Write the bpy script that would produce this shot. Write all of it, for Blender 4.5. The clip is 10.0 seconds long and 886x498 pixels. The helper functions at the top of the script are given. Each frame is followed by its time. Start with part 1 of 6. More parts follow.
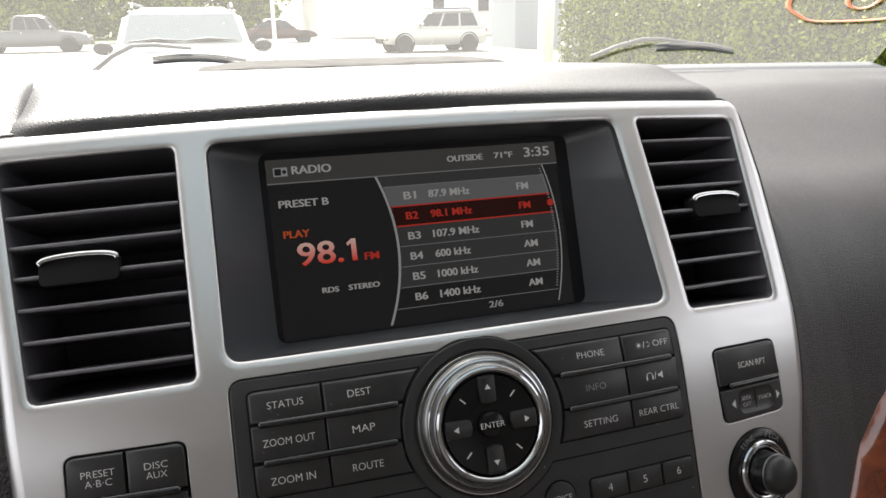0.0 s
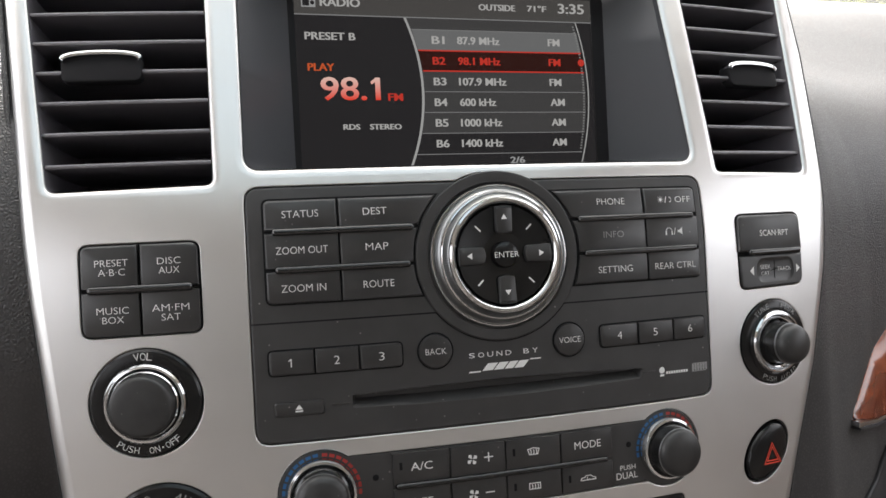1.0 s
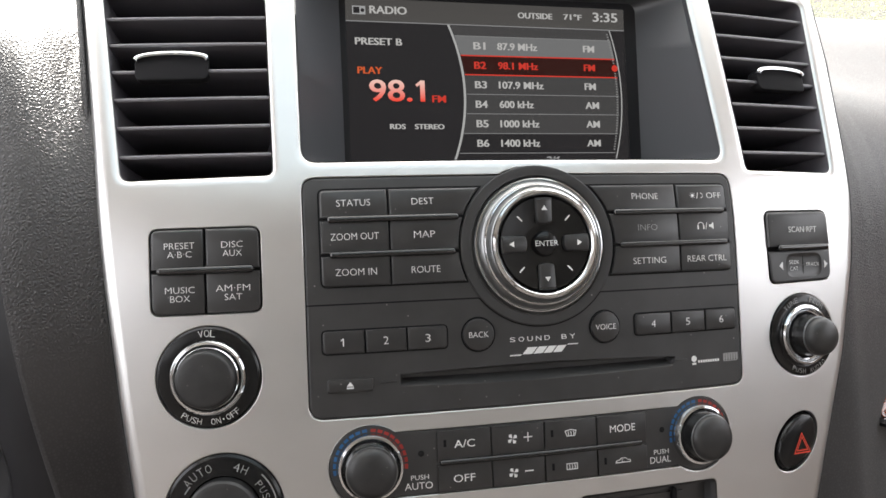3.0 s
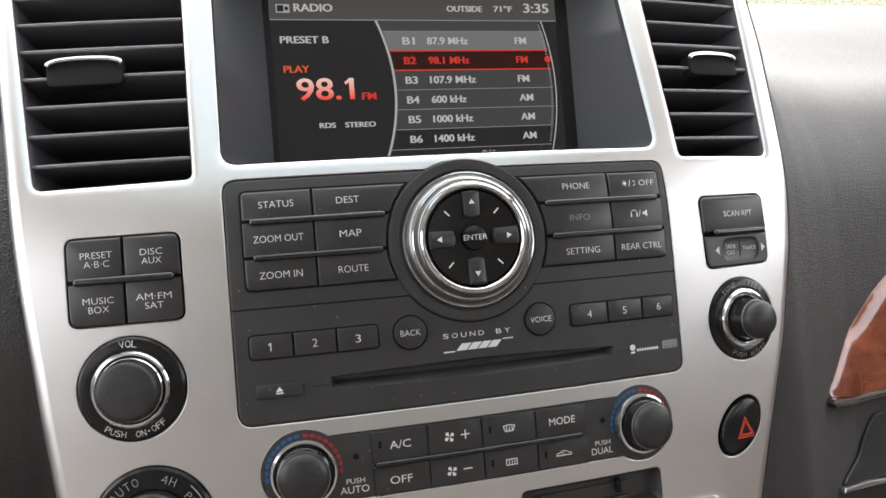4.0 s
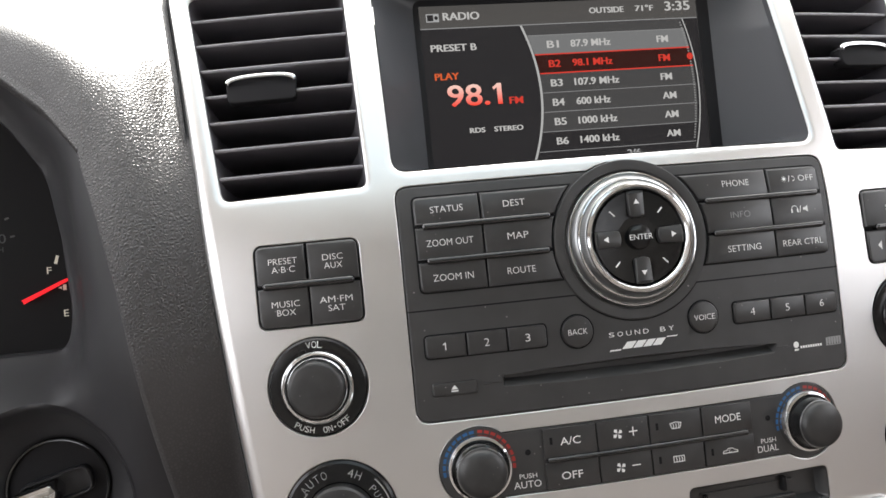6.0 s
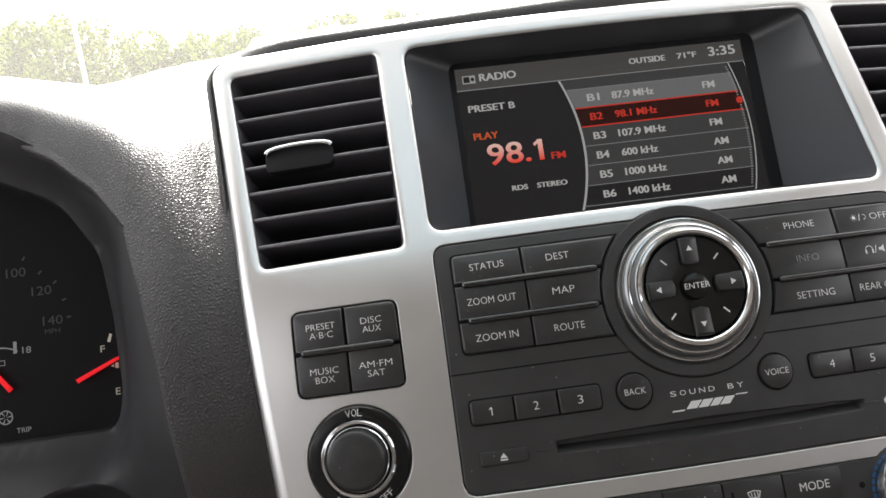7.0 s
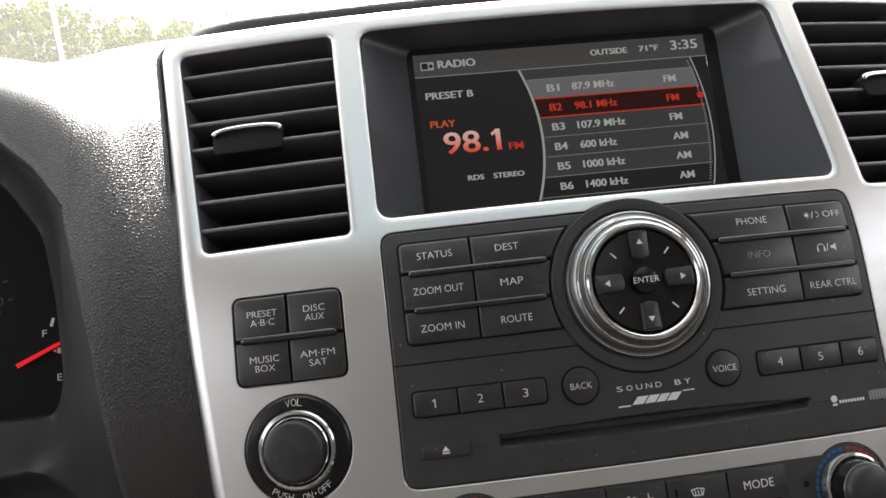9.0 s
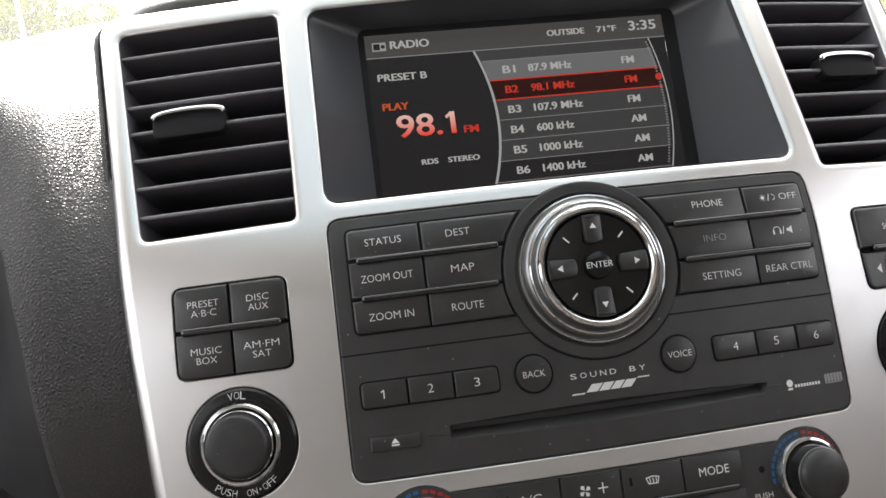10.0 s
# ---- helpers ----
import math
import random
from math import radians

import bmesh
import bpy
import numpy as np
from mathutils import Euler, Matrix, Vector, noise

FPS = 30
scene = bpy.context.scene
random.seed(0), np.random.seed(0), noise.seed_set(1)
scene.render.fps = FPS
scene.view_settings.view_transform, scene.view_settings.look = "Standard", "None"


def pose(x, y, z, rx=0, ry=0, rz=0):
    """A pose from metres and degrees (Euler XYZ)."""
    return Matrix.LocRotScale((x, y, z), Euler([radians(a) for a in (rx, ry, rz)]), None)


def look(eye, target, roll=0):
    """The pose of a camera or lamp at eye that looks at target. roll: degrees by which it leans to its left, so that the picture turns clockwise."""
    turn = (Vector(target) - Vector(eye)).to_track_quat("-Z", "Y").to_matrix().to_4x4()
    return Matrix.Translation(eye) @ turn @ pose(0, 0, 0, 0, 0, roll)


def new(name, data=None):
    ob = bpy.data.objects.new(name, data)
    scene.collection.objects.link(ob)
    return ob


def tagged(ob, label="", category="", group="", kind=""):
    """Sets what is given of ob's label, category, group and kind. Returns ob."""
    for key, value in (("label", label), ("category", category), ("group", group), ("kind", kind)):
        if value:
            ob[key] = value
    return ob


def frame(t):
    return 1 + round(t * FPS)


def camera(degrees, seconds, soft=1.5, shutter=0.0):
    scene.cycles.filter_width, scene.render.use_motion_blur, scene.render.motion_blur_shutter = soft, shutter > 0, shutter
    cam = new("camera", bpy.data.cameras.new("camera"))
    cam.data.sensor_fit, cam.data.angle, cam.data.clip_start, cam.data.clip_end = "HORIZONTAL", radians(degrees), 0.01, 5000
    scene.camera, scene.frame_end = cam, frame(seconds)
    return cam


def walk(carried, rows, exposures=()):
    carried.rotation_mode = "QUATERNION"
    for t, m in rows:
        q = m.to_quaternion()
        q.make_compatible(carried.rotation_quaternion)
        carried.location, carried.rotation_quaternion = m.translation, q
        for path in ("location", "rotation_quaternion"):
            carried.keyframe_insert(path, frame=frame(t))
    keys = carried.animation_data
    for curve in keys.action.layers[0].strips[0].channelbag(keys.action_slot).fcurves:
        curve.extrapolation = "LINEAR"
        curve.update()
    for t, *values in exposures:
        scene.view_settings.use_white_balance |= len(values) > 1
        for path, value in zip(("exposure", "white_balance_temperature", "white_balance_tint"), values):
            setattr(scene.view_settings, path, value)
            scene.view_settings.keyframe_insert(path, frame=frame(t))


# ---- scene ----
# The camera: one lens, its way given in the frame of the leaning console (x right, y into the dash, z up the face).
cam = camera(64.0, 10.0, soft=1.55)
STACK = pose(0, 0, 1.13, -21.5, 0, 0)
# stops by which the filming camera brightens its picture
EXPOSURES = [(0, 1.96), (0.5, 1.72), (1, 2.77), (1.5, 3.11), (2, 3.09), (2.5, 3.09), (4.5, 3.04), (5.5, 3.18), (6, 3.25), (6.2, 3.08), (7.3, 2.62), (7.5, 2.57), (8, 2.44), (9, 2.5), (9.5, 2.63), (10, 2.8)]
PATH = [
    (0, (-0.0944, -0.2940, 0.0616), (-0.0113, -0.0061, 0.0758), -6.97),
    (0.5, (-0.0931, -0.2892, 0.0226), (-0.0189, 0.0011, 0.0368), -5.97),
    (1, (-0.0982, -0.2873, 0.0062), (-0.0238, 0.0033, 0.0038), -2.85),
    (1.5, (-0.1061, -0.2883, -0.0033), (-0.0308, 0.0021, -0.0040), -2.79),
    (2, (-0.1148, -0.2945, 0.0091), (-0.0469, -0.0023, 0.0156), -3.11),
    (2.5, (-0.1104, -0.3001, 0.0039), (-0.0410, -0.0085, 0.0163), -3.29),
    (2.7, (-0.1164, -0.2988, -0.0071), (-0.0506, -0.0061, -0.0008), -1.80),
    (3.8, (-0.0917, -0.3055, -0.0071), (-0.0203, -0.0143, 0.0036), -4.99),
    (4, (-0.0892, -0.3026, -0.0109), (-0.0154, -0.0119, -0.0038), -4.73),
    (4.5, (-0.0934, -0.2999, -0.0147), (-0.0228, -0.0084, -0.0133), -4.41),
    (5, (-0.1003, -0.3055, -0.0064), (-0.0341, -0.0130, 0.0021), -4.88),
    (5.5, (-0.1278, -0.2981, -0.0087), (-0.0743, -0.0030, -0.0011), -3.80),
    (6, (-0.1346, -0.3016, -0.0051), (-0.0871, -0.0055, 0.0032), -5.66),
    (6.2, (-0.1338, -0.3089, 0.0015), (-0.0961, -0.0119, 0.0210), -10.35),
    (7.3, (-0.1187, -0.2865, -0.0189), (-0.1021, 0.0092, 0.0288), -6.49),
    (7.5, (-0.1203, -0.2885, -0.0162), (-0.1027, 0.0070, 0.0328), -6.02),
    (8, (-0.1185, -0.2876, -0.0189), (-0.0974, 0.0076, 0.0302), -5.95),
    (8.5, (-0.1073, -0.2867, -0.0177), (-0.0795, 0.0085, 0.0276), -6.71),
    (9, (-0.1067, -0.2845, -0.0188), (-0.0778, 0.0110, 0.0239), -6.66),
    (9.5, (-0.1028, -0.2814, -0.0198), (-0.0726, 0.0144, 0.0204), -6.56),
    (10, (-0.0948, -0.2763, -0.0201), (-0.0568, 0.0190, 0.0168), -7.39),
]
walk(cam, [(t, STACK @ look(eye, target, roll)) for t, eye, target, roll in PATH], EXPOSURES)

# ---- light: hazy afternoon sky, a soft sun high ahead of the car ----
world = bpy.data.worlds.new("sky")
scene.world = world
world.use_nodes = True
wn = world.node_tree.nodes
sky = wn.new("ShaderNodeTexSky")
sky.sky_type = 'NISHITA'
sky.sun_disc = False
sky.sun_elevation = radians(42)
sky.sun_rotation = radians(-1)
sky.air_density, sky.dust_density = 1.0, 4.0
soften = wn.new("ShaderNodeMixRGB")
soften.inputs[0].default_value = 0.66
soften.inputs[2].default_value = (9.4, 9.15, 9.05, 1)
world.node_tree.links.new(sky.outputs[0], soften.inputs[1])
world.node_tree.links.new(soften.outputs[0], wn["Background"].inputs[0])
wn["Background"].inputs[1].default_value = 0.06
sun = new("sun", bpy.data.lights.new("sun", 'SUN'))
sun.data.energy, sun.data.angle, sun.data.color = 4.2, radians(20), (1.0, 0.96, 0.9)
sun.matrix_world = look((0, 0, 30), (0.6, -20, 12))

# ---- materials ----


def material(name, colour, rough=0.5, metal=0.0, coat=0.0, spec=0.5):
    m = bpy.data.materials.new(name)
    m.use_nodes = True
    b = m.node_tree.nodes["Principled BSDF"]
    b.inputs["Base Color"].default_value = (*colour, 1)
    b.inputs["Roughness"].default_value = rough
    b.inputs["Metallic"].default_value = metal
    b.inputs["Coat Weight"].default_value = coat
    b.inputs["Coat Roughness"].default_value = 0.08
    b.inputs["Specular IOR Level"].default_value = spec
    return m


def node(m, kind, **values):
    n = m.node_tree.nodes.new(kind)
    for key, value in values.items():
        n.inputs[key.replace("_", " ")].default_value = value
    return n


def link(m, a, out, b, into):
    m.node_tree.links.new(a.outputs[out], b.inputs[into])


def coords(m, stretch=(1, 1, 1)):
    tc, mp = node(m, "ShaderNodeTexCoord"), node(m, "ShaderNodeMapping")
    mp.inputs["Scale"].default_value = stretch
    link(m, tc, "Object", mp, "Vector")
    return mp


def vary(m, scale, low, high, stretch=(1, 1, 1), detail=4.0, where=(0.35, 0.65)):
    """Colour that wanders between low and high, from a noise of that scale."""
    b = m.node_tree.nodes["Principled BSDF"]
    n = node(m, "ShaderNodeTexNoise", Scale=scale, Detail=detail)
    link(m, coords(m, stretch), "Vector", n, "Vector")
    r = node(m, "ShaderNodeValToRGB")
    r.color_ramp.elements[0].color, r.color_ramp.elements[1].color = (*low, 1), (*high, 1)
    r.color_ramp.elements[0].position, r.color_ramp.elements[1].position = where
    link(m, n, "Fac", r, "Fac")
    link(m, r, "Color", b, "Base Color")
    return n


def rough_vary(m, scale, low, high, stretch=(1, 1, 1)):
    b = m.node_tree.nodes["Principled BSDF"]
    n = node(m, "ShaderNodeTexNoise", Scale=scale, Detail=5.0)
    link(m, coords(m, stretch), "Vector", n, "Vector")
    r = node(m, "ShaderNodeMapRange", From_Min=0.3, From_Max=0.7, To_Min=low, To_Max=high)
    link(m, n, "Fac", r, "Value")
    link(m, r, "Result", b, "Roughness")


def relief(m, scale, strength, distance, stretch=(1, 1, 1), detail=3.0):
    b = m.node_tree.nodes["Principled BSDF"]
    n = node(m, "ShaderNodeTexNoise", Scale=scale, Detail=detail)
    link(m, coords(m, stretch), "Vector", n, "Vector")
    bump = node(m, "ShaderNodeBump", Strength=strength, Distance=distance)
    link(m, n, "Fac", bump, "Height")
    old = b.inputs["Normal"].links
    if old:
        m.node_tree.links.new(old[0].from_socket, bump.inputs["Normal"])
    link(m, bump, "Normal", b, "Normal")


def dust(m, scale, share, colour):
    """Sparse pale specks over the material's colour."""
    b = m.node_tree.nodes["Principled BSDF"]
    v = node(m, "ShaderNodeTexVoronoi", Scale=scale)
    link(m, coords(m), "Vector", v, "Vector")
    near = node(m, "ShaderNodeMapRange", From_Min=0.05, From_Max=0.16, To_Min=1.0, To_Max=0.0)
    link(m, v, "Distance", near, "Value")
    pick = node(m, "ShaderNodeSeparateColor")
    link(m, v, "Color", pick, "Color")
    rare = node(m, "ShaderNodeMapRange", From_Min=1.0 - share, From_Max=1.0, To_Min=0.0, To_Max=1.0)
    link(m, pick, "Red", rare, "Value")
    fac = node(m, "ShaderNodeMath")
    fac.operation = 'MULTIPLY'
    link(m, near, "Result", fac, 0)
    link(m, rare, "Result", fac, 1)
    mix = node(m, "ShaderNodeMixRGB")
    mix.inputs[2].default_value = (*colour, 1)
    m.node_tree.links.new(b.inputs["Base Color"].links[0].from_socket, mix.inputs[1])
    link(m, fac, "Value", mix, 0)
    link(m, mix, "Color", b, "Base Color")


SILVER = material("satin_silver_paint", (0.62, 0.62, 0.62), 0.36, 0.95)
vary(SILVER, 9.0, (0.70, 0.693, 0.69), (0.745, 0.738, 0.735))
dust(SILVER, 190.0, 0.014, (0.36, 0.35, 0.34))
rough_vary(SILVER, 55.0, 0.33, 0.38, (1, 1, 3))
relief(SILVER, 2600.0, 0.08, 0.0002)
SILVER_EDGE = material("polished_silver_edge", (0.76, 0.76, 0.76), 0.28, 0.85)
PANEL = material("matt_black_panel", (0.03, 0.03, 0.031), 0.4, spec=0.6)
vary(PANEL, 60.0, (0.030, 0.0293, 0.030), (0.039, 0.0383, 0.039), detail=8.0)
dust(PANEL, 330.0, 0.10, (0.30, 0.29, 0.28))
rough_vary(PANEL, 35.0, 0.4, 0.5)
relief(PANEL, 3200.0, 0.08, 0.0002)
BUTTON = material("soft_black_button", (0.024, 0.024, 0.025), 0.38, spec=0.7)
vary(BUTTON, 120.0, (0.021, 0.0205, 0.0212), (0.028, 0.0275, 0.0282), detail=8.0)
dust(BUTTON, 420.0, 0.10, (0.28, 0.27, 0.26))
rough_vary(BUTTON, 90.0, 0.33, 0.43)
relief(BUTTON, 3600.0, 0.06, 0.0002)
GLOSS = material("gloss_black_plastic", (0.008, 0.008, 0.0085), 0.2, spec=0.38)
rough_vary(GLOSS, 80.0, 0.16, 0.28)
LCD_FRAME = material("dull_black_screen_frame", (0.012, 0.012, 0.014), 0.5, spec=0.25)
TAB = material("dull_black_tab", (0.016, 0.0155, 0.017), 0.7, spec=0.12)
VOID = material("dark_recess", (0.016, 0.016, 0.017), 0.9, spec=0.1)
DUCT = material("dark_duct_plastic", (0.13, 0.123, 0.136), 0.7, spec=0.3)
CAP = material("soft_touch_black_rubber", (0.014, 0.014, 0.015), 0.42, spec=0.55)
vary(CAP, 160.0, (0.022, 0.0217, 0.022), (0.032, 0.0315, 0.032), detail=6.0)
dust(CAP, 500.0, 0.10, (0.22, 0.21, 0.2))
RIBBED = material("polished_black_rib", (0.014, 0.014, 0.0145), 0.2, spec=0.8)
rough_vary(RIBBED, 90.0, 0.15, 0.26)
SLAT = material("black_vent_plastic", (0.12, 0.113, 0.126), 0.32, spec=0.8)
rough_vary(SLAT, 60.0, 0.32, 0.4)
CHROME = material("chrome", (0.68, 0.69, 0.70), 0.1, 1.0)
BAND = material("knurled_grey_metal", (0.30, 0.305, 0.31), 0.36, 1.0)
rough_vary(CHROME, 120.0, 0.06, 0.18)
LEGEND = material("printed_white_legend", (0.8, 0.8, 0.79), 0.5)
LEGEND_DIM = material("dim_grey_legend", (0.32, 0.32, 0.32), 0.5)
RED_PAINT = material("red_print", (0.36, 0.03, 0.025), 0.45)
BLUE_PAINT = material("blue_print", (0.02, 0.11, 0.27), 0.45)
HAZARD_RED = material("hazard_red", (0.75, 0.07, 0.04), 0.4)
LEATHER = material("grained_charcoal_vinyl", (0.036, 0.036, 0.037), 0.48, spec=0.8)
_skin = LEATHER.node_tree.nodes["Principled BSDF"]
_at = coords(LEATHER, (1.2, 1.0, 1.0))
_wander = node(LEATHER, "ShaderNodeTexNoise", Scale=300.0, Detail=1.0)
link(LEATHER, _at, "Vector", _wander, "Vector")
_shift = node(LEATHER, "ShaderNodeVectorMath")
_shift.operation = 'MULTIPLY_ADD'
_shift.inputs[1].default_value = (0.0004, 0.0004, 0.0004)
link(LEATHER, _wander, "Color", _shift, 0)
link(LEATHER, _at, "Vector", _shift, 2)
grain = node(LEATHER, "ShaderNodeTexVoronoi", Scale=580.0)
grain.feature = 'DISTANCE_TO_EDGE'
link(LEATHER, _shift, "Vector", grain, "Vector")
pebble = node(LEATHER, "ShaderNodeMapRange", From_Min=0.0, From_Max=0.4, To_Min=0.0, To_Max=1.0)
pebble.interpolation_type = 'SMOOTHSTEP'
link(LEATHER, grain, "Distance", pebble, "Value")
# the grain runs out towards the smooth foot of the dash and is shallower on its top
_sep_l = node(LEATHER, "ShaderNodeSeparateXYZ")
link(LEATHER, coords(LEATHER), "Vector", _sep_l, "Vector")
_deep = node(LEATHER, "ShaderNodeMapRange", From_Min=-0.062, From_Max=-0.02, To_Min=0.03, To_Max=0.62)
link(LEATHER, _sep_l, "Z", _deep, "Value")
press = node(LEATHER, "ShaderNodeBump", Strength=1.0, Distance=0.00058)
_worn = node(LEATHER, "ShaderNodeMapRange", From_Min=0.06, From_Max=0.13, To_Min=1.0, To_Max=0.35)
link(LEATHER, _sep_l, "Z", _worn, "Value")
_both = node(LEATHER, "ShaderNodeMath")
_both.operation = 'MULTIPLY'
link(LEATHER, _deep, "Result", _both, 0)
link(LEATHER, _worn, "Result", _both, 1)
# on the passenger side only a band beside the console is deeply grained
_far = node(LEATHER, "ShaderNodeMapRange", From_Min=0.17, From_Max=0.19, To_Min=0.0, To_Max=1.0)
link(LEATHER, _sep_l, "X", _far, "Value")
_high = node(LEATHER, "ShaderNodeMapRange", From_Min=0.01, From_Max=0.07, To_Min=0.7, To_Max=0.16)
link(LEATHER, _sep_l, "Z", _high, "Value")
_low_r = node(LEATHER, "ShaderNodeMapRange", From_Min=-0.075, From_Max=-0.045, To_Min=0.05, To_Max=1.0)
link(LEATHER, _sep_l, "Z", _low_r, "Value")
_right = node(LEATHER, "ShaderNodeMath")
_right.operation = 'MULTIPLY'
link(LEATHER, _high, "Result", _right, 0)
link(LEATHER, _low_r, "Result", _right, 1)
_all = node(LEATHER, "ShaderNodeMix")
link(LEATHER, _far, "Result", _all, 0)
link(LEATHER, _both, "Value", _all, 2)
link(LEATHER, _right, "Value", _all, 3)
link(LEATHER, _all, "Result", press, "Strength")
link(LEATHER, pebble, "Result", press, "Height")
link(LEATHER, press, "Normal", _skin, "Normal")
vary(LEATHER, 14.0, (0.024, 0.0218, 0.0222), (0.034, 0.0308, 0.0313), detail=6.0)
polish = node(LEATHER, "ShaderNodeMapRange", To_Min=0.6, To_Max=0.4)
link(LEATHER, pebble, "Result", polish, "Value")
_matt = node(LEATHER, "ShaderNodeMapRange", From_Min=-0.085, From_Max=-0.04, To_Min=0.26, To_Max=0.0)
link(LEATHER, _sep_l, "Z", _matt, "Value")
_dull = node(LEATHER, "ShaderNodeMath")
link(LEATHER, polish, "Result", _dull, 0)
link(LEATHER, _matt, "Result", _dull, 1)
link(LEATHER, _dull, "Value", _skin, "Roughness")
relief(LEATHER, 1500.0, 0.08, 0.0003)
TRIM = material("smooth_charcoal_plastic", (0.04, 0.039, 0.039), 0.52, spec=0.34)
vary(TRIM, 20.0, (0.021, 0.0205, 0.0222), (0.028, 0.0275, 0.03))
relief(TRIM, 2400.0, 0.12, 0.0002)
HOODWALL = material("charcoal_display_surround", (0.072, 0.074, 0.081), 0.36, spec=0.55)
rough_vary(HOODWALL, 25.0, 0.33, 0.4)
relief(HOODWALL, 2600.0, 0.08, 0.0002)
WOOD = material("lacquered_burl_wood", (0.25, 0.07, 0.02), 0.2, 0.0, 1.0)
wn_w = vary(WOOD, 22.0, (0.12, 0.02, 0.007), (0.34, 0.078, 0.022), (0.7, 1, 2.6), 6.0, where=(0.30, 0.72))
wn_w.inputs["Distortion"].default_value = 1.4
CARPET = material("dark_grey_carpet", (0.035, 0.032, 0.03), 0.95)
HEADLINER = material("grey_headliner", (0.5, 0.475, 0.45), 0.9)
CABIN = material("taupe_cabin_trim", (0.19, 0.15, 0.128), 0.7)
RUBBER = material("black_rubber", (0.02, 0.02, 0.021), 0.6)
WIPER = material("grey_wiper_plastic", (0.075, 0.08, 0.086), 0.6, spec=0.3)
MARK = material("orange_red_glass_paint", (0.9, 0.33, 0.17), 0.6)
NEEDLE = material("lit_red_needle", (0.5, 0.006, 0.008), 0.6, spec=0.2)
NEEDLE.node_tree.nodes["Principled BSDF"].inputs["Emission Color"].default_value = (1, 0.02, 0.03, 1)
NEEDLE.node_tree.nodes["Principled BSDF"].inputs["Emission Strength"].default_value = 0.09
GAUGE_WHITE = material("pale_gauge_print", (0.75, 0.7, 0.58), 0.5)
GAUGE_DIM = material("faint_gauge_print", (0.04, 0.04, 0.04), 0.5)
GAUGE_FACE = material("black_gauge_face", (0.009, 0.0085, 0.009), 0.6, spec=0.1)


def glow(name, colour, strength):
    m = bpy.data.materials.new(name)
    m.use_nodes = True
    b = m.node_tree.nodes["Principled BSDF"]
    b.inputs["Base Color"].default_value = (0.005, 0.005, 0.005, 1)
    b.inputs["Roughness"].default_value = 0.2
    b.inputs["Specular IOR Level"].default_value = 0.12
    b.inputs["Emission Color"].default_value = (*colour, 1)
    b.inputs["Emission Strength"].default_value = strength
    return m


LCD_BLACK = glow("lcd_dark", (0.6, 0.56, 0.6), 0.004)
LCD_BAR = glow("lcd_header", (0.8, 0.76, 0.72), 0.0105)
LCD_ROW = glow("lcd_row", (0.82, 0.8, 0.8), 0.0078)
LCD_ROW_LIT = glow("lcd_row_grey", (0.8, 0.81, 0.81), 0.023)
LCD_SEL = glow("lcd_selected_row", (0.9, 0.2, 0.15), 0.004)
LCD_LINE = glow("lcd_line", (0.85, 0.85, 0.85), 0.03)
LCD_TEXT = glow("lcd_text", (0.95, 0.93, 0.9), 0.056)
LCD_DIM = glow("lcd_dim_text", (0.95, 0.95, 0.95), 0.042)
LCD_RED = glow("lcd_red", (1.0, 0.07, 0.045), 0.068)
LCD_ORANGE = glow("lcd_orange", (1.0, 0.17, 0.05), 0.07)
LCD_ARC = glow("lcd_arc", (0.9, 0.9, 0.88), 0.05)
LCD_DOT = glow("lcd_dot", (0.9, 0.9, 0.88), 0.03)
LCD_BIG = glow("lcd_number", (1.0, 0.3, 0.2), 0.1)
_n = node(LCD_BIG, "ShaderNodeMapRange", From_Min=0.078, From_Max=0.090)
_sep = node(LCD_BIG, "ShaderNodeSeparateXYZ")
link(LCD_BIG, coords(LCD_BIG), "Vector", _sep, "Vector")
link(LCD_BIG, _sep, "Z", _n, "Value")
_ramp = node(LCD_BIG, "ShaderNodeValToRGB")
_ramp.color_ramp.elements[0].color, _ramp.color_ramp.elements[1].color = (1.0, 0.06, 0.03, 1), (1.0, 0.72, 0.62, 1)
link(LCD_BIG, _n, "Result", _ramp, "Fac")
link(LCD_BIG, _ramp, "Color", LCD_BIG.node_tree.nodes["Principled BSDF"], "Emission Color")

# ---- tools: the console's face, and builders on it (millimetres u across, v up, h out of the face) ----
from mathutils.geometry import delaunay_2d_cdt

MM = 0.001


def lean_back(z):
    return 0.0028 * np.logaddexp(0.0, (z - 0.02) / 0.01)


def face_y(x, z):
    """The depth of the console's gently bowed face in its own frame, metres."""
    return 0.46 * x * x + lean_back(z)


def on_face(u, v, h=0.0):
    x, z = u * MM, v * MM
    return Vector((x, float(face_y(x, z)) - h * MM, z))


def face_normal(x, z):
    fx = 0.92 * x
    fz = 0.28 / (1 + math.exp(-(z - 0.02) / 0.01))
    return Vector((fx, -1.0, fz)).normalized()


def seat(u, v, h=0.0):
    """A matrix on the face: X to the right, Y up, Z out towards the cabin."""
    n = face_normal(u * MM, v * MM)
    right = Vector((1, 0, 0))
    right = (right - n * right.dot(n)).normalized()
    up = n.cross(right)
    p = on_face(u, v) + n * (h * MM)
    return Matrix(((right.x, up.x, n.x, p.x), (right.y, up.y, n.y, p.y), (right.z, up.z, n.z, p.z), (0, 0, 0, 1)))


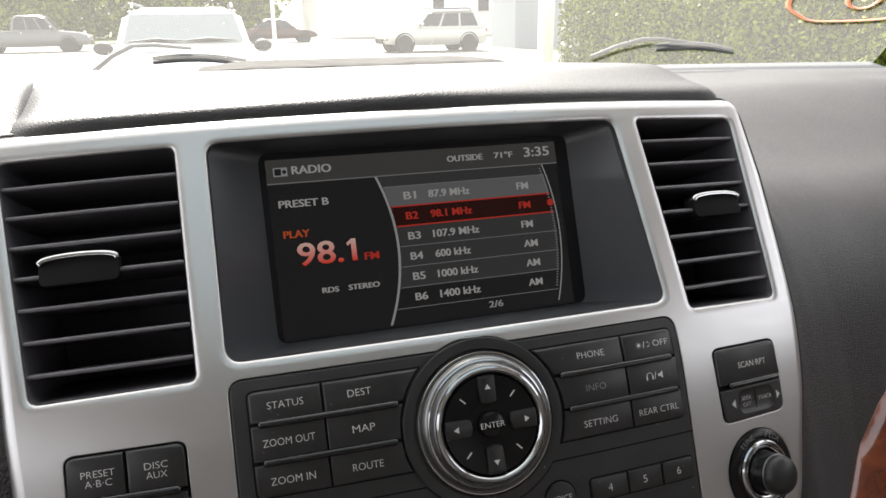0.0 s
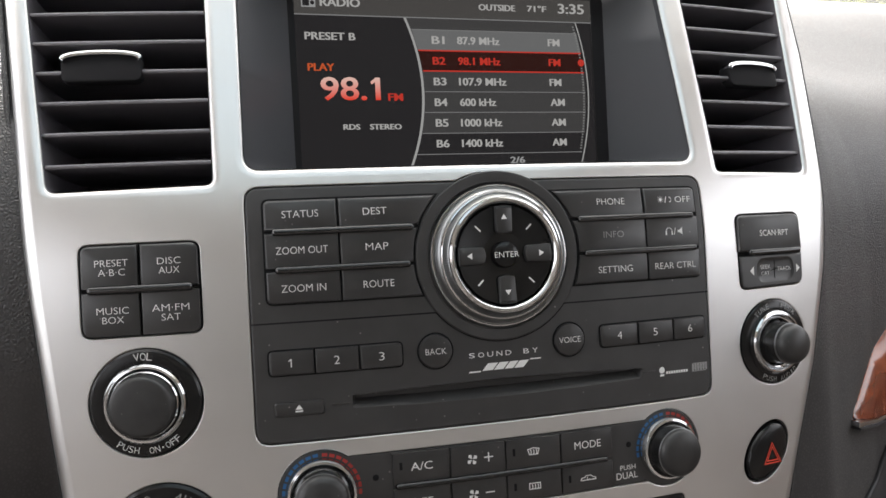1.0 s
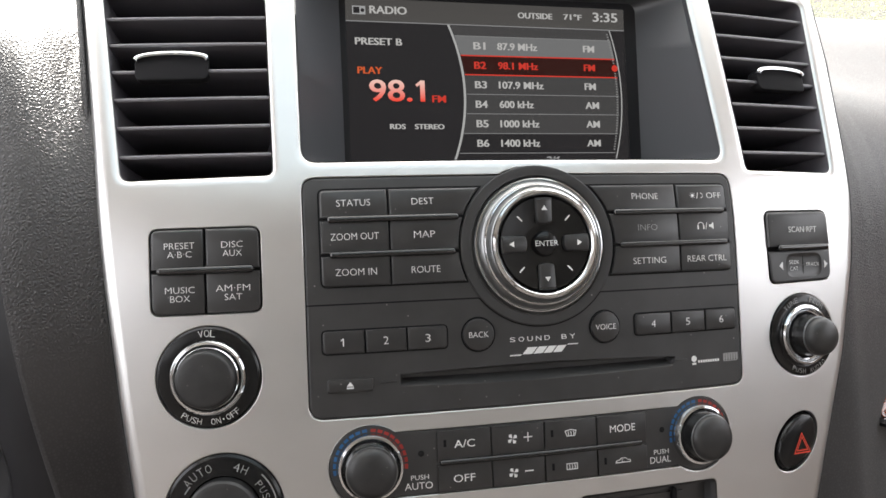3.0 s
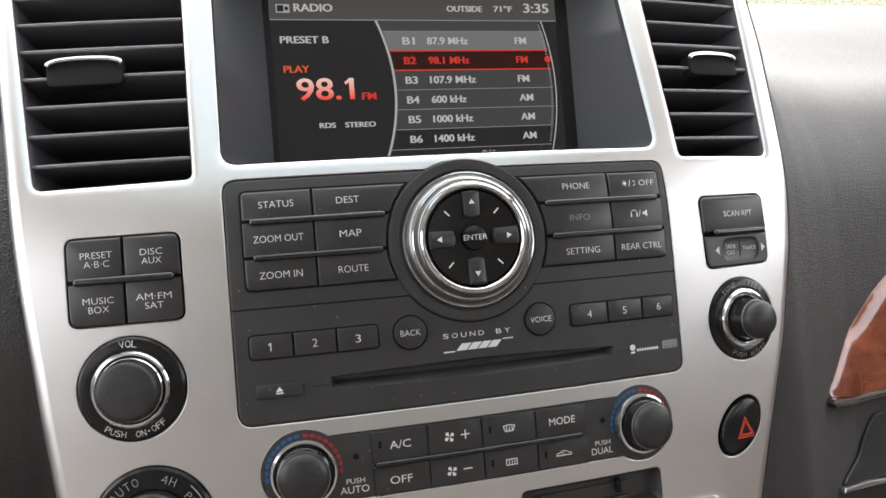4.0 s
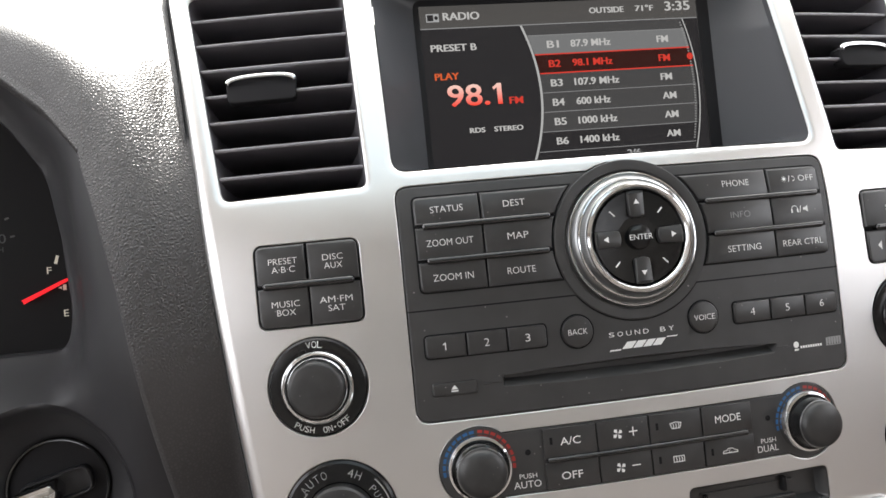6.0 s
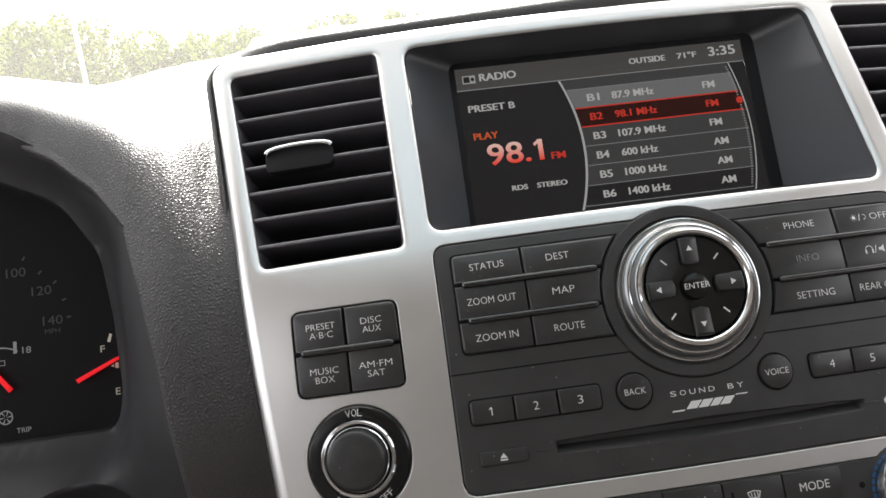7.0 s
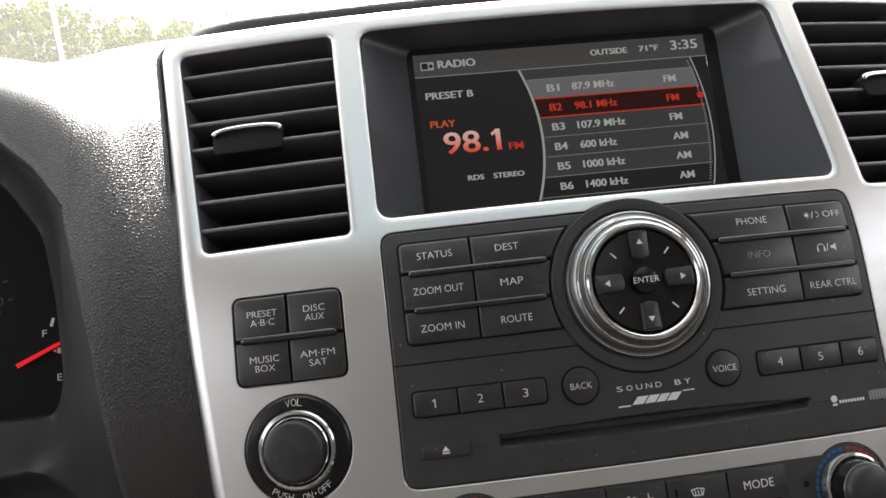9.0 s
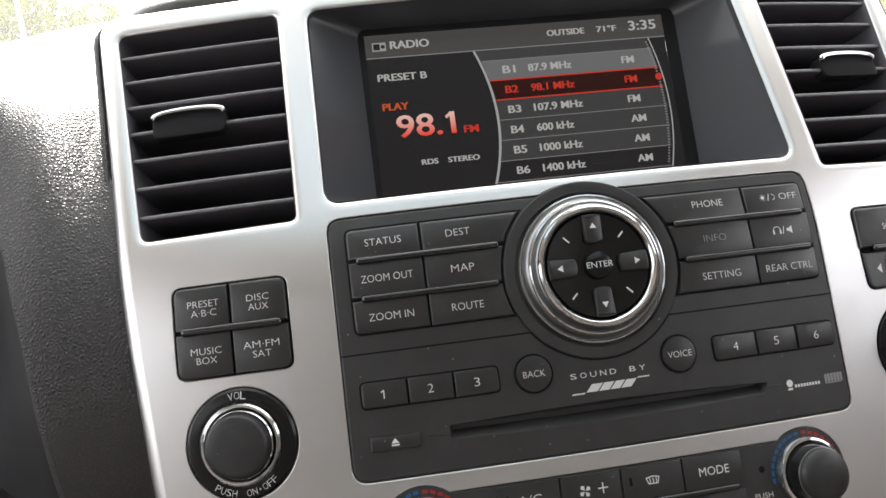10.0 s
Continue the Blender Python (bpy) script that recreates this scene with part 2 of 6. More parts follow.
def thing(name, label, category, base=(0, 0, 0), group="", kind="", local=True):
    """An Empty at the thing's base; base in the console's frame (local) or in the world."""
    e = new(name)
    e.empty_display_size = 0.02
    e.matrix_world = (STACK if local else Matrix.Identity(4)) @ Matrix.Translation(base)
    return tagged(e, label, category, group, kind)


def root_matrix(ob):
    m = ob.matrix_basis.copy()
    while ob.parent:
        ob = ob.parent
        m = ob.matrix_basis @ m
    return m


def finish(bm, mat, angle=32, turn=True):
    me = bpy.data.meshes.new("m")
    if turn:
        bmesh.ops.recalc_face_normals(bm, faces=bm.faces)
    bm.to_mesh(me)
    bm.free()
    me.materials.append(mat)
    me.polygons.foreach_set("use_smooth", [True] * len(me.polygons))
    me.set_sharp_from_angle(angle=radians(angle))
    return me


def part(name, bm, mat, parent, label="", space=None, angle=32):
    """Links a bmesh (or a mesh) as one object under a thing or part. space: the frame of its vertices, the console's by default."""
    me = finish(bm, mat, angle) if isinstance(bm, bmesh.types.BMesh) else bm
    me.name = name
    ob = new(name, me)
    ob.parent = parent
    ob.matrix_basis = root_matrix(parent).inverted() @ (STACK if space is None else space)
    return tagged(ob, label)


def loose(name, bm, mat, label, category, group="", kind="", space=None, angle=32, turn=True):
    """A top-level mesh."""
    me = finish(bm, mat, angle, turn)
    me.name = name
    ob = new(name, me)
    ob.matrix_world = STACK if space is None else space
    return tagged(ob, label, category, group, kind)


WORLD = Matrix.Identity(4)


def offset(poly, d):
    """A closed counter-clockwise outline, moved outwards by d."""
    out, n = [], len(poly)
    for i in range(n):
        (ax, ay), (bx, by), (cx, cy) = poly[i - 1], poly[i], poly[(i + 1) % n]
        l1, l2 = math.hypot(bx - ax, by - ay) or 1, math.hypot(cx - bx, cy - by) or 1
        n1, n2 = ((by - ay) / l1, (ax - bx) / l1), ((cy - by) / l2, (bx - cx) / l2)
        mx, my = n1[0] + n2[0], n1[1] + n2[1]
        k = max(mx * mx + my * my, 0.5)
        out.append((bx + 2 * d * mx / k, by + 2 * d * my / k))
    return out


def rounded(points, r, steps=6, dense=0.0):
    """A closed outline with its corners rounded; r one radius or one a corner."""
    out, n = [], len(points)
    for i in range(n):
        rr = r[i] if isinstance(r, (list, tuple)) else r
        a, b, c = Vector(points[i - 1]), Vector(points[i]), Vector(points[(i + 1) % n])
        d1, d2 = (a - b), (c - b)
        l1, l2 = d1.length, d2.length
        d1, d2 = d1 / l1, d2 / l2
        half = d1.angle(d2) / 2
        if rr <= 0 or half > 1.55:
            out.append(tuple(b))
            continue
        cut = min(rr / math.tan(half), l1 * 0.49, l2 * 0.49)
        p, q = b + d1 * cut, b + d2 * cut
        for k in range(steps + 1):
            t = k / steps
            out.append(tuple(p * (1 - t) ** 2 + b * 2 * t * (1 - t) + q * t * t))
    if dense:
        full = []
        for i, p in enumerate(out):
            q = out[(i + 1) % len(out)]
            m = max(1, int(math.dist(p, q) / dense))
            full += [(p[0] + (q[0] - p[0]) * k / m, p[1] + (q[1] - p[1]) * k / m) for k in range(m)]
        out = full
    return out


def box2(u0, v0, u1, v1, r=1.0, steps=4, dense=0.0):
    return rounded([(u0, v0), (u1, v0), (u1, v1), (u0, v1)], r, steps, dense)


def circle2(u, v, r, n=48, r2=None, turn=0.0):
    pts = []
    for i in range(n):
        a = 2 * math.pi * i / n
        x, y = r * math.cos(a), (r2 or r) * math.sin(a)
        pts.append((u + x * math.cos(turn) - y * math.sin(turn), v + x * math.sin(turn) + y * math.cos(turn)))
    return pts


def loops(bm, outline, profile, put=on_face, cap=False, back=False):
    """Strips round an outline: profile is a row of (offset, h)."""
    rings = [[bm.verts.new(put(u, v, h)) for u, v in offset(outline, d)] for d, h in profile]
    n = len(outline)
    for a, b in zip(rings, rings[1:]):
        for i in range(n):
            bm.faces.new((a[i], a[(i + 1) % n], b[(i + 1) % n], b[i]))
    if cap:
        bm.faces.new(rings[-1])
    if back:
        bm.faces.new(rings[0])
    return rings


def slab(outline, h0, h1, bevel=0.4, put=on_face):
    """A solid piece on the face, from h0 to h1, its front edge rounded."""
    bm = bmesh.new()
    loops(bm, outline, [(0, h0), (0, h1 - bevel), (-bevel * 0.12, h1 - bevel * 0.6), (-bevel * 0.4, h1 - bevel * 0.22), (-bevel, h1)], put, cap=True, back=True)
    return bm


def inside(p, ring):
    hit = False
    for i in range(len(ring)):
        (ax, ay), (bx, by) = ring[i - 1], ring[i]
        if (ay > p[1]) != (by > p[1]) and p[0] < (bx - ax) * (p[1] - ay) / (by - ay) + ax:
            hit = not hit
    return hit


def sheet(outer, holes, h, put=on_face, step=9.0):
    """A filled outline with holes, cut fine enough to follow the bow of the face."""
    pts, edges = [], []
    for ring in [outer] + holes:
        k = len(pts)
        pts += [Vector(p) for p in ring]
        edges += [(k + i, k + (i + 1) % len(ring)) for i in range(len(ring))]
    us, vs = [p[0] for p in outer], [p[1] for p in outer]
    near = np.array([tuple(p) for p in pts])
    u = min(us) + step / 2
    while u < max(us):
        v = min(vs) + step / 2
        while v < max(vs):
            if np.hypot(*(near - (u, v)).T).min() > step * 0.3 and inside((u, v), outer) and not any(inside((u, v), q) for q in holes):
                pts.append(Vector((u, v)))
            v += step
        u += step
    co, _, faces, *_ = delaunay_2d_cdt(pts, edges, [], 0, 1e-5)
    bm = bmesh.new()
    vs = [bm.verts.new(put(p.x, p.y, h)) for p in co]
    for f in faces:
        c = (sum(co[i].x for i in f) / len(f), sum(co[i].y for i in f) / len(f))
        if inside(c, outer) and not any(inside(c, q) for q in holes):
            bm.faces.new([vs[i] for i in f])
    bmesh.ops.delete(bm, geom=[v for v in bm.verts if not v.link_faces], context='VERTS')
    return bm


def lathe(profile, n=48, m=None, cap=True):
    """A turned piece: profile rows of (radius, height) in millimetres, about Z of m."""
    bm = bmesh.new()
    m = m or Matrix.Identity(4)
    rings = []
    for r, h in profile:
        rings.append([bm.verts.new(m @ Vector((r * MM * math.cos(2 * math.pi * i / n), r * MM * math.sin(2 * math.pi * i / n), h * MM))) for i in range(n)])
    for a, b in zip(rings, rings[1:]):
        for i in range(n):
            bm.faces.new((a[i], a[(i + 1) % n], b[(i + 1) % n], b[i]))
    if cap:
        bm.faces.new(rings[-1])
        bm.faces.new(rings[0])
    return bm


def block(bm, a, b):
    """An axis-aligned box between two corners."""
    vs = [bm.verts.new((x, y, z)) for x in (a[0], b[0]) for y in (a[1], b[1]) for z in (a[2], b[2])]
    for f in ((0, 1, 3, 2), (4, 6, 7, 5), (0, 4, 5, 1), (2, 3, 7, 6), (0, 2, 6, 4), (1, 5, 7, 3)):
        bm.faces.new([vs[i] for i in f])
    return bm


_glyphs = {}


def glyphs(text, bold=0.0):
    """The flat outline mesh data of a word: vertices scaled to a unit box, and faces."""
    if (text, bold) not in _glyphs:
        cu = bpy.data.curves.new("t", 'FONT')
        cu.body, cu.size, cu.offset, cu.resolution_u = text, 1.0, bold, 3
        ob = new("t", cu)
        me = bpy.data.meshes.new_from_object(ob.evaluated_get(bpy.context.evaluated_depsgraph_get()))
        co = np.array([v.co[:] for v in me.vertices])
        lo, hi = co.min(0), co.max(0)
        co = (co - lo) / np.maximum(hi - lo, 1e-6)
        _glyphs[text, bold] = (co[:, :2], [tuple(p.vertices) for p in me.polygons])
        bpy.data.objects.remove(ob)
        bpy.data.curves.remove(cu)
        bpy.data.meshes.remove(me)
    return _glyphs[text, bold]


def word(text, w, h, m, bold=-0.008, bm=None):
    """A word of that width and height in millimetres, its middle at the origin of m, in m's XY plane."""
    co, faces = glyphs(text, bold)
    bm = bm or bmesh.new()
    vs = [bm.verts.new(m @ Vector(((x - 0.5) * w * MM, (y - 0.5) * h * MM, 0))) for x, y in co]
    for f in faces:
        try:
            bm.faces.new([vs[i] for i in f])
        except ValueError:
            pass
    return bm


def flat(shapes, m, bm=None):
    """Small flat printed shapes: outlines in millimetres in m's XY plane."""
    bm = bm or bmesh.new()
    for s in shapes:
        bm.faces.new([bm.verts.new(m @ Vector((x * MM, y * MM, 0))) for x, y in s])
    return bm


def arc_word(text, radius, middle, h, m, size, spacing=1.25, inward=False, bm=None):
    """Letters set round a ring; middle in degrees from +X; inward: readable along the bottom."""
    bm = bm or bmesh.new()
    n = len(text)
    step = math.degrees(size * spacing / radius)
    for i, ch in enumerate(text):
        if ch == " ":
            continue
        k = (i - (n - 1) / 2) * step
        a = middle + k if inward else middle - k
        wide = {"I": 0.25, "·": 0.3, "-": 0.5}.get(ch, 0.72)
        tall = {"·": 0.3, "-": 0.2}.get(ch, 1.0)
        spin = a + 90 if inward else a - 90
        p = m @ Matrix.Translation((radius * MM * math.cos(radians(a)), radius * MM * math.sin(radians(a)), h * MM)) @ Matrix.Rotation(radians(spin), 4, 'Z')
        word(ch, size * wide, size * tall, p, -0.012, bm)
    return bm


def ring_flat(r0, r1, a0, a1, n=6):
    pts = [(r0 * math.cos(radians(a0 + (a1 - a0) * i / n)), r0 * math.sin(radians(a0 + (a1 - a0) * i / n))) for i in range(n + 1)]
    pts += [(r1 * math.cos(radians(a1 + (a0 - a1) * i / n)), r1 * math.sin(radians(a1 + (a0 - a1) * i / n))) for i in range(n + 1)]
    return pts

# ---- the console: silver surround ----
LEFT_EDGE = [(-199, 146), (-193.5, 97), (-188.5, 47), (-183.8, -12), (-179, -60), (-174, -102), (-164, -170)]
RIGHT_EDGE = [(136, -170), (155, -106), (169, -62), (179, -15), (185.5, 45), (192, 100), (193.5, 146)]
OUTLINE = rounded(LEFT_EDGE + RIGHT_EDGE, [9, 60, 60, 60, 60, 60, 2, 2, 60, 60, 60, 60, 60, 7], 5, 6.0)
VENT_L = rounded([(-178.5, 33.5), (-115.9, 34.5), (-117.3, 136.3), (-190.5, 135.6)], [4, 3, 3, 4], 5)
VENT_R = rounded([(116.8, 34.5), (172.5, 33.5), (184.5, 135.6), (118.2, 136.3)], [3, 4, 4, 3], 5)
SCREEN_HOLE = box2(-103.2, 39.8, 103.2, 136.6, 6.5, 6)


_c = rounded([(-104.2, -71.2), (104.2, -71.2), (104.2, 32.6), (-104.2, 32.6)], 6.5, 6)
_a0 = math.asin(32.6 / 36.5)
_arc = [(36.5 * math.cos(_a0 + (math.pi - 2 * _a0) * i / 14), 36.5 * math.sin(_a0 + (math.pi - 2 * _a0) * i / 14)) for i in range(15)]
AUDIO = _c[:21] + _arc + _c[21:]


def climate_outline():
    r, v0, v1 = 17.6, -106.4, -78.4
    pts = []
    for cu, s in ((77.2, 1), (-79.2, -1)):
        cv = -92.2
        a_hi, a_lo = math.asin((v1 - cv) / r), math.asin((v0 - cv) / r)
        if s > 0:
            start, end = -math.pi - a_lo, math.pi - a_hi
        else:
            start, end = a_hi, 2 * math.pi + a_lo
        pts += [(cu + r * math.cos(start + (end - start) * i / 30), cv + r * math.sin(start + (end - start) * i / 30)) for i in range(31)]
    return pts


CLIMATE = climate_outline()
PAD_L, PAD_R = box2(-167, -24.2, -121.8, 12.3, 4, 5), rounded([(123.5, -23.6), (163.3, -22.8), (163, 13.2), (122.3, 13)], [4, 5, 4.5, 4], 5)
VOL_AT, TUNE_AT, DRIVE_AT, HAZ_AT = (-144.5, -50.3), (142.5, -49.8), (-139.8, -106.5), (135, -102.5)
VOL_HOLE, TUNE_HOLE = circle2(*VOL_AT, 21.4), circle2(*TUNE_AT, 20.8)
DRIVE_HOLE = circle2(*DRIVE_AT, 24.4, 56)
HAZ_HOLE = circle2(*HAZ_AT, 16.8, 40, 11.4, radians(47))
POCKET_R, POCKET_L = box2(14.5, -131, 86, -114.4, 3, 4), box2(-120, -131, -48, -114.8, 3, 4)
TRAY = box2(-121, -190, 121, -134.4, 6, 5)


def dense_ring(ring, step=7.0):
    """The same outline with points no further apart than a step, so that it follows the curved face."""
    out = []
    for (x0, y0), (x1, y1) in zip(ring, ring[1:] + ring[:1]):
        n = max(1, math.ceil(math.dist((x0, y0), (x1, y1)) / step))
        out += [(x0 + (x1 - x0) * k / n, y0 + (y1 - y0) * k / n) for k in range(n)]
    return out


VENT_L, VENT_R, SCREEN_HOLE, AUDIO, CLIMATE, PAD_L, PAD_R, POCKET_R, POCKET_L = [dense_ring(r) for r in (VENT_L, VENT_R, SCREEN_HOLE, AUDIO, CLIMATE, PAD_L, PAD_R, POCKET_R, POCKET_L)]
HOLES = [VENT_L, VENT_R, SCREEN_HOLE, AUDIO, CLIMATE, PAD_L, PAD_R, VOL_HOLE, TUNE_HOLE, DRIVE_HOLE, HAZ_HOLE, POCKET_R, POCKET_L]
LIPS = [3.6, 3.6, 3.6, 0.5, 0.5, 0.5, 0.5, 0.5, 0.5, 0.5, 0.5, 0.5, 0.5]

surround = thing("console_surround", "satin silver trim panel round the screen, vents and controls", "dashboard trim", (0, 0.03, -0.17))
# the lower edge steps up over the tray lid
_low = [p for p in OUTLINE if p[1] > -168]
_iL = max(range(len(_low)), key=lambda i: -_low[i][1] if _low[i][0] < 0 else -999)
_iR = max(range(len(_low)), key=lambda i: -_low[i][1] if _low[i][0] > 0 else -999)
OUTLINE = _low[:_iL + 1] + [(-164, -170), (-121.8, -170), (-121.8, -141)] + [(-121.8 + 7.8 * (1 - math.cos(a)), -141 + 7.2 * math.sin(a)) for a in (0.4, 0.8, 1.2, 1.57)] \
    + [(114 + 7.8 * math.sin(a), -141 + 7.2 * math.cos(a)) for a in (0.0, 0.4, 0.8, 1.2)] + [(121.8, -141), (121.8, -170), (136, -170)] + _low[_iR:]
plate = sheet(offset(OUTLINE, -3.4), [offset(h, d) for h, d in zip(HOLES, LIPS)], 0.0)
plate_me = finish(plate, SILVER, 60)
plate_me.normals_split_custom_set_from_vertices([tuple(face_normal(v.co.x, v.co.z)) for v in plate_me.vertices])
part("face_plate", plate_me, SILVER, surround)
bm = bmesh.new()
loops(bm, OUTLINE, [(-3.4, 0), (-2.6, -0.07), (-1.7, -0.24), (-0.7, -0.55), (0.4, -1.05), (1.3, -1.8), (1.9, -2.9), (2.1, -4.5), (2.1, -9)])
part("outer_edge", bm, SILVER, surround)
bm = bmesh.new()
loops(bm, OUTLINE, [(1.9, -5.5), (2.1, -4.2), (2.5, -3.9), (2.9, -4.3), (3.2, -5.5), (3.3, -30)])
part("gasket", bm, RUBBER, surround, "thin black gap seal")
# the rolled leather rim that the padded skin turns round the surround
RIM_ROWS = [offset(OUTLINE, d) for d in (2.9, 3.2, 3.9, 5.0, 6.2, 7.0, 7.6)]
_first = next(i for i in range(len(OUTLINE)) if OUTLINE[i][0] > 0 and OUTLINE[i][1] > -150 and OUTLINE[i - 1][1] <= -150)
_walk = [(_first + i) % len(OUTLINE) for i in range(len(OUTLINE))]
_walk = [i for i in _walk if OUTLINE[i][1] > -150 and abs(OUTLINE[i][0]) > 123 or OUTLINE[i][1] > 140]
for h, d, nm in zip(HOLES, LIPS, ("vent_opening", "vent_opening", "screen_opening", "radio_opening", "climate_opening", "switch_opening", "switch_opening", "knob_opening", "knob_opening", "dial_opening", "hazard_opening", "pocket_opening", "pocket_opening")):
    bm = bmesh.new()
    if d > 2:
        loops(bm, h, [(d, 0), (2.9, -0.04), (2.1, -0.16), (1.4, -0.38), (0.8, -0.7), (0.35, -1.15), (0.08, -1.8), (0, -2.6), (0, -9)])
        part(nm + "_lip", bm, SILVER, surround, "smoothly rounded silver lip")
    else:
        loops(bm, h, [(d, 0), (0.25, -0.06), (0.08, -0.22), (0, -0.6), (0, -6)])
        part(nm + "_lip", bm, SILVER, surround)

# ---- air vents ----


def vent(outline, corners, tab, group):
    """A vent: dark box, slats each on its own, a chrome-topped tab. corners: u of inner and outer edge at bottom and top."""
    (in0, in1), (out0, out1) = corners
    v = thing("air_vent", "black dashboard air vent with horizontal slats and chrome-topped tab", "air vent", on_face((in0 + out0) / 2, 34), group)
    bm = bmesh.new()
    loops(bm, outline, [(-0.05, -1.0), (-0.3, -30), (-3, -60)], cap=True)
    part("backing", bm, DUCT, v)
    for i in range(7):
        z = 44.0 + 13.33 * i
        t = (z - 34) / 102
        ua, ub = in0 + (in1 - in0) * t, out0 + (out1 - out0) * t
        lo, hi = min(ua, ub) + 0.1, max(ua, ub) - 0.1
        bm = bmesh.new()
        rows = []
        for k in range(9):
            u = lo + (hi - lo) * k / 8
            # cross-section of one slat: rounded front edge, tilted down into the dash
            rows.append([bm.verts.new(on_face(u, z + dz, h)) for dz, h in ((-0.5, -2.3), (0.1, -2.15), (0.6, -2.3), (0.95, -2.7), (1.05, -3.4), (-0.4, -52), (-3.4, -52), (-0.95, -3.4), (-0.85, -2.7))])
        for a, b in zip(rows, rows[1:]):
            for j in range(9):
                bm.faces.new((a[j], a[(j + 1) % 9], b[(j + 1) % 9], b[j]))
        bm.faces.new(rows[0])
        bm.faces.new(rows[-1])
        part("slat", bm, SLAT, v, angle=50)
    # the tab rides on the middle slat
    mid, half = tab
    body = rounded([(mid - half * 0.98, 78.0), (mid + half * 0.98, 78.0), (mid + half, 87.4), (mid + half * 0.8, 89.6), (mid, 90.8), (mid - half * 0.8, 89.6), (mid - half, 87.4)], [3, 3, 1.5, 1.5, 1.5, 1.5, 1.5], 4)
    t = part("tab", slab([(u, v + 1.6) for u, v in body], -8, -0.6, 0.8), TAB, v)
    arc = [math.pi * (0.02 + 0.96 * i / 20) for i in range(21)]
    top = [(mid + (half + 0.4) * math.cos(a), 88.2 + 5.0 * math.sin(a) ** 0.5) for a in arc]
    low = [(mid + (half - 1.4) * math.cos(a), 86.9 + 3.9 * math.sin(a) ** 0.5) for a in reversed(arc)]
    part("chrome_cap", slab(top + low, -5.0, 1.6, 1.0), CHROME, t, "chrome cap along the tab's top")
    return v


vent(VENT_L, ((-115.9, -117.3), (-178.5, -190.5)), (-158.3, 16.0), "dashboard air vents")
vent(VENT_R, ((116.8, 118.2), (172.5, 184.5)), (154.3, 16.0), "dashboard air vents")

# ---- the display ----
display = thing("navigation_display", "lit radio screen set deep in a charcoal hooded recess", "car display", (0, 0.06, 0.04))
bm = bmesh.new()
front = offset(SCREEN_HOLE, -0.02)
n_f = len(front)
ring_a = [bm.verts.new(on_face(u, v, -1.0)) for u, v in front]
ring_b = [bm.verts.new(on_face(u * 0.995, 88 + (v - 88) * 0.995, -4.0)) for u, v in front]
ring_c = [bm.verts.new(Vector((u * (0.815 if u > 0 else 0.775) * MM, 0.0585, (88 + (v - 88) * 0.96) * MM))) for u, v in front]
for a, b in ((ring_a, ring_b), (ring_b, ring_c)):
    for i in range(n_f):
        bm.faces.new((a[i], a[(i + 1) % n_f], b[(i + 1) % n_f], b[i]))
part("hood", bm, HOODWALL, display, angle=25)


def at_screen(u, v, h=0.0):
    """A point on the screen's plane; h towards the cabin."""
    return Vector((u * MM, 0.058 - h * MM, v * MM))


def screen_seat(u, v, h):
    return Matrix.Translation(at_screen(u, v, h)) @ Matrix.Rotation(radians(90), 4, 'X')


part("bezel", sheet(box2(-84.5, 41, 84.5, 135, 3), [box2(-77.4, 42.6, 77.4, 131.2, 0.6, 2)], 0.0, at_screen, 60), LCD_FRAME, display, "black screen frame")
screen = part("screen", sheet(box2(-77.6, 42.4, 77.6, 131.4, 0.4, 2), [], -0.6, at_screen, 200), LCD_BLACK, display, "lit screen showing radio presets")


def lcd(name, bm, mat):
    return part(name, bm, mat, screen)


def lcd_rect(name, u0, v0, u1, v1, mat, h):
    return lcd(name, flat([[(u0, v0), (u1, v0), (u1, v1), (u0, v1)]], Matrix.Translation(at_screen(0, 0, h)) @ Matrix.Rotation(radians(90), 4, 'X')), mat)


def lcd_word(text, u0, u1, v, h, mat):
    bm = word(text, u1 - u0 - 0.2, h, screen_seat((u0 + u1) / 2 - 0.17, v, 0.12), 0.008)
    word(text, u1 - u0 - 0.2, h, screen_seat((u0 + u1) / 2 + 0.17, v, 0.125), 0.008, bm=bm)
    return lcd("screen_text", bm, mat)


def arc_u(v, u_end, bulge):
    t = (v - 82) / 38
    return u_end + bulge * (1 - t * t)


def arc_strip(name, u_end, bulge, wide, v0, v1, mat, h):
    vs = [v0 + (v1 - v0) * i / 24 for i in range(25)]
    pts = [(arc_u(v, u_end, bulge) - wide / 2, v) for v in vs] + [(arc_u(v, u_end, bulge) + wide / 2, v) for v in reversed(vs)]
    bm = bmesh.new()
    m = Matrix.Translation(at_screen(0, 0, h)) @ Matrix.Rotation(radians(90), 4, 'X')
    for i in range(24):
        a, b = vs[i], vs[i + 1]
        flat([[(arc_u(a, u_end, bulge) - wide / 2, a), (arc_u(a, u_end, bulge) + wide / 2, a), (arc_u(b, u_end, bulge) + wide / 2, b), (arc_u(b, u_end, bulge) - wide / 2, b)]], m, bm)
    return lcd(name, bm, mat)


def row_band(name, v0, v1, mat, h):
    m = Matrix.Translation(at_screen(0, 0, h)) @ Matrix.Rotation(radians(90), 4, 'X')
    return lcd(name, flat([[(arc_u(v0, -24, 8) + 1, v0), (arc_u(v0, 68, 5.5) - 1, v0), (arc_u(v1, 68, 5.5) - 1, v1), (arc_u(v1, -24, 8) + 1, v1)]], m), mat)


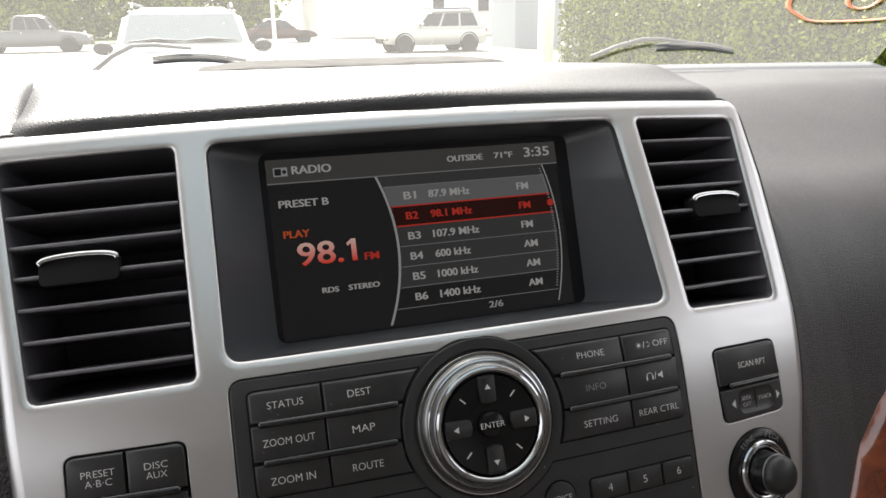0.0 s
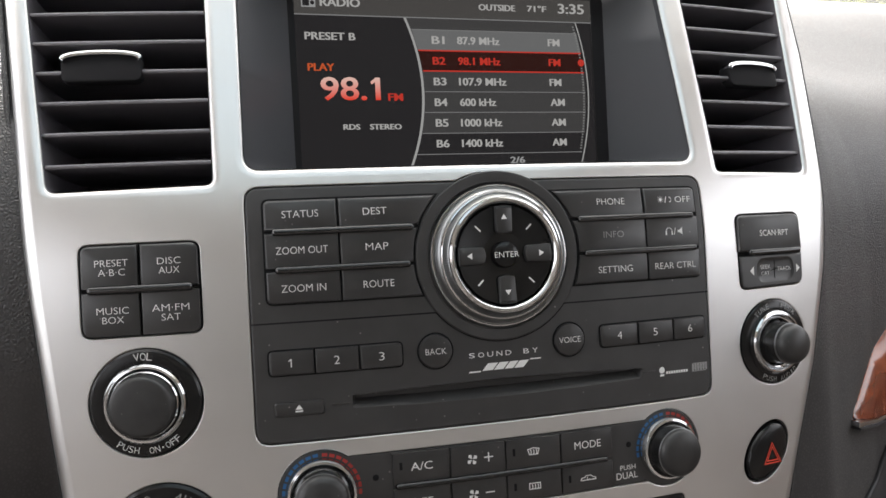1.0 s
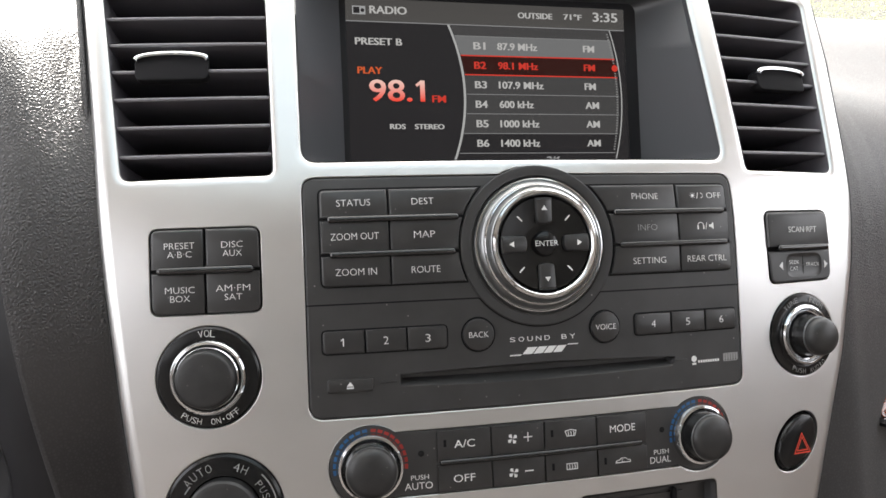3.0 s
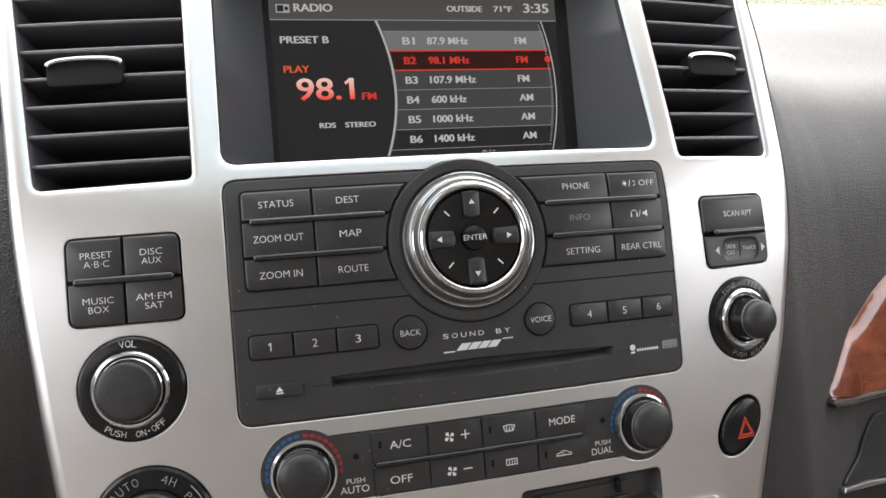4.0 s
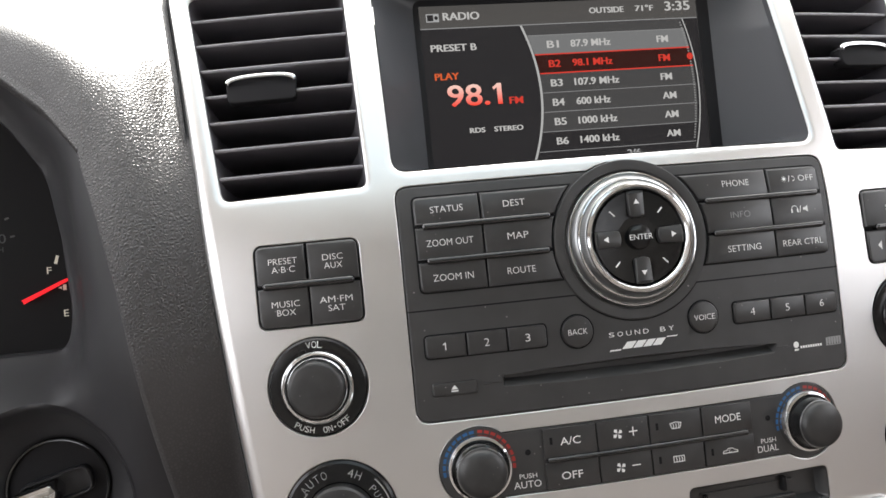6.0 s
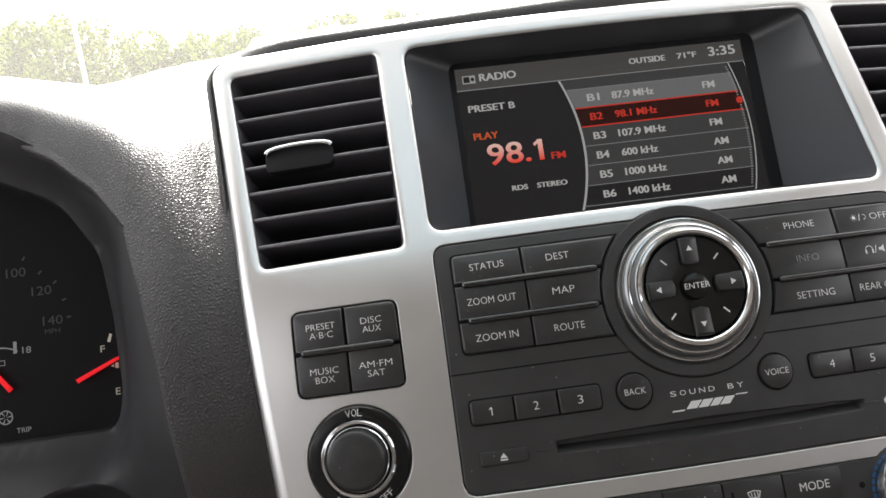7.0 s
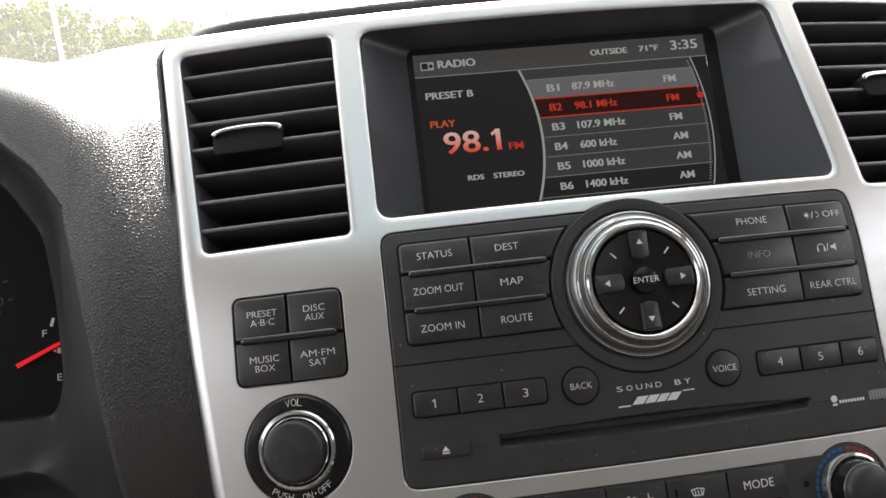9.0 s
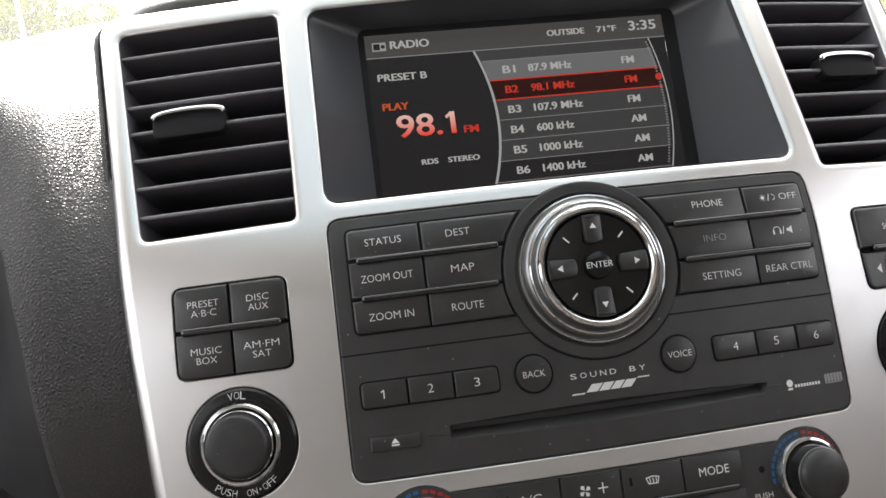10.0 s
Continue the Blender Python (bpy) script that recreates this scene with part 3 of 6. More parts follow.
lcd_rect("header_bar", -77.4, 119.6, 77.4, 131.2, LCD_BAR, 0.02)
lcd_rect("header_line", -77.4, 119.0, 77.4, 119.6, LCD_LINE, 0.03)
row_band("preset_band", 113.6, 118.8, LCD_ROW, 0.02)
for i, (a, b) in enumerate(((103.2, 113.2), (93.2, 102.6), (82.7, 92.6), (72.2, 82.3), (61.7, 71.8), (51.2, 61.3))):
    row_band("preset_band", a, b, (LCD_ROW_LIT, LCD_SEL, LCD_ROW, LCD_ROW, LCD_ROW, LCD_BLACK)[i], 0.02)
for v, mat in ((113.4, LCD_LINE), (103.0, LCD_RED), (92.8, LCD_RED), (82.4, LCD_LINE), (72.0, LCD_LINE), (61.5, LCD_LINE), (51.0, LCD_LINE)):
    row_band("row_line", v - (0.35 if mat is LCD_RED else 0.2), v + (0.35 if mat is LCD_RED else 0.2), mat, 0.05)
arc_strip("left_arc", -24, 8, 1.3, 43.5, 119, LCD_ARC, 0.07)
arc_strip("right_arc", 68, 6, 0.7, 45, 119, LCD_ARC, 0.07)
lcd("scroll_track", flat([[(arc_u(v, 66.0, 5.4) - 0.5, v - 0.35), (arc_u(v, 66.0, 5.4) + 0.5, v - 0.35), (arc_u(v, 66.0, 5.4) + 0.5, v + 0.35), (arc_u(v, 66.0, 5.4) - 0.5, v + 0.35)] for v in [53 + 1.45 * i for i in range(45)]], Matrix.Translation(at_screen(0, 0, 0.06)) @ Matrix.Rotation(radians(90), 4, 'X')), LCD_DOT)
lcd("scroll_mark", flat([circle2(0, 0, 1.9, 16)], screen_seat(70.6, 98, 0.1)), LCD_RED)
lcd("radio_icon", flat([[(-3.4, -2.4), (3.4, -2.4), (3.4, 2), (-3.4, 2)], ], screen_seat(-70.5, 125.2, 0.08)), LCD_DIM)
lcd("radio_icon_face", flat([[(-2.8, -1.8), (0.4, -1.8), (0.4, 1.4), (-2.8, 1.4)], circle2(1.9, -0.2, 1.0, 12)], screen_seat(-70.5, 125.2, 0.1)), LCD_BLACK)
lcd_word("RADIO", -65, -45.5, 125.5, 4.1, LCD_TEXT)
lcd_word("OUTSIDE", 15.2, 35.0, 125.6, 3.2, LCD_TEXT)
lcd_word("71°F", 41.5, 52.2, 125.8, 3.3, LCD_TEXT)
lcd_word("3:35", 58.8, 73.6, 126.3, 5.2, LCD_TEXT)
lcd_word("PRESET B", -73, -48.6, 109.0, 3.7, LCD_TEXT)
lcd_word("PLAY", -72.3, -59.5, 94.0, 3.6, LCD_ORANGE)
lcd_word("98.1", -66.6, -37.6, 83.6, 11.4, LCD_BIG)
lcd("numeral_flag", flat([[(-39.4, 89.25), (-42.4, 87.1), (-41.8, 85.7), (-39.4, 87.4)]], Matrix.Translation(at_screen(0, 0, 0.12)) @ Matrix.Rotation(radians(90), 4, 'X')), LCD_BIG)
lcd_word("FM", -33.8, -26.4, 79.6, 3.7, LCD_RED)
lcd_word("RDS", -56.6, -48.4, 65, 2.7, LCD_TEXT)
lcd_word("STEREO", -43.6, -27.8, 65, 2.7, LCD_TEXT)
for i, (a, b, c) in enumerate((("B1", "87.9 MHz", "FM"), ("B2", "98.1 MHz", "FM"), ("B3", "107.9 MHz", "FM"), ("B4", "600 kHz", "AM"), ("B5", "1000 kHz", "AM"), ("B6", "1400 kHz", "AM"))):
    v, mat = 108.3 - 10.4 * i, LCD_RED if i == 1 else LCD_TEXT
    lcd_word(a, -10.3, -3.7, v, 3.9, mat)
    lcd_word(b, 2.9, 2.9 + 2.75 * len(b) + (0.6 if "M" in b else 0), v, 3.9, mat)
    lcd_word(c, 52.2, 58.8 if c == "FM" else 60.2, v, 3.7, mat)
lcd_word("2/6", 28.4, 36.4, 47.4, 3.4, LCD_DIM)

# ---- the radio panel ----
radio = thing("radio_control_panel", "matt black radio panel with a chrome dial, buttons and disc slot", "car stereo", (0, 0.006, -0.071))
slot_hole = rounded([(-65.2, -59.0), (-35, -60.0), (0, -60.4), (35, -60.0), (65.2, -59.3), (66.9, -54.9), (35, -53.4), (0, -52.5), (-35, -53.0), (-65.2, -53.8)], [0.7, 0, 0, 0, 1.0, 0.7, 0, 0, 0, 0.7], 4)
face = sheet(offset(AUDIO, -1.2), [slot_hole], -0.25)
face_me = finish(face, PANEL, 60)
face_me.normals_split_custom_set_from_vertices([tuple(face_normal(v.co.x, v.co.z)) for v in face_me.vertices])
part("faceplate", face_me, PANEL, radio)
bm = bmesh.new()
loops(bm, AUDIO, [(-1.2, -0.25), (-0.6, -0.45), (-0.25, -1.0), (-0.25, -5)])
part("faceplate_edge", bm, PANEL, radio)
bm = bmesh.new()
n_s = len(slot_hole)
rim_s = [bm.verts.new(on_face(u, v, -0.25)) for u, v in slot_hole]
# the scoop runs back and up to the narrow mouth
deep_s = [bm.verts.new(on_face(u * 0.985, -55.0 + 0.62 * (v + 55.0), -2.6)) for u, v in slot_hole]
end_s = [bm.verts.new(on_face(u * 0.975, -54.9 + 0.3 * (v + 54.9), -5.5)) for u, v in slot_hole]
for a, b in ((rim_s, deep_s), (deep_s, end_s)):
    for i in range(n_s):
        bm.faces.new((a[i], a[(i + 1) % n_s], b[(i + 1) % n_s], b[i]))
bm.faces.new(end_s)
part("disc_slot", bm, PANEL, radio, "dark disc slot")
for s in (-1, 1):
    part("slot_groove", slab(box2(min(66.5 * s, 73.5 * s), -57.3, max(66.5 * s, 73.5 * s), -56.5, 0.3, 2), -0.6, -0.12, 0.1), BUTTON, radio)

# the seam that swings under the dial
seam = [(-104, -22.6), (-29, -22.6)] + [(36.6 * math.cos(a), 36.6 * math.sin(a)) for a in [radians(-141 + 102 * i / 20) for i in range(21)]] + [(29, -22.6), (104, -22.6)]
bm = bmesh.new()
rows = []
fine = []
for a, b in zip(seam, seam[1:]):
    m = max(1, int(math.dist(a, b) / 8))
    fine += [(a[0] + (b[0] - a[0]) * k / m, a[1] + (b[1] - a[1]) * k / m) for k in range(m)]
fine.append(seam[-1])
for i, (u, v) in enumerate(fine):
    (ax, ay), (bx, by) = fine[max(0, i - 1)], fine[min(len(fine) - 1, i + 1)]
    l = math.dist((ax, ay), (bx, by))
    nx, ny = -(by - ay) / l, (bx - ax) / l
    rows.append([bm.verts.new(on_face(u + nx * d, v + ny * d, h)) for d, h in ((-0.32, -0.18), (0.32, -0.18))])
for a, b in zip(rows, rows[1:]):
    bm.faces.new((a[0], a[1], b[1], b[0]))
part("seam", bm, VOID, radio, "thin dark seam")


def button(name, outline, owner, h=1.1, mat=None, bevel=0.7, label=""):
    return part(name, slab(offset(outline, -0.36), -1.2, h, bevel), mat or BUTTON, owner, label)


def legend(text, u, v, w, hgt, owner, h=1.1, mat=None, bold=0.0):
    return part("legend", word(text, w, hgt, seat(u, v, h + 0.04), bold - 0.012), mat or LEGEND, owner)


def icon(shapes, u, v, owner, h=1.1, mat=None):
    return part("symbol", flat(shapes, seat(u, v, h + 0.05)), mat or LEGEND, owner)


def dial_side(v, sign, ring=37.0):
    return sign * math.sqrt(max(ring * ring - v * v, 1))


def wing(u_b, v0, v1, sign):
    """A button whose inner end follows the dial."""
    vs = [v0 + (v1 - v0) * i / 8 for i in range(9)]
    inner = [(dial_side(v, sign), v) for v in vs]
    if sign > 0:
        return [(u_b, v0), (u_b, v1)] + list(reversed(inner))
    return inner + [(u_b, v1), (u_b, v0)]


# dark plates under the buttons: the shade of the gaps as colour
for s in (-1, 1):
    well = [(97.6, -15.6), (97.6, 27.5), (24.8, 27.5), (28.8, 22.8), (32.4, 17.4), (36.0, 7), (36.2, -6), (33.2, -15.6)] if s > 0 else [(-33.2, -15.6), (-36.2, -6), (-36.0, 7), (-32.4, 17.4), (-28.8, 22.8), (-24.8, 27.5), (-97.6, 27.5), (-97.6, -15.6)]
    well = [(u + (2.9 if s > 0 and u > 90 else 0), v) for u, v in well]
    part("button_gap_shade", sheet(rounded(well, [3.2, 3.2, 0, 0, 0, 0, 0, 0] if s > 0 else [0, 0, 0, 0, 0, 0, 3.2, 3.2], 4, 8), [], -0.15, step=10), VOID, radio)
for u0, u1 in ((-98.1, -43.5), (45.1, 101.5)):
    part("button_gap_shade", sheet(box2(u0, -44.1, u1, -33.2, 2.4, 4, 8), [], -0.15, step=10), VOID, radio)
for u in (-30.0, 30.3):
    part("button_gap_shade", sheet(circle2(u, -38.6, 7.8, 40), [], -0.15, step=5), VOID, radio)
ROWS_V = ((14.2, 27.1), (-1.0, 13.6), (-15.2, -1.7))
for k, ((v0, v1), (ta, wa), (tb, wb)) in enumerate(zip(ROWS_V, (("STATUS", 14.5), ("ZOOM OUT", 20.6), ("ZOOM IN", 17.6)), (("DEST", 9.8), ("MAP", 9.3), ("ROUTE", 12.6)))):
    rr = [0, 0, 0, 3.0] if k == 0 else ([3.0, 0, 0, 0] if k == 2 else 0)
    b = button("button", rounded([(-97.2, v0), (-67.4, v0), (-67.4, v1), (-97.2, v1)], rr, 4), radio, bevel=1.1 if k == 0 else 0.7)
    tv = (20.8, 6.3, -8.9)[k]
    legend(ta, -82.3, tv, wa, 2.9, b)
    out = wing(-67.4, v0, v1, -1)
    if k == 0:
        out = [(dial_side(v0, -1), v0), (-32.3, 18.3), (-29.2, 22.8), (-25.6, 27.1), (-67.4, 27.1), (-67.4, v0)]
    b = button("button", out, radio, bevel=1.1 if k == 0 else 0.7)
    legend(tb, -52.2, tv, wb, 2.9, b)
for k, ((v0, v1), (ta, wa)) in enumerate(zip(ROWS_V, (("PHONE", 13.9), ("INFO", 10.2), ("SETTING", 17.2)))):
    out = wing(71.6, v0, v1, 1)
    if k == 0:
        out = [(71.6, v0), (71.6, 27.3), (25.6, 27.1), (29.2, 22.8), (32.3, 18.3), (dial_side(v0, 1), v0)]
    b = button("button", out, radio, bevel=1.1 if k == 0 else 0.7)
    tv = (21.1, 6.4, -9.1)[k]
    legend(ta, 54.6, tv, wa, 2.9, b, mat=LEGEND_DIM if k == 1 else None)
    rr = [0, 0, 2.6, 0] if k == 0 else ([0, 2.6, 0, 0] if k == 2 else 0)
    b = button("button", rounded([(71.6, v0), (100.2, v0), (100.2, v1), (71.6, v1)], rr, 4), radio, bevel=1.1 if k == 0 else 0.7)
    if k == 0:
        legend("OFF", 92.6, tv, 8.4, 2.8, b)
        sunny = [circle2(0, 0, 0.8, 12)] + [[(1.1 * math.cos(a) - 0.15 * math.sin(a), 1.1 * math.sin(a) + 0.15 * math.cos(a)), (1.1 * math.cos(a) + 0.15 * math.sin(a), 1.1 * math.sin(a) - 0.15 * math.cos(a)), (1.8 * math.cos(a), 1.8 * math.sin(a))] for a in [math.pi * j / 4 for j in range(8)]]
        icon(sunny, 80.6, tv, b)
        icon([[(-0.5, -1.5), (-0.1, -1.5), (0.7, 1.5), (0.3, 1.5)]], 83.2, tv, b)
        icon([[(1.3 * math.cos(a), 1.3 * math.sin(a)) for a in [radians(-100 + 200 * j / 10) for j in range(11)]] + [(0.35 + 0.8 * math.cos(a), 0.85 * math.sin(a)) for a in [radians(95 - 190 * j / 8) for j in range(9)]]], 85.2, tv, b)
    elif k == 1:
        icon([ring_flat(1.5, 1.85, 0, 180, 10), [(-2.0, -1.6), (-1.2, -1.6), (-1.2, 0.2), (-2.0, 0.2)], [(1.2, -1.6), (2.0, -1.6), (2.0, 0.2), (1.2, 0.2)]], 83.6, tv, b)
        icon([[(-0.5, -1.6), (-0.1, -1.6), (0.7, 1.6), (0.3, 1.6)]], 86.6, tv, b)
        icon([[(-1.4, -0.6), (-0.4, -0.6), (1.2, -1.7), (1.2, 1.7), (-0.4, 0.6), (-1.4, 0.6)]], 89.6, tv, b)
    else:
        legend("REAR CTRL", 86.0, tv, 22.0, 2.9, b)


def bar(u0, u1, v, owner, r=1.5, h=2.5):
    """A raised rounded rib between rows of buttons."""
    bm = bmesh.new()
    loops(bm, dense_ring(box2(u0, v - r, u1, v + r, r * 0.98, 6)), [(0, -0.6), (0, h - r)] + [(-r * 0.93 * (1 - math.cos(a)), h - r + r * math.sin(a)) for a in (0.35, 0.7, 1.05, 1.35, 1.5)], cap=True)
    return part("rib", bm, RIBBED, owner, "raised glossy black rib", angle=60)


bar(-94, -36.5, 13.85, radio)
bar(-93.4, -38.6, -1.4, radio)
bar(37.4, 97.6, 13.95, radio)
bar(39.6, 98.2, -1.35, radio)
for t, u, (u0, u1) in (("1", -89, (-97.8, -79.6)), ("2", -70.7, (-79.6, -61.6)), ("3", -52.6, (-61.6, -43.8)), ("4", 55, (45.4, 64.7)), ("5", 73.5, (64.7, 83.4)), ("6", 92.3, (83.4, 101.2))):
    rr = [2.2, 0, 0, 2.2] if t in "14" else ([0, 2.2, 2.2, 0] if t in "36" else 0)
    b = button("number_button", rounded([(u0, -43.8), (u1, -43.8), (u1, -33.5), (u0, -33.5)], rr, 4), radio, 1.0)
    if t == "1":
        icon([[(-0.05, -1.65), (0.4, -1.65), (0.4, 1.65), (-0.05, 1.65)], [(-0.05, 1.65), (-0.95, 0.95), (-0.75, 0.6), (-0.05, 1.1)]], u, -38.7, b, 1.0)
    else:
        legend(t, u, -38.7, 2.2, 3.3, b, 1.0, bold=0.0)
for t, u, w in (("BACK", -30.0, 8.8), ("VOICE", 30.3, 10.2)):
    b = button("round_button", circle2(u, -38.6, 7.4, 40), radio, 1.2, bevel=0.7)
    legend(t, u, -38.6, w, 2.5, b, 1.2, bold=0.0)
b = button("eject_button", box2(-96.6, -60.4, -76.4, -54.1, 1.4, 3), radio, 0.8)
icon([[(-1.5, -0.3), (1.5, -0.3), (0, 1.6)], [(-1.5, -1.3), (1.5, -1.3), (1.5, -0.7), (-1.5, -0.7)]], -86.6, -57.2, b, 0.8)
# printed lines on the panel
bm = bmesh.new()
for i, ch in enumerate("SOUND BY"):
    if ch != " ":
        word(ch, 2.6, 2.1, seat(-14.3 + 4.08 * i, -41.9, -0.15), 0.0, bm)
part("printed_line", bm, LEGEND, radio)
slant = [[(x0 + 0.9 * y0, y0), (x1 + 0.9 * y0, y0), (x1 + 0.9 * y1, y1), (x0 + 0.9 * y1, y1)] for x0, x1, y0, y1 in ((-14.6, -9.4, -2.0, -1.4), (9.8, 14.8, 1.5, 2.0), (-9.0, -4.4, -1.5, 1.5), (-3.8, 0.4, -1.5, 1.5), (1.0, 4.8, -1.5, 1.5), (5.4, 9.6, -1.5, 1.5))]
for s in slant:
    part("badge_bar", flat([s], seat(0.3, -47.2, -0.14)), LEGEND, radio, "white slanted badge bar")
part("printed_badge", flat([circle2(-6.6, 1.0, 1.5, 14), [(-7.8, -1.8), (-5.6, -1.8), (-5.4, -0.9), (-7.6, -0.9)]] + [[(-4.4 + 1.35 * i, -1.0), (-3.4 + 1.35 * i, -1.0), (-3.4 + 1.35 * i, 0.2), (-4.4 + 1.35 * i, 0.2)] for i in range(9)], seat(83.3, -57.9, -0.14)), LEGEND, radio, "small grey maker's mark")
part("printed_badge", flat([[(-4 + d, y), (4 + d, y), (4 + d, y + 0.32), (-4 + d, y + 0.32)] for d, y in ((0.3, 1.7), (0.2, 1.1), (0.1, 0.5), (0, -0.1), (-0.1, -0.7), (-0.2, -1.9))] + [[(-4.2 + 1.5 * i, -1.5), (-3.2 + 1.5 * i, -1.5), (-3.2 + 1.5 * i, 1.8), (-4.2 + 1.5 * i, 1.8)] for i in range(6)], seat(97.4, -57.4, -0.14)), LEGEND_DIM, radio, "small grey disc mark")

# the dial
part("dial_well", lathe([(36.3, -0.6), (36.15, -0.15), (35.8, 0.04), (32.0, 0.04), (31.6, -0.1), (31.3, -0.8), (30.8, -1.8)], 72, seat(0, 0), cap=False), PANEL, radio, angle=20)
dial = part("dial", lathe([(30.6, -0.6), (30.5, 1.1), (30.1, 1.7), (29.6, 1.8), (29.3, 1.3)], 96, seat(0, 0), cap=False), CHROME, radio, "chrome menu dial")
part("lower_band", lathe([(29.3, 1.3), (28.9, 1.4), (28.1, 3.4), (27.5, 4.3), (27.1, 4.5)], 96, seat(0, 0), cap=False), BAND, dial, "satin grey band")
part("middle_ring", lathe([(27.1, 4.5), (26.9, 5.1), (26.4, 5.4), (26.0, 5.0)], 96, seat(0, 0), cap=False), CHROME, dial)
bm = lathe([(26.0, 5.0), (25.5, 6.2), (24.9, 7.6), (24.4, 8.0)], 320, seat(0, 0), cap=False)
for i, v in enumerate(bm.verts):
    if (i % 320) % 2 and 320 <= i < 960:
        v.co += (v.co - on_face(0, 0)).normalized() * -0.00016
part("knurled_band", bm, BAND, dial, "finely knurled silver band", angle=10)
part("rim", lathe([(24.4, 8.0), (24.1, 8.8), (23.3, 9.3), (22.5, 9.3), (21.8, 8.8), (21.3, 7.9), (21.0, 6.6)], 96, seat(0, 0), cap=False), CHROME, dial)
part("dial_face", lathe([(21.0, 6.8), (20.4, 8.1), (17.5, 7.7), (12.0, 7.0), (6.4, 6.6), (5.9, 5.6)], 72, seat(0, 0)), GLOSS, dial, "dished black dial face")
enter = part("enter_button", lathe([(5.6, 5.8), (5.6, 8.2), (5.1, 9.1), (3.6, 9.8), (1.8, 10.1), (0.5, 10.2)], 40, seat(0, 0)), GLOSS, dial, "domed enter button")
part("legend", word("ENTER", 10.6, 2.3, seat(0, 0, 10.25)), LEGEND, enter)
for a in (0, 90, 180, 270):
    m = seat(0, 0) @ Matrix.Rotation(radians(a), 4, 'Z')


    def on_dial(u, v, h, m=m):
        return m @ Vector((u * MM, v * MM, h * MM))

    key = part("arrow_key", slab(rounded([(9.2, -3.5), (20.2, -3.9), (20.6, 0), (20.2, 3.9), (9.2, 3.5), (8.4, 0)], [1.4, 0.5, 4, 0.5, 1.4, 4], 4), 5.8, 9.2, 0.9, on_dial), BUTTON, dial)
    part("symbol", flat([[(0.9 + 16, 0), (-1.3 + 16, 1.35), (-1.3 + 16, -1.35)]], m @ Matrix.Translation((0, 0, 9.25 * MM))), LEGEND, key)
    part("tick", flat([[(14.2, -0.3), (17.4, -0.3), (17.4, 0.3), (14.2, 0.3)]], seat(0, 0) @ Matrix.Rotation(radians(a + 45), 4, 'Z') @ Matrix.Translation((0, 0, 7.75 * MM))), LEGEND, dial)

# ---- switch pads beside the radio ----
pad = thing("preset_switch_pad", "black four-button radio source switch pad", "switch panel", on_face(-144.5, -24), "radio switch pads")
part("tray", slab(offset(PAD_L, -0.2), -4, -0.8, 0.2), VOID, pad)
for u0, u1, v0, v1, rr, lines in ((-166.6, -144.6, -5.5, 12.0, [0, 0, 0, 3.6], (("PRESET", -154.5, 4.8, 12.4), ("A·B·C", -154.5, 1.2, 10))), (-144.6, -122.2, -5.5, 12.0, [0, 0, 3.6, 0], (("DISC", -133.2, 4.8, 8.8), ("AUX", -133.2, 1.2, 7.8))),
                                  (-166.6, -144.6, -23.9, -6.2, [3.6, 0, 0, 0], (("MUSIC", -154.7, -13.6, 12), ("BOX", -154.7, -17.2, 8))), (-144.6, -122.2, -23.9, -6.2, [0, 3.6, 0, 0], (("AM·FM", -133.3, -13.4, 14), ("SAT", -133.3, -17.1, 7.2)))):
    b = button("button", rounded([(u0, v0), (u1, v0), (u1, v1), (u0, v1)], rr, 4), pad, 1.4, bevel=1.1 if v1 > 0 else 0.7)
    for t, u, v, w in lines:
        legend(t, u, v, w, 2.6, b, 1.4, bold=0.0)
bar(-164.2, -124.8, -5.6, pad, 1.75, 2.9)
pad = thing("scan_switch_pad", "black scan and track switch pad", "switch panel", on_face(144, -23), "radio switch pads")
part("tray", slab(offset(PAD_R, -0.2), -4, -0.8, 0.2), VOID, pad)
b = button("button", rounded([(122.6, -5.5), (163.2, -5.2), (162.2, 12.9), (122.6, 12.8)], [0, 0, 4.0, 3.6], 5), pad, 1.6, bevel=1.2)
legend("SCAN·RPT", 144.5, 3.4, 18.4, 2.9, b, 1.8, bold=0.014)
low = dense_ring(rounded([(123.8, -23.3), (163.0, -22.6), (163.2, -6.8), (122.8, -7.0)], [3.6, 4.5, 0, 0], 5))
oval = rounded([(133.2, -20.6), (157.0, -20.4), (157.0, -8.4), (133.2, -8.6)], 5.4, 7)
bm = bmesh.new()
loops(bm, low, [(-0.36, -1.2), (-0.36, 0.5), (-0.6, 0.85), (-1.1, 1.0)])
b = part("lower_plate", bm, BUTTON, pad)
part("plate_face", sheet(offset(low, -1.1), [oval], 1.0, step=7), BUTTON, b, angle=60)
bm = bmesh.new()
loops(bm, oval, [(0, 1.0), (-0.35, 0.85), (-1.1, 0.5), (-2.2, 0.3), (-4.6, 0.22)], cap=True)
part("rocker", bm, BUTTON, b, "dished seek and track rocker", angle=60)
part("slit", slab(box2(144.8, -20.2, 145.2, -8.8, 0.1, 2), -0.5, 0.42, 0.05), VOID, b)
icon([[(1.2, -2.2), (1.2, 2.2), (-1.2, 0)]], 130.0, -14.6, b, 1.0)
icon([[(-1.2, -2.2), (-1.2, 2.2), (1.2, 0)]], 159.6, -14.6, b, 1.0)
legend("SEEK", 139.0, -13.0, 6.6, 1.9, b, 0.55)
legend("CAT", 138.8, -16.2, 5.2, 1.9, b, 0.55)
legend("TRACK", 151.0, -14.4, 9.2, 1.9, b, 0.55)
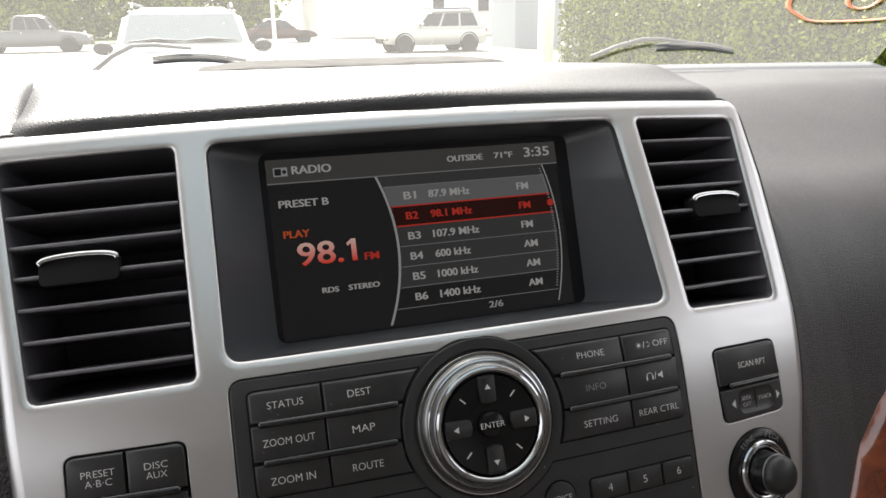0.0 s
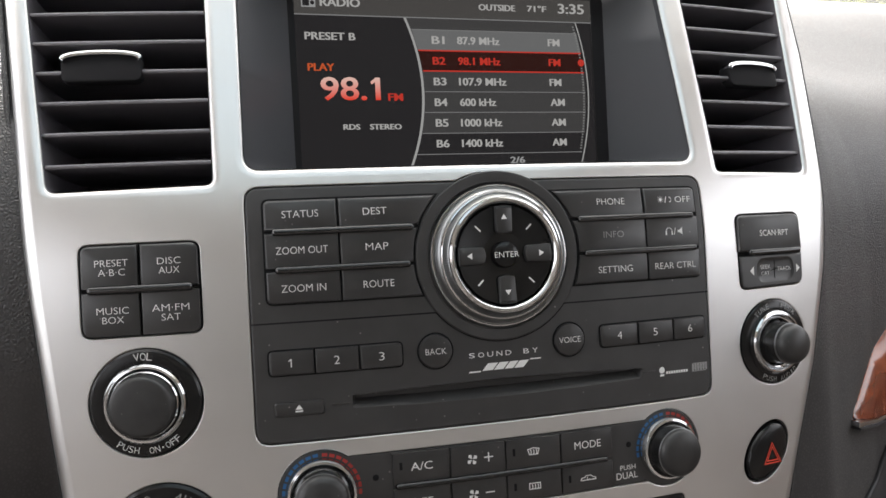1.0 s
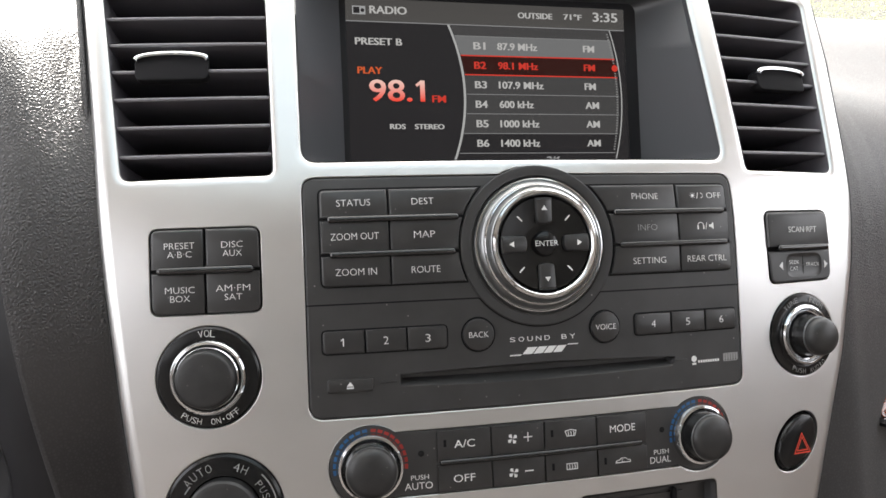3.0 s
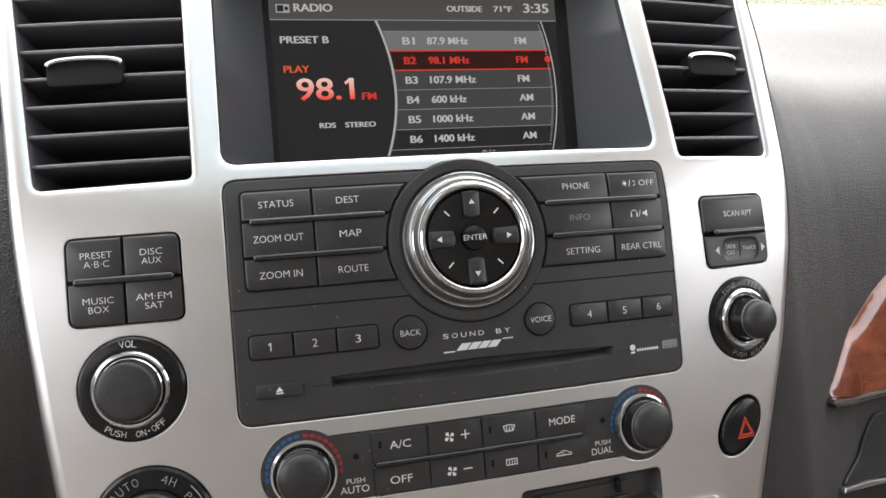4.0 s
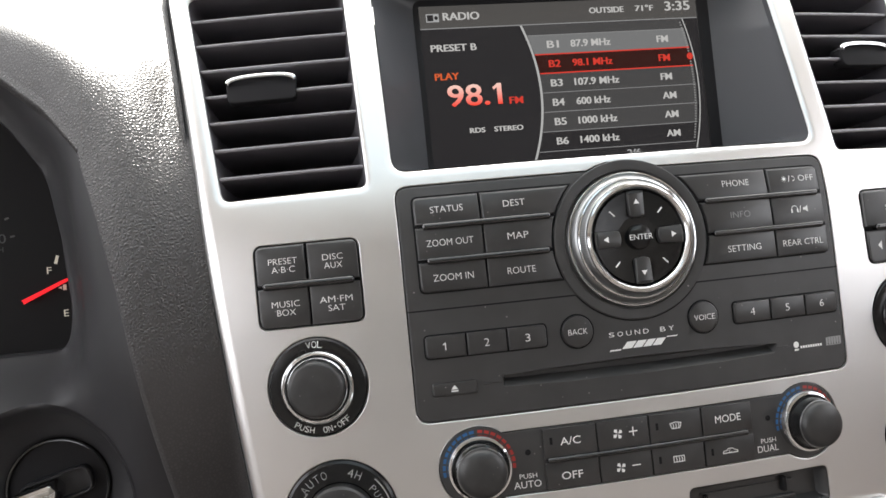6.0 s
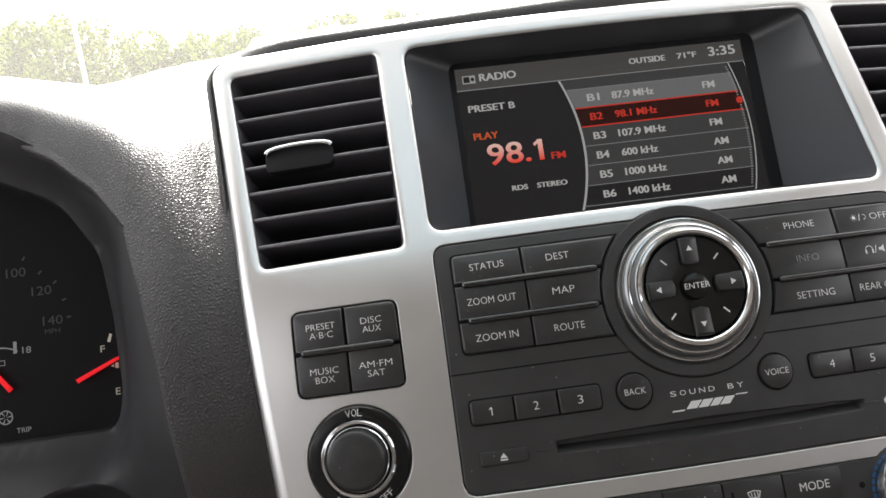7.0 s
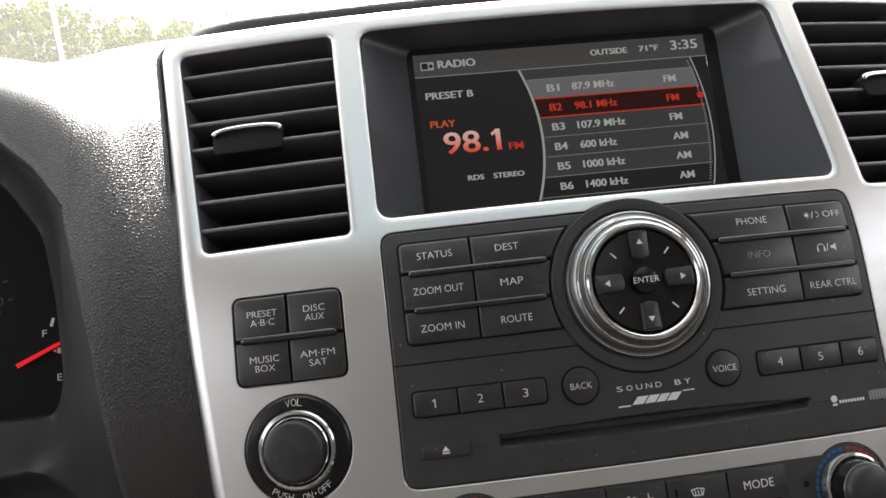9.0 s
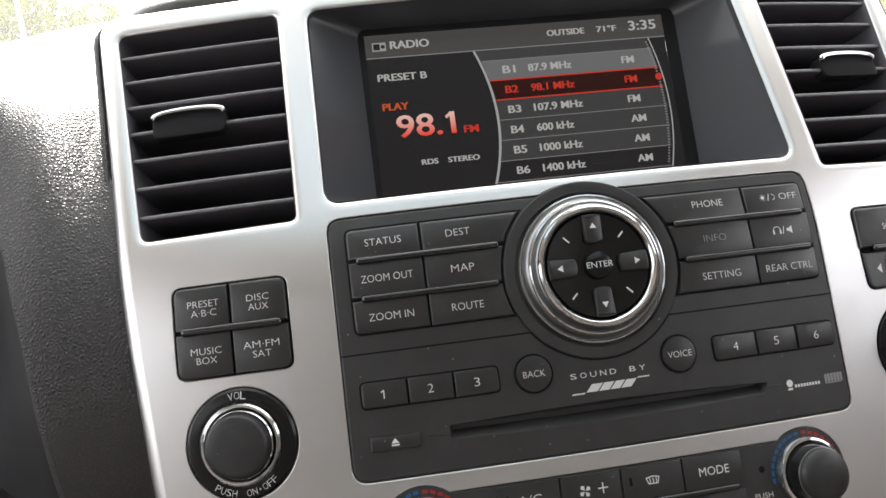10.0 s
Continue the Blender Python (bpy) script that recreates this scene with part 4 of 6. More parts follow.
bar(128.4, 161.4, -5.6, pad, 1.6, 2.9)

# ---- knobs ----


def knob(name, label, at, base_r, ring_r, cap_r, tall, group, waist=0.0):
    k = thing(name, label, "control knob", on_face(*at), group)
    m = seat(*at)
    part("escutcheon", lathe([(base_r - 0.3, -3), (base_r - 0.3, 0.2), (base_r - 1.2, 1.0), (ring_r + 1.5, 1.5), (ring_r, 1.4), (ring_r - 2, 0.6)], 64, m), GLOSS, k, "black ring")
    part("chrome_ring", lathe([(ring_r, 1.0), (ring_r, 2.6), (ring_r - 0.6, 3.3), (ring_r - 1.4, 3.4), (ring_r - 2.0, 2.8), (ring_r - 2.4, 1.4), (ring_r - 2.6, 0)], 64, m, cap=False), CHROME, k)
    if waist:
        part("inner_ring", lathe([(ring_r - 2.5, 0.5), (ring_r - 2.6, 2.2), (ring_r - 3.0, 2.9), (ring_r - 3.6, 2.6), (ring_r - 4.0, 1.0), (ring_r - 4.2, -0.5)], 64, m, cap=False), CHROME, k)
        part("neck", lathe([(cap_r + 1.6, -0.5), (cap_r + 1.5, 2.2), (cap_r + 0.8, 3.4), (cap_r + 0.3, tall * 0.34), (cap_r - 0.1, tall * 0.58)], 64, m, cap=False), GLOSS, k, "glossy black neck", angle=40)
        # a metal ring stands in for the highlight along the shoulder's edge
        part("shoulder_highlight", lathe([(cap_r - 0.3, tall * 0.575), (cap_r + 0.2, tall * 0.58), (cap_r + 0.3, tall * 0.6), (cap_r + 0.2, tall * 0.62), (cap_r - 0.3, tall * 0.625)], 64, m, cap=False), BAND, k, "thin metal ring standing in for the shoulder's highlight")
        part("cap", lathe([(cap_r - 0.1, tall * 0.61), (cap_r, tall * 0.7), (cap_r * 0.95, tall * 0.8), (cap_r * 0.84, tall * 0.89), (cap_r * 0.66, tall * 0.96), (cap_r * 0.45, tall), (cap_r * 0.22, tall + 0.3), (0.6, tall + 0.4)], 64, m), CAP, k, "soft-touch black domed cap", angle=60)
    else:
        part("cap", lathe([(cap_r + 1.5, 0), (cap_r + 1.2, 3.0), (cap_r + 0.3, tall * 0.4), (cap_r, tall * 0.6), (cap_r + 0.05, tall - 1.5), (cap_r - 0.3, tall - 0.6), (cap_r - 0.9, tall - 0.1), (cap_r - 1.8, tall + 0.1), (cap_r * 0.5, tall + 0.35), (0.6, tall + 0.45)], 64, m), CAP, k, "soft-touch black cap")
    return k, m


k, m = knob("volume_knob", "black volume knob with a chrome ring", VOL_AT, 21.4, 15.4, 11.7, 9.0, "audio knobs")
part("inner_ring", lathe([(12.9, 1.0), (12.9, 3.6), (12.5, 4.1), (12.1, 3.8), (11.9, 2.0)], 64, m, cap=False), CHROME, k)
part("legend", arc_word("VOL", 18.4, 90, 1.7, m, 2.9, 0.84), LEGEND, k)
part("legend", arc_word("PUSH", 18.2, 247, 1.7, m, 2.5, 0.88, True), LEGEND, k)
part("legend", arc_word("ON·OFF", 18.2, 292, 1.7, m, 2.5, 0.86, True), LEGEND, k)
k, m = knob("tune_knob", "black tuning knob with a chrome ring", TUNE_AT, 20.8, 15.2, 9.5, 16.0, "audio knobs", 1.0)
part("legend", arc_word("TUNE", 18.1, 118, 1.7, m, 2.6, 1.0), LEGEND_DIM, k)
part("legend", arc_word("FLDR", 18.1, 62, 1.7, m, 2.6, 1.0), LEGEND_DIM, k)
part("legend", arc_word("PUSH AUDIO", 18.1, 275, 1.7, m, 2.4, 0.95, True), LEGEND_DIM, k)

# ---- climate strip ----
climate = thing("climate_control_panel", "black climate panel with two chrome-ringed temperature knobs", "climate control", on_face(0, -106))
cface = sheet(offset(CLIMATE, -0.7), [], -0.3)
cface_me = finish(cface, PANEL, 60)
part("faceplate", cface_me, PANEL, climate)
bm = bmesh.new()
loops(bm, CLIMATE, [(-0.7, -0.3), (-0.35, -0.45), (-0.15, -0.9), (-0.15, -4)])
part("faceplate_edge", bm, PANEL, climate)
FAN = [[(0.25 * math.cos(a), 0.25 * math.sin(a)), (2.0 * math.cos(a - 0.5), 2.0 * math.sin(a - 0.5)), (2.5 * math.cos(a), 2.5 * math.sin(a)), (2.0 * math.cos(a + 0.45), 2.0 * math.sin(a + 0.45))] for a in (0.6, 0.6 + math.pi / 2, 0.6 + math.pi, 0.6 + 1.5 * math.pi)]
wavy = [[(x - 0.2, -1.2), (x + 0.2, -1.2), (x + 0.45, 0.0), (x + 0.2, 1.0), (x - 0.2, 1.0), (x + 0.05, 0.0)] for x in (-1.3, 0, 1.3)]
SHIELD = [[(-2.9, 1.3), (0, 1.9), (0, 1.5), (-2.5, 0.95)], [(0, 1.9), (2.9, 1.3), (2.5, 0.95), (0, 1.5)], [(-2.9, 1.3), (-2.5, 1.2), (-1.6, -1.2), (-2.0, -1.3)], [(2.9, 1.3), (2.0, -1.3), (1.6, -1.2), (2.5, 1.2)], [(-2.0, -0.9), (2.0, -0.9), (2.0, -1.3), (-2.0, -1.3)]]
PANE = [[(-2.7, 1.6), (2.7, 1.6), (2.7, 1.2), (-2.7, 1.2)], [(-2.7, -0.9), (2.7, -0.9), (2.7, -1.3), (-2.7, -1.3)], [(-2.7, -1.3), (-2.3, -1.3), (-2.3, 1.6), (-2.7, 1.6)], [(2.3, -1.3), (2.7, -1.3), (2.7, 1.6), (2.3, 1.6)]]
CARS = [[(-3.8, -0.9), (3.8, -0.9), (3.8, -0.5), (-3.8, -0.5)], [(-3.8, -0.5), (-3.4, -0.5), (-3.0, 0.35), (-3.6, 0.25)], [(-3.4, 0.1), (-1.6, 0.35), (-0.8, 1.2), (-1.1, 1.4), (-1.9, 0.65), (-3.4, 0.45)], [(-1.1, 1.4), (1.2, 1.4), (1.2, 1.05), (-1.0, 1.05)], [(1.2, 1.4), (2.4, 0.5), (3.6, 0.3), (3.6, 0.0), (2.3, 0.2), (1.2, 1.05)], [(3.4, -0.6), (3.8, -0.6), (3.7, 0.3), (3.3, 0.3)], ring_flat(0.5, 0.8, 100, 340, 8)]
edges = (-50.8, -26.3, -1.8, 23.6, 49.0)
for i in range(4):
    for j, (v0, v1) in enumerate(((-92.7, -79.0), (-106.2, -93.9))):
        b = button("button", rounded([(edges[i], v0), (edges[i + 1], v0), (edges[i + 1], v1), (edges[i], v1)], 0), climate, 0.7, bevel=0.35)
        c, tv = (edges[i] + edges[i + 1]) / 2, (-85.4, -100.3)[j]
        if (i, j) in ((0, 0), (0, 1), (3, 0)):
            legend({(0, 0): "A/C", (0, 1): "OFF", (3, 0): "MODE"}[i, j], {(0, 0): -38.3, (0, 1): -38.9, (3, 0): 36.6}[i, j], tv, {(0, 0): 9.2, (0, 1): 9.6, (3, 0): 12.8}[i, j], 3.3, b, 0.7, bold=0.012)
        elif i == 1:
            icon(FAN, -16.6, tv, b, 0.7)
            icon([[(-2, -0.25), (2, -0.25), (2, 0.25), (-2, 0.25)]] + ([[(-0.25, 0.25), (0.25, 0.25), (0.25, 2), (-0.25, 2)], [(-0.25, -2), (0.25, -2), (0.25, -0.25), (-0.25, -0.25)]] if j == 0 else []), -9.4, tv + 0.3, b, 0.7)
        elif i == 2:
            icon((SHIELD if j == 0 else PANE) + wavy, 10.9, tv, b, 0.7)
        else:
            icon(CARS, 36.2, tv, b, 0.7)
        if (i, j) in ((0, 0), (2, 0), (2, 1), (3, 1)):
            part("lamp_window", slab(box2(edges[i] + 3.2, tv - 0.9, edges[i] + 4.4, tv + 2.2, 0.2, 2), 0.3, 0.74, 0.04), VOID, b)
bar(-49.6, 46.2, -93.0, climate, 1.25, 2.0)
for at, t2, tu in (((-79.2, -92.2), "AUTO", -58.9), ((77.2, -92.2), "DUAL", 56.0)):
    m = seat(*at)
    k = part("temperature_knob", lathe([(10.2, 9.2), (10.5, 9.6), (10.3, 10.6), (9.5, 11.8), (7.6, 12.8), (4.5, 13.4), (0.6, 13.6)], 64, m, cap=True), CAP, climate, "black temperature knob", angle=40)
    part("neck", lathe([(12.2, 0), (12.0, 3.0), (11.5, 4.4), (11.0, 7.0), (10.6, 9.3)], 64, m, cap=False), GLOSS, k, "glossy black neck")
    # the shoulder's edge highlight, again made as a thin metal ring
    part("shoulder_highlight", lathe([(10.3, 9.0), (10.72, 9.1), (10.8, 9.3), (10.72, 9.5), (10.3, 9.6)], 64, m, cap=False), BAND, k, "thin metal ring standing in for the shoulder's highlight")
    part("chrome_ring", lathe([(14.2, -0.3), (14.1, 2.4), (13.6, 3.6), (12.7, 3.9), (12.0, 3.4), (11.6, 1.8)], 64, m, cap=False), CHROME, k)
    bm, bm2 = bmesh.new(), bmesh.new()
    for i in range(9):
        flat([ring_flat(14.7, 16.0, 190 - 11 * i, 182 - 11 * i, 3)], m @ Matrix.Translation((0, 0, -0.2 * MM)), bm)
        flat([ring_flat(14.7, 16.0, -8 + 11 * i, 0 + 11 * i, 3)], m @ Matrix.Translation((0, 0, -0.2 * MM)), bm2)
    part("cold_ticks", bm, BLUE_PAINT, k, "blue cold ticks")
    part("warm_ticks", bm2, RED_PAINT, k, "red warm ticks")
    part("legend", word("PUSH", 7.8, 2.1, seat(tu + 0.6, -98.6, -0.2), 0.0), LEGEND, k)
    part("legend", word(t2, 12.2 if t2 == "AUTO" else 10.8, 3.0, seat(tu, -102.2, -0.2), 0.0), LEGEND, k)
    part("lamp_window", slab(circle2(tu + 1.5, -88.5, 1.3, 16), -0.5, -0.2, 0.1), VOID, k)

# ---- hazard switch, drive dial, pockets, tray lid ----
haz = thing("hazard_switch", "black oval hazard switch with a red triangle", "switch", on_face(135, -117))
part("well", slab(offset(HAZ_HOLE, -0.15), -6, -2.6, 0.3), VOID, haz)
part("rocker", slab(circle2(*HAZ_AT, 15.4, 40, 10.0, radians(47)), -3, 1.6, 2.6), GLOSS, haz)


def tri(s):
    return [(0, 1.15 * s), (-s, -0.75 * s), (s, -0.75 * s)]


m = seat(136.6, -104.2, 1.9)
for a, b in ((5.6, 4.6), (3.9, 3.0)):
    o, q = tri(a), tri(b)
    part("triangle", flat([[o[i], o[(i + 1) % 3], q[(i + 1) % 3], q[i]] for i in range(3)], m), HAZARD_RED, haz, "red triangle outline")
drive = thing("drive_mode_dial", "black four-wheel-drive selector dial", "control knob", on_face(-140, -131))
m = seat(*DRIVE_AT)
part("escutcheon", lathe([(24.1, -3), (24.1, 0.2), (23.0, 1.1), (15.6, 1.9), (14.8, 0.8)], 72, m), GLOSS, drive)
part("knob", lathe([(14.8, 0.6), (14.6, 5.5), (13.8, 6.6), (12.4, 7.0), (0.6, 7.0)], 56, m), CAP, drive)
bm = bmesh.new()
loops(bm, rounded([(-13, -4.2), (13, -4.2), (13, 4.2), (-13, 4.2)], 3, 4), [(0, 6.5), (0, 11), (-0.5, 12.2), (-1.6, 12.8)], lambda u, v, h: m @ Vector((u * MM, v * MM, h * MM)), cap=True)
part("grip", bm, BUTTON, drive)
for t, r, a, size in (("AUTO", 19.6, 122, 3.4), ("4H", 19.6, 68, 3.4), ("PUSH", 18.4, 24, 2.9), ("4LO", 19.6, -22, 3.4), ("2WD", 19.6, 172, 3.4)):
    part("legend", arc_word(t, r, a, 1.95, m, size, 1.0), LEGEND_DIM, drive)
for r, a0, a1 in ((21.6, 8, 44), (17.6, 138, 150)):
    part("mark", flat([ring_flat(r, r + 0.55, a0, a1, 8)], m @ Matrix.Translation((0, 0, 1.8 * MM))), LEGEND_DIM, drive)
for outline, u0 in ((POCKET_R, 14.5), (POCKET_L, -120)):
    pk = thing("switch_pocket", "dark open pocket with a blank slot in the silver panel", "storage pocket", on_face(u0 + 35, -131), "blank pockets")
    bm = bmesh.new()
    loops(bm, outline, [(-0.05, -0.4), (-0.8, -0.8), (-2.0, -5.0), (-3.0, -6.5)])
    part("box", bm, PANEL, pk, angle=70)
    part("back", sheet(offset(outline, -3.0), [], -6.5, step=8.0), PANEL, pk, angle=60)
    part("shelf", slab(box2(u0 + 8.0, -128, u0 + 56, -126.0, 0.5, 3), -8, -4.2, 0.6), PANEL, pk)
    part("shelf", slab(box2(u0 + 8.0, -120.2, u0 + 56, -119.4, 0.3, 3), -8, -5.6, 0.3), PANEL, pk)
    part("divider", slab(box2(u0 + 49.5, -124.4, u0 + 51.7, -117.6, 0.4, 2), -8, -4.0, 0.3), VOID, pk)
    part("divider", slab(box2(u0 + 9.5, -127.4, u0 + 10.9, -120, 0.3, 2), -8, -4.0, 0.3), VOID, pk)
tray = thing("tray_lid", "silver-rimmed lid of the lower console tray", "storage tray", on_face(0, -190))
bm = bmesh.new()
loops(bm, TRAY, [(-0.3, -4), (-0.3, 0.6), (-1.0, 1.6), (-3.0, 2.0), (-5.0, 1.5), (-6.0, 0.2), (-6.4, -1.5)])
part("rim", bm, SILVER_EDGE, tray, "bright silver rim")
part("lid", sheet(offset(TRAY, -6.3), [], -1.4), SILVER, tray)

# ---- the dashboard's padded skin: depth y over (x, z) in the console's frame ----
SIN, COS = math.sin(radians(21.5)), math.cos(radians(21.5))
TOP_X = [-0.95, -0.5, -0.396, -0.346, -0.303, -0.277, -0.256, -0.240, -0.228, -0.216, -0.207, -0.2005, -0.196, -0.15, -0.08, 0.0, 0.193, 0.200, 0.210, 0.22, 0.3, 0.95]
TOP_Z = [0.162, 0.172, 0.170, 0.164, 0.149, 0.135, 0.124, 0.122, 0.124, 0.131, 0.138, 0.148, 0.1565, 0.1615, 0.164, 0.165, 0.162, 0.153, 0.134, 0.122, 0.114, 0.11]
SOFT_X, SOFT_W = [-0.95, -0.3, -0.26, -0.235, -0.21, -0.197, 0.195, 0.205, 0.23, 0.95], [0.005, 0.005, 0.007, 0.011, 0.010, 0.0045, 0.0045, 0.010, 0.024, 0.026]
SLOPE_X, SLOPE = [-0.95, -0.26, -0.2, 0.95], [2.1, 2.1, 2.28, 2.28]
FLAT_X, FLAT_Z = [-0.95, -0.37, -0.33, -0.28, -0.24, -0.21, -0.195, 0.194, 0.202, 0.22, 0.95], [1.272, 1.264, 1.243, 1.251, 1.260, 1.266, 1.265, 1.266, 1.252, 1.226, 1.222]
FAR_X, FAR_Z = [-0.95, -0.45, -0.3, -0.2, 0.19, 0.23, 0.95], [1.262, 1.258, 1.247, 1.244, 1.243, 1.224, 1.222]
FACE_X = [-0.95, -0.35, -0.3, -0.26, -0.24, -0.222, -0.212, -0.2, -0.185, 0.0, 0.185, 0.205, 0.235, 0.27, 0.35, 0.95]
FACE_A = [0.06, 0.052, 0.045, 0.030, 0.019, 0.0125, 0.0125, 0.0165, 0.0195, 0.006, 0.0225, 0.037, 0.056, 0.076, 0.102, 0.13]


def smooth_interp(x, xs, ys, r=0.005):
    return float(np.mean(np.interp(x + np.linspace(-r, r, 7), xs, ys)))


def skin_y(x, z):
    zt, w = smooth_interp(x, TOP_X, TOP_Z), smooth_interp(x, SOFT_X, SOFT_W)
    a, k = smooth_interp(x, FACE_X, FACE_A), smooth_interp(x, SLOPE_X, SLOPE)
    # the pad that wraps the console falls back above a line that climbs to the gauge hood
    start = smooth_interp(x, [-0.26, -0.245, -0.23, -0.216, -0.209, -0.195], [0.125, 0.114, 0.103, 0.084, 0.064, 0.05])
    fall = smooth_interp(x, [-0.255, -0.24, -0.225, -0.21, -0.2, -0.195, -0.188], [0.0, 0.33, 0.48, 0.56, 0.52, 0.25, 0.0]) * 0.012 * float(np.logaddexp(0.0, (min(z, 0.25) - start) / 0.012))
    # below the grain the skin tucks under
    tuck = smooth_interp(x, [-0.26, -0.235, -0.18, -0.17], [0.0, 0.4, 0.4, 0.0]) * 0.018 * float(np.logaddexp(0.0, (-0.045 - z) / 0.018)) if x < 0 else 0.0
    upright = smooth_interp(x, [-0.26, -0.228], [1.0, 0.0])
    tilt = float(lean_back(min(z, 0.25))) * (1 - upright) + float(lean_back(min(z, hood_foot(x) + 0.004))) * upright
    # over the console the pad rolls out before it turns back
    roll = smooth_interp(x, [-0.192, -0.165, 0.18, 0.194], [0.0, 1.0, 1.0, 0.0]) * 0.0055 * math.exp(-((z - 0.1545) / 0.0075) ** 2)
    return a + fall + tuck + tilt - roll + k * w * float(np.logaddexp(0.0, (z - zt) / w))


def skin_point(x, z):
    """The skin in the console's frame; ahead of its front edge it settles to a level top."""
    y, zt = skin_y(x, z), smooth_interp(x, TOP_X, TOP_Z)
    front = skin_y(x, zt) * COS + zt * SIN
    w = Vector((x, y * COS + z * SIN, 1.13 - y * SIN + z * COS))
    reach = smooth_interp(x, [-0.4, -0.3, -0.22, -0.19, 0.19, 0.23], [0.06, 0.12, 0.14, 0.06, 0.06, 0.2])
    t = max(0.0, min(1.0, (w.y - front - 0.005) / reach))
    t = t * t * (3 - 2 * t)
    k = max(0.0, min(1.0, (w.y - front - 0.04) / (base_line(x) - front - 0.04)))
    level = smooth_interp(x, FLAT_X, FLAT_Z) * (1 - k) + smooth_interp(x, FAR_X, FAR_Z) * k
    w.z = w.z * (1 - t) + level * t
    return STACK.inverted() @ w


def base_line(x):
    """How far ahead the windscreen's foot stands, in the world."""
    return 0.68 - 0.22 * x * x


def seam_x(z):
    """Where the skin's rolled edge meets the gauge bezel."""
    return float(np.interp(z, [-0.30, -0.10, -0.03, 0.0, 0.03, 0.06, 0.10], [-0.185, -0.210, -0.219, -0.2225, -0.229, -0.238, -0.238]))


def beside_console(x, z):
    """Below its front edge the skin runs along the console's slanting sides."""
    if z >= 0.1395 or x < -0.2381 or x > 0.262 or -0.198 < x < 0.193:
        return x
    if x < 0:
        edge = float(np.interp(z, [v * MM for _, v in reversed(LEFT_EDGE)], [u * MM for u, _ in reversed(LEFT_EDGE)]))
        return seam_x(z) + (x + 0.238) * (edge + 0.0008 - seam_x(z)) / 0.04
    edge = float(np.interp(z, [v * MM for _, v in RIGHT_EDGE], [u * MM for u, _ in RIGHT_EDGE]))
    return 0.262 + (x - 0.262) * (0.262 - edge + 0.0008) / (0.0692)


def skin_mesh(xs, start, mat, lip=None):
    bm = bmesh.new()
    cols = []
    for x in xs:
        z0 = start(x)
        zt, w = smooth_interp(x, TOP_X, TOP_Z), smooth_interp(x, SOFT_X, SOFT_W)
        zs = list(np.linspace(z0, max(zt - 5 * w, z0 + 0.004), 50)) + list(np.linspace(max(zt - 5 * w, z0 + 0.004), zt + 5 * w, 40))[1:]
        end = zt + 5 * w
        while skin_y(x, end) * COS + end * SIN < base_line(x):
            end += 0.004
        zs += list(np.linspace(zt + 5 * w, end, 14))[1:]
        col = [bm.verts.new(skin_point(x if lip else beside_console(x, z), z)) for z in zs]
        if lip:
            y0 = skin_y(x, z0)
            col = [bm.verts.new((x, y0 + 0.06, z0 - 0.006)), bm.verts.new((x, y0 + 0.012, z0 - 0.005)), bm.verts.new((x, y0 + 0.004, z0 - 0.0035)), bm.verts.new((x, y0 + 0.001, z0 - 0.0015))] + col
        cols.append(col)
    for a, b in zip(cols, cols[1:]):
        for i in range(len(a) - 1):
            bm.faces.new((a[i], b[i], b[i + 1], a[i + 1]))
    return bm


def skin_foot(x):
    if -0.198 < x < 0.1927:
        return 0.1395
    return -0.30


def hood_foot(x):
    return float(np.interp(x, [-0.95, -0.5, -0.4, -0.35, -0.317, -0.286, -0.259, -0.245, -0.238], [0.14, 0.148, 0.146, 0.138, 0.130, 0.111, 0.087, 0.070, 0.0608]))


dash = thing("dashboard", "charcoal grained vinyl dashboard with a padded hump over the console", "dashboard", (0, 0.1, -0.3))
xs_main = list(np.linspace(-0.238, -0.1981, 24)) + [-0.1979] + list(np.linspace(-0.195, 0.19, 48)) + [0.1926, 0.1928] + list(np.linspace(0.195, 0.262, 34)) + list(np.linspace(0.27, 0.9, 26))
part("padded_skin", skin_mesh(xs_main, skin_foot, LEATHER), LEATHER, dash, angle=80)
part("cluster_hood", skin_mesh(list(np.linspace(-0.9, -0.4, 16)) + list(np.linspace(-0.39, -0.2381, 50)), hood_foot, LEATHER, True), LEATHER, dash, "padded hood over the gauges", angle=80)


# the rolled edge beside the gauges
bm = bmesh.new()
cols = []
for z in np.linspace(-0.30, 0.067, 60):
    x0 = seam_x(z)
    y = skin_y(x0, z)
    cols.append([bm.verts.new((x0 + x, y + d, z)) for x, d in ((0.0004, -0.0001), (-0.0012, 0.0004), (-0.0022, 0.0014), (-0.0028, 0.0036), (-0.003, 0.03))])
for a, b in zip(cols, cols[1:]):
    for i in range(4):
        bm.faces.new((a[i], b[i], b[i + 1], a[i + 1]))
part("rolled_edge", bm, LEATHER, dash, angle=80)


def sink(u, v):
    """The rim follows the skin where it tucks under, in mm."""
    return (7.2 * float(np.logaddexp(0.0, (-45 - v) / 18)) if u < 0 else 0.0) + max(0.0, min(1.0, (v - 138) / 8)) * 2.5


bm = bmesh.new()
cols = [[bm.verts.new(on_face(row[i][0], row[i][1], h - sink(*row[i]))) for row, h in zip(RIM_ROWS, (-9, -4.8, -3.8, -4.0, -5.6, -9, -70))] for i in _walk]
for a, b in zip(cols, cols[1:]):
    for i in range(6):
        bm.faces.new((a[i], b[i], b[i + 1], a[i + 1]))
part("rolled_rim", bm, LEATHER, dash, "rolled vinyl rim round the silver panel", angle=80)


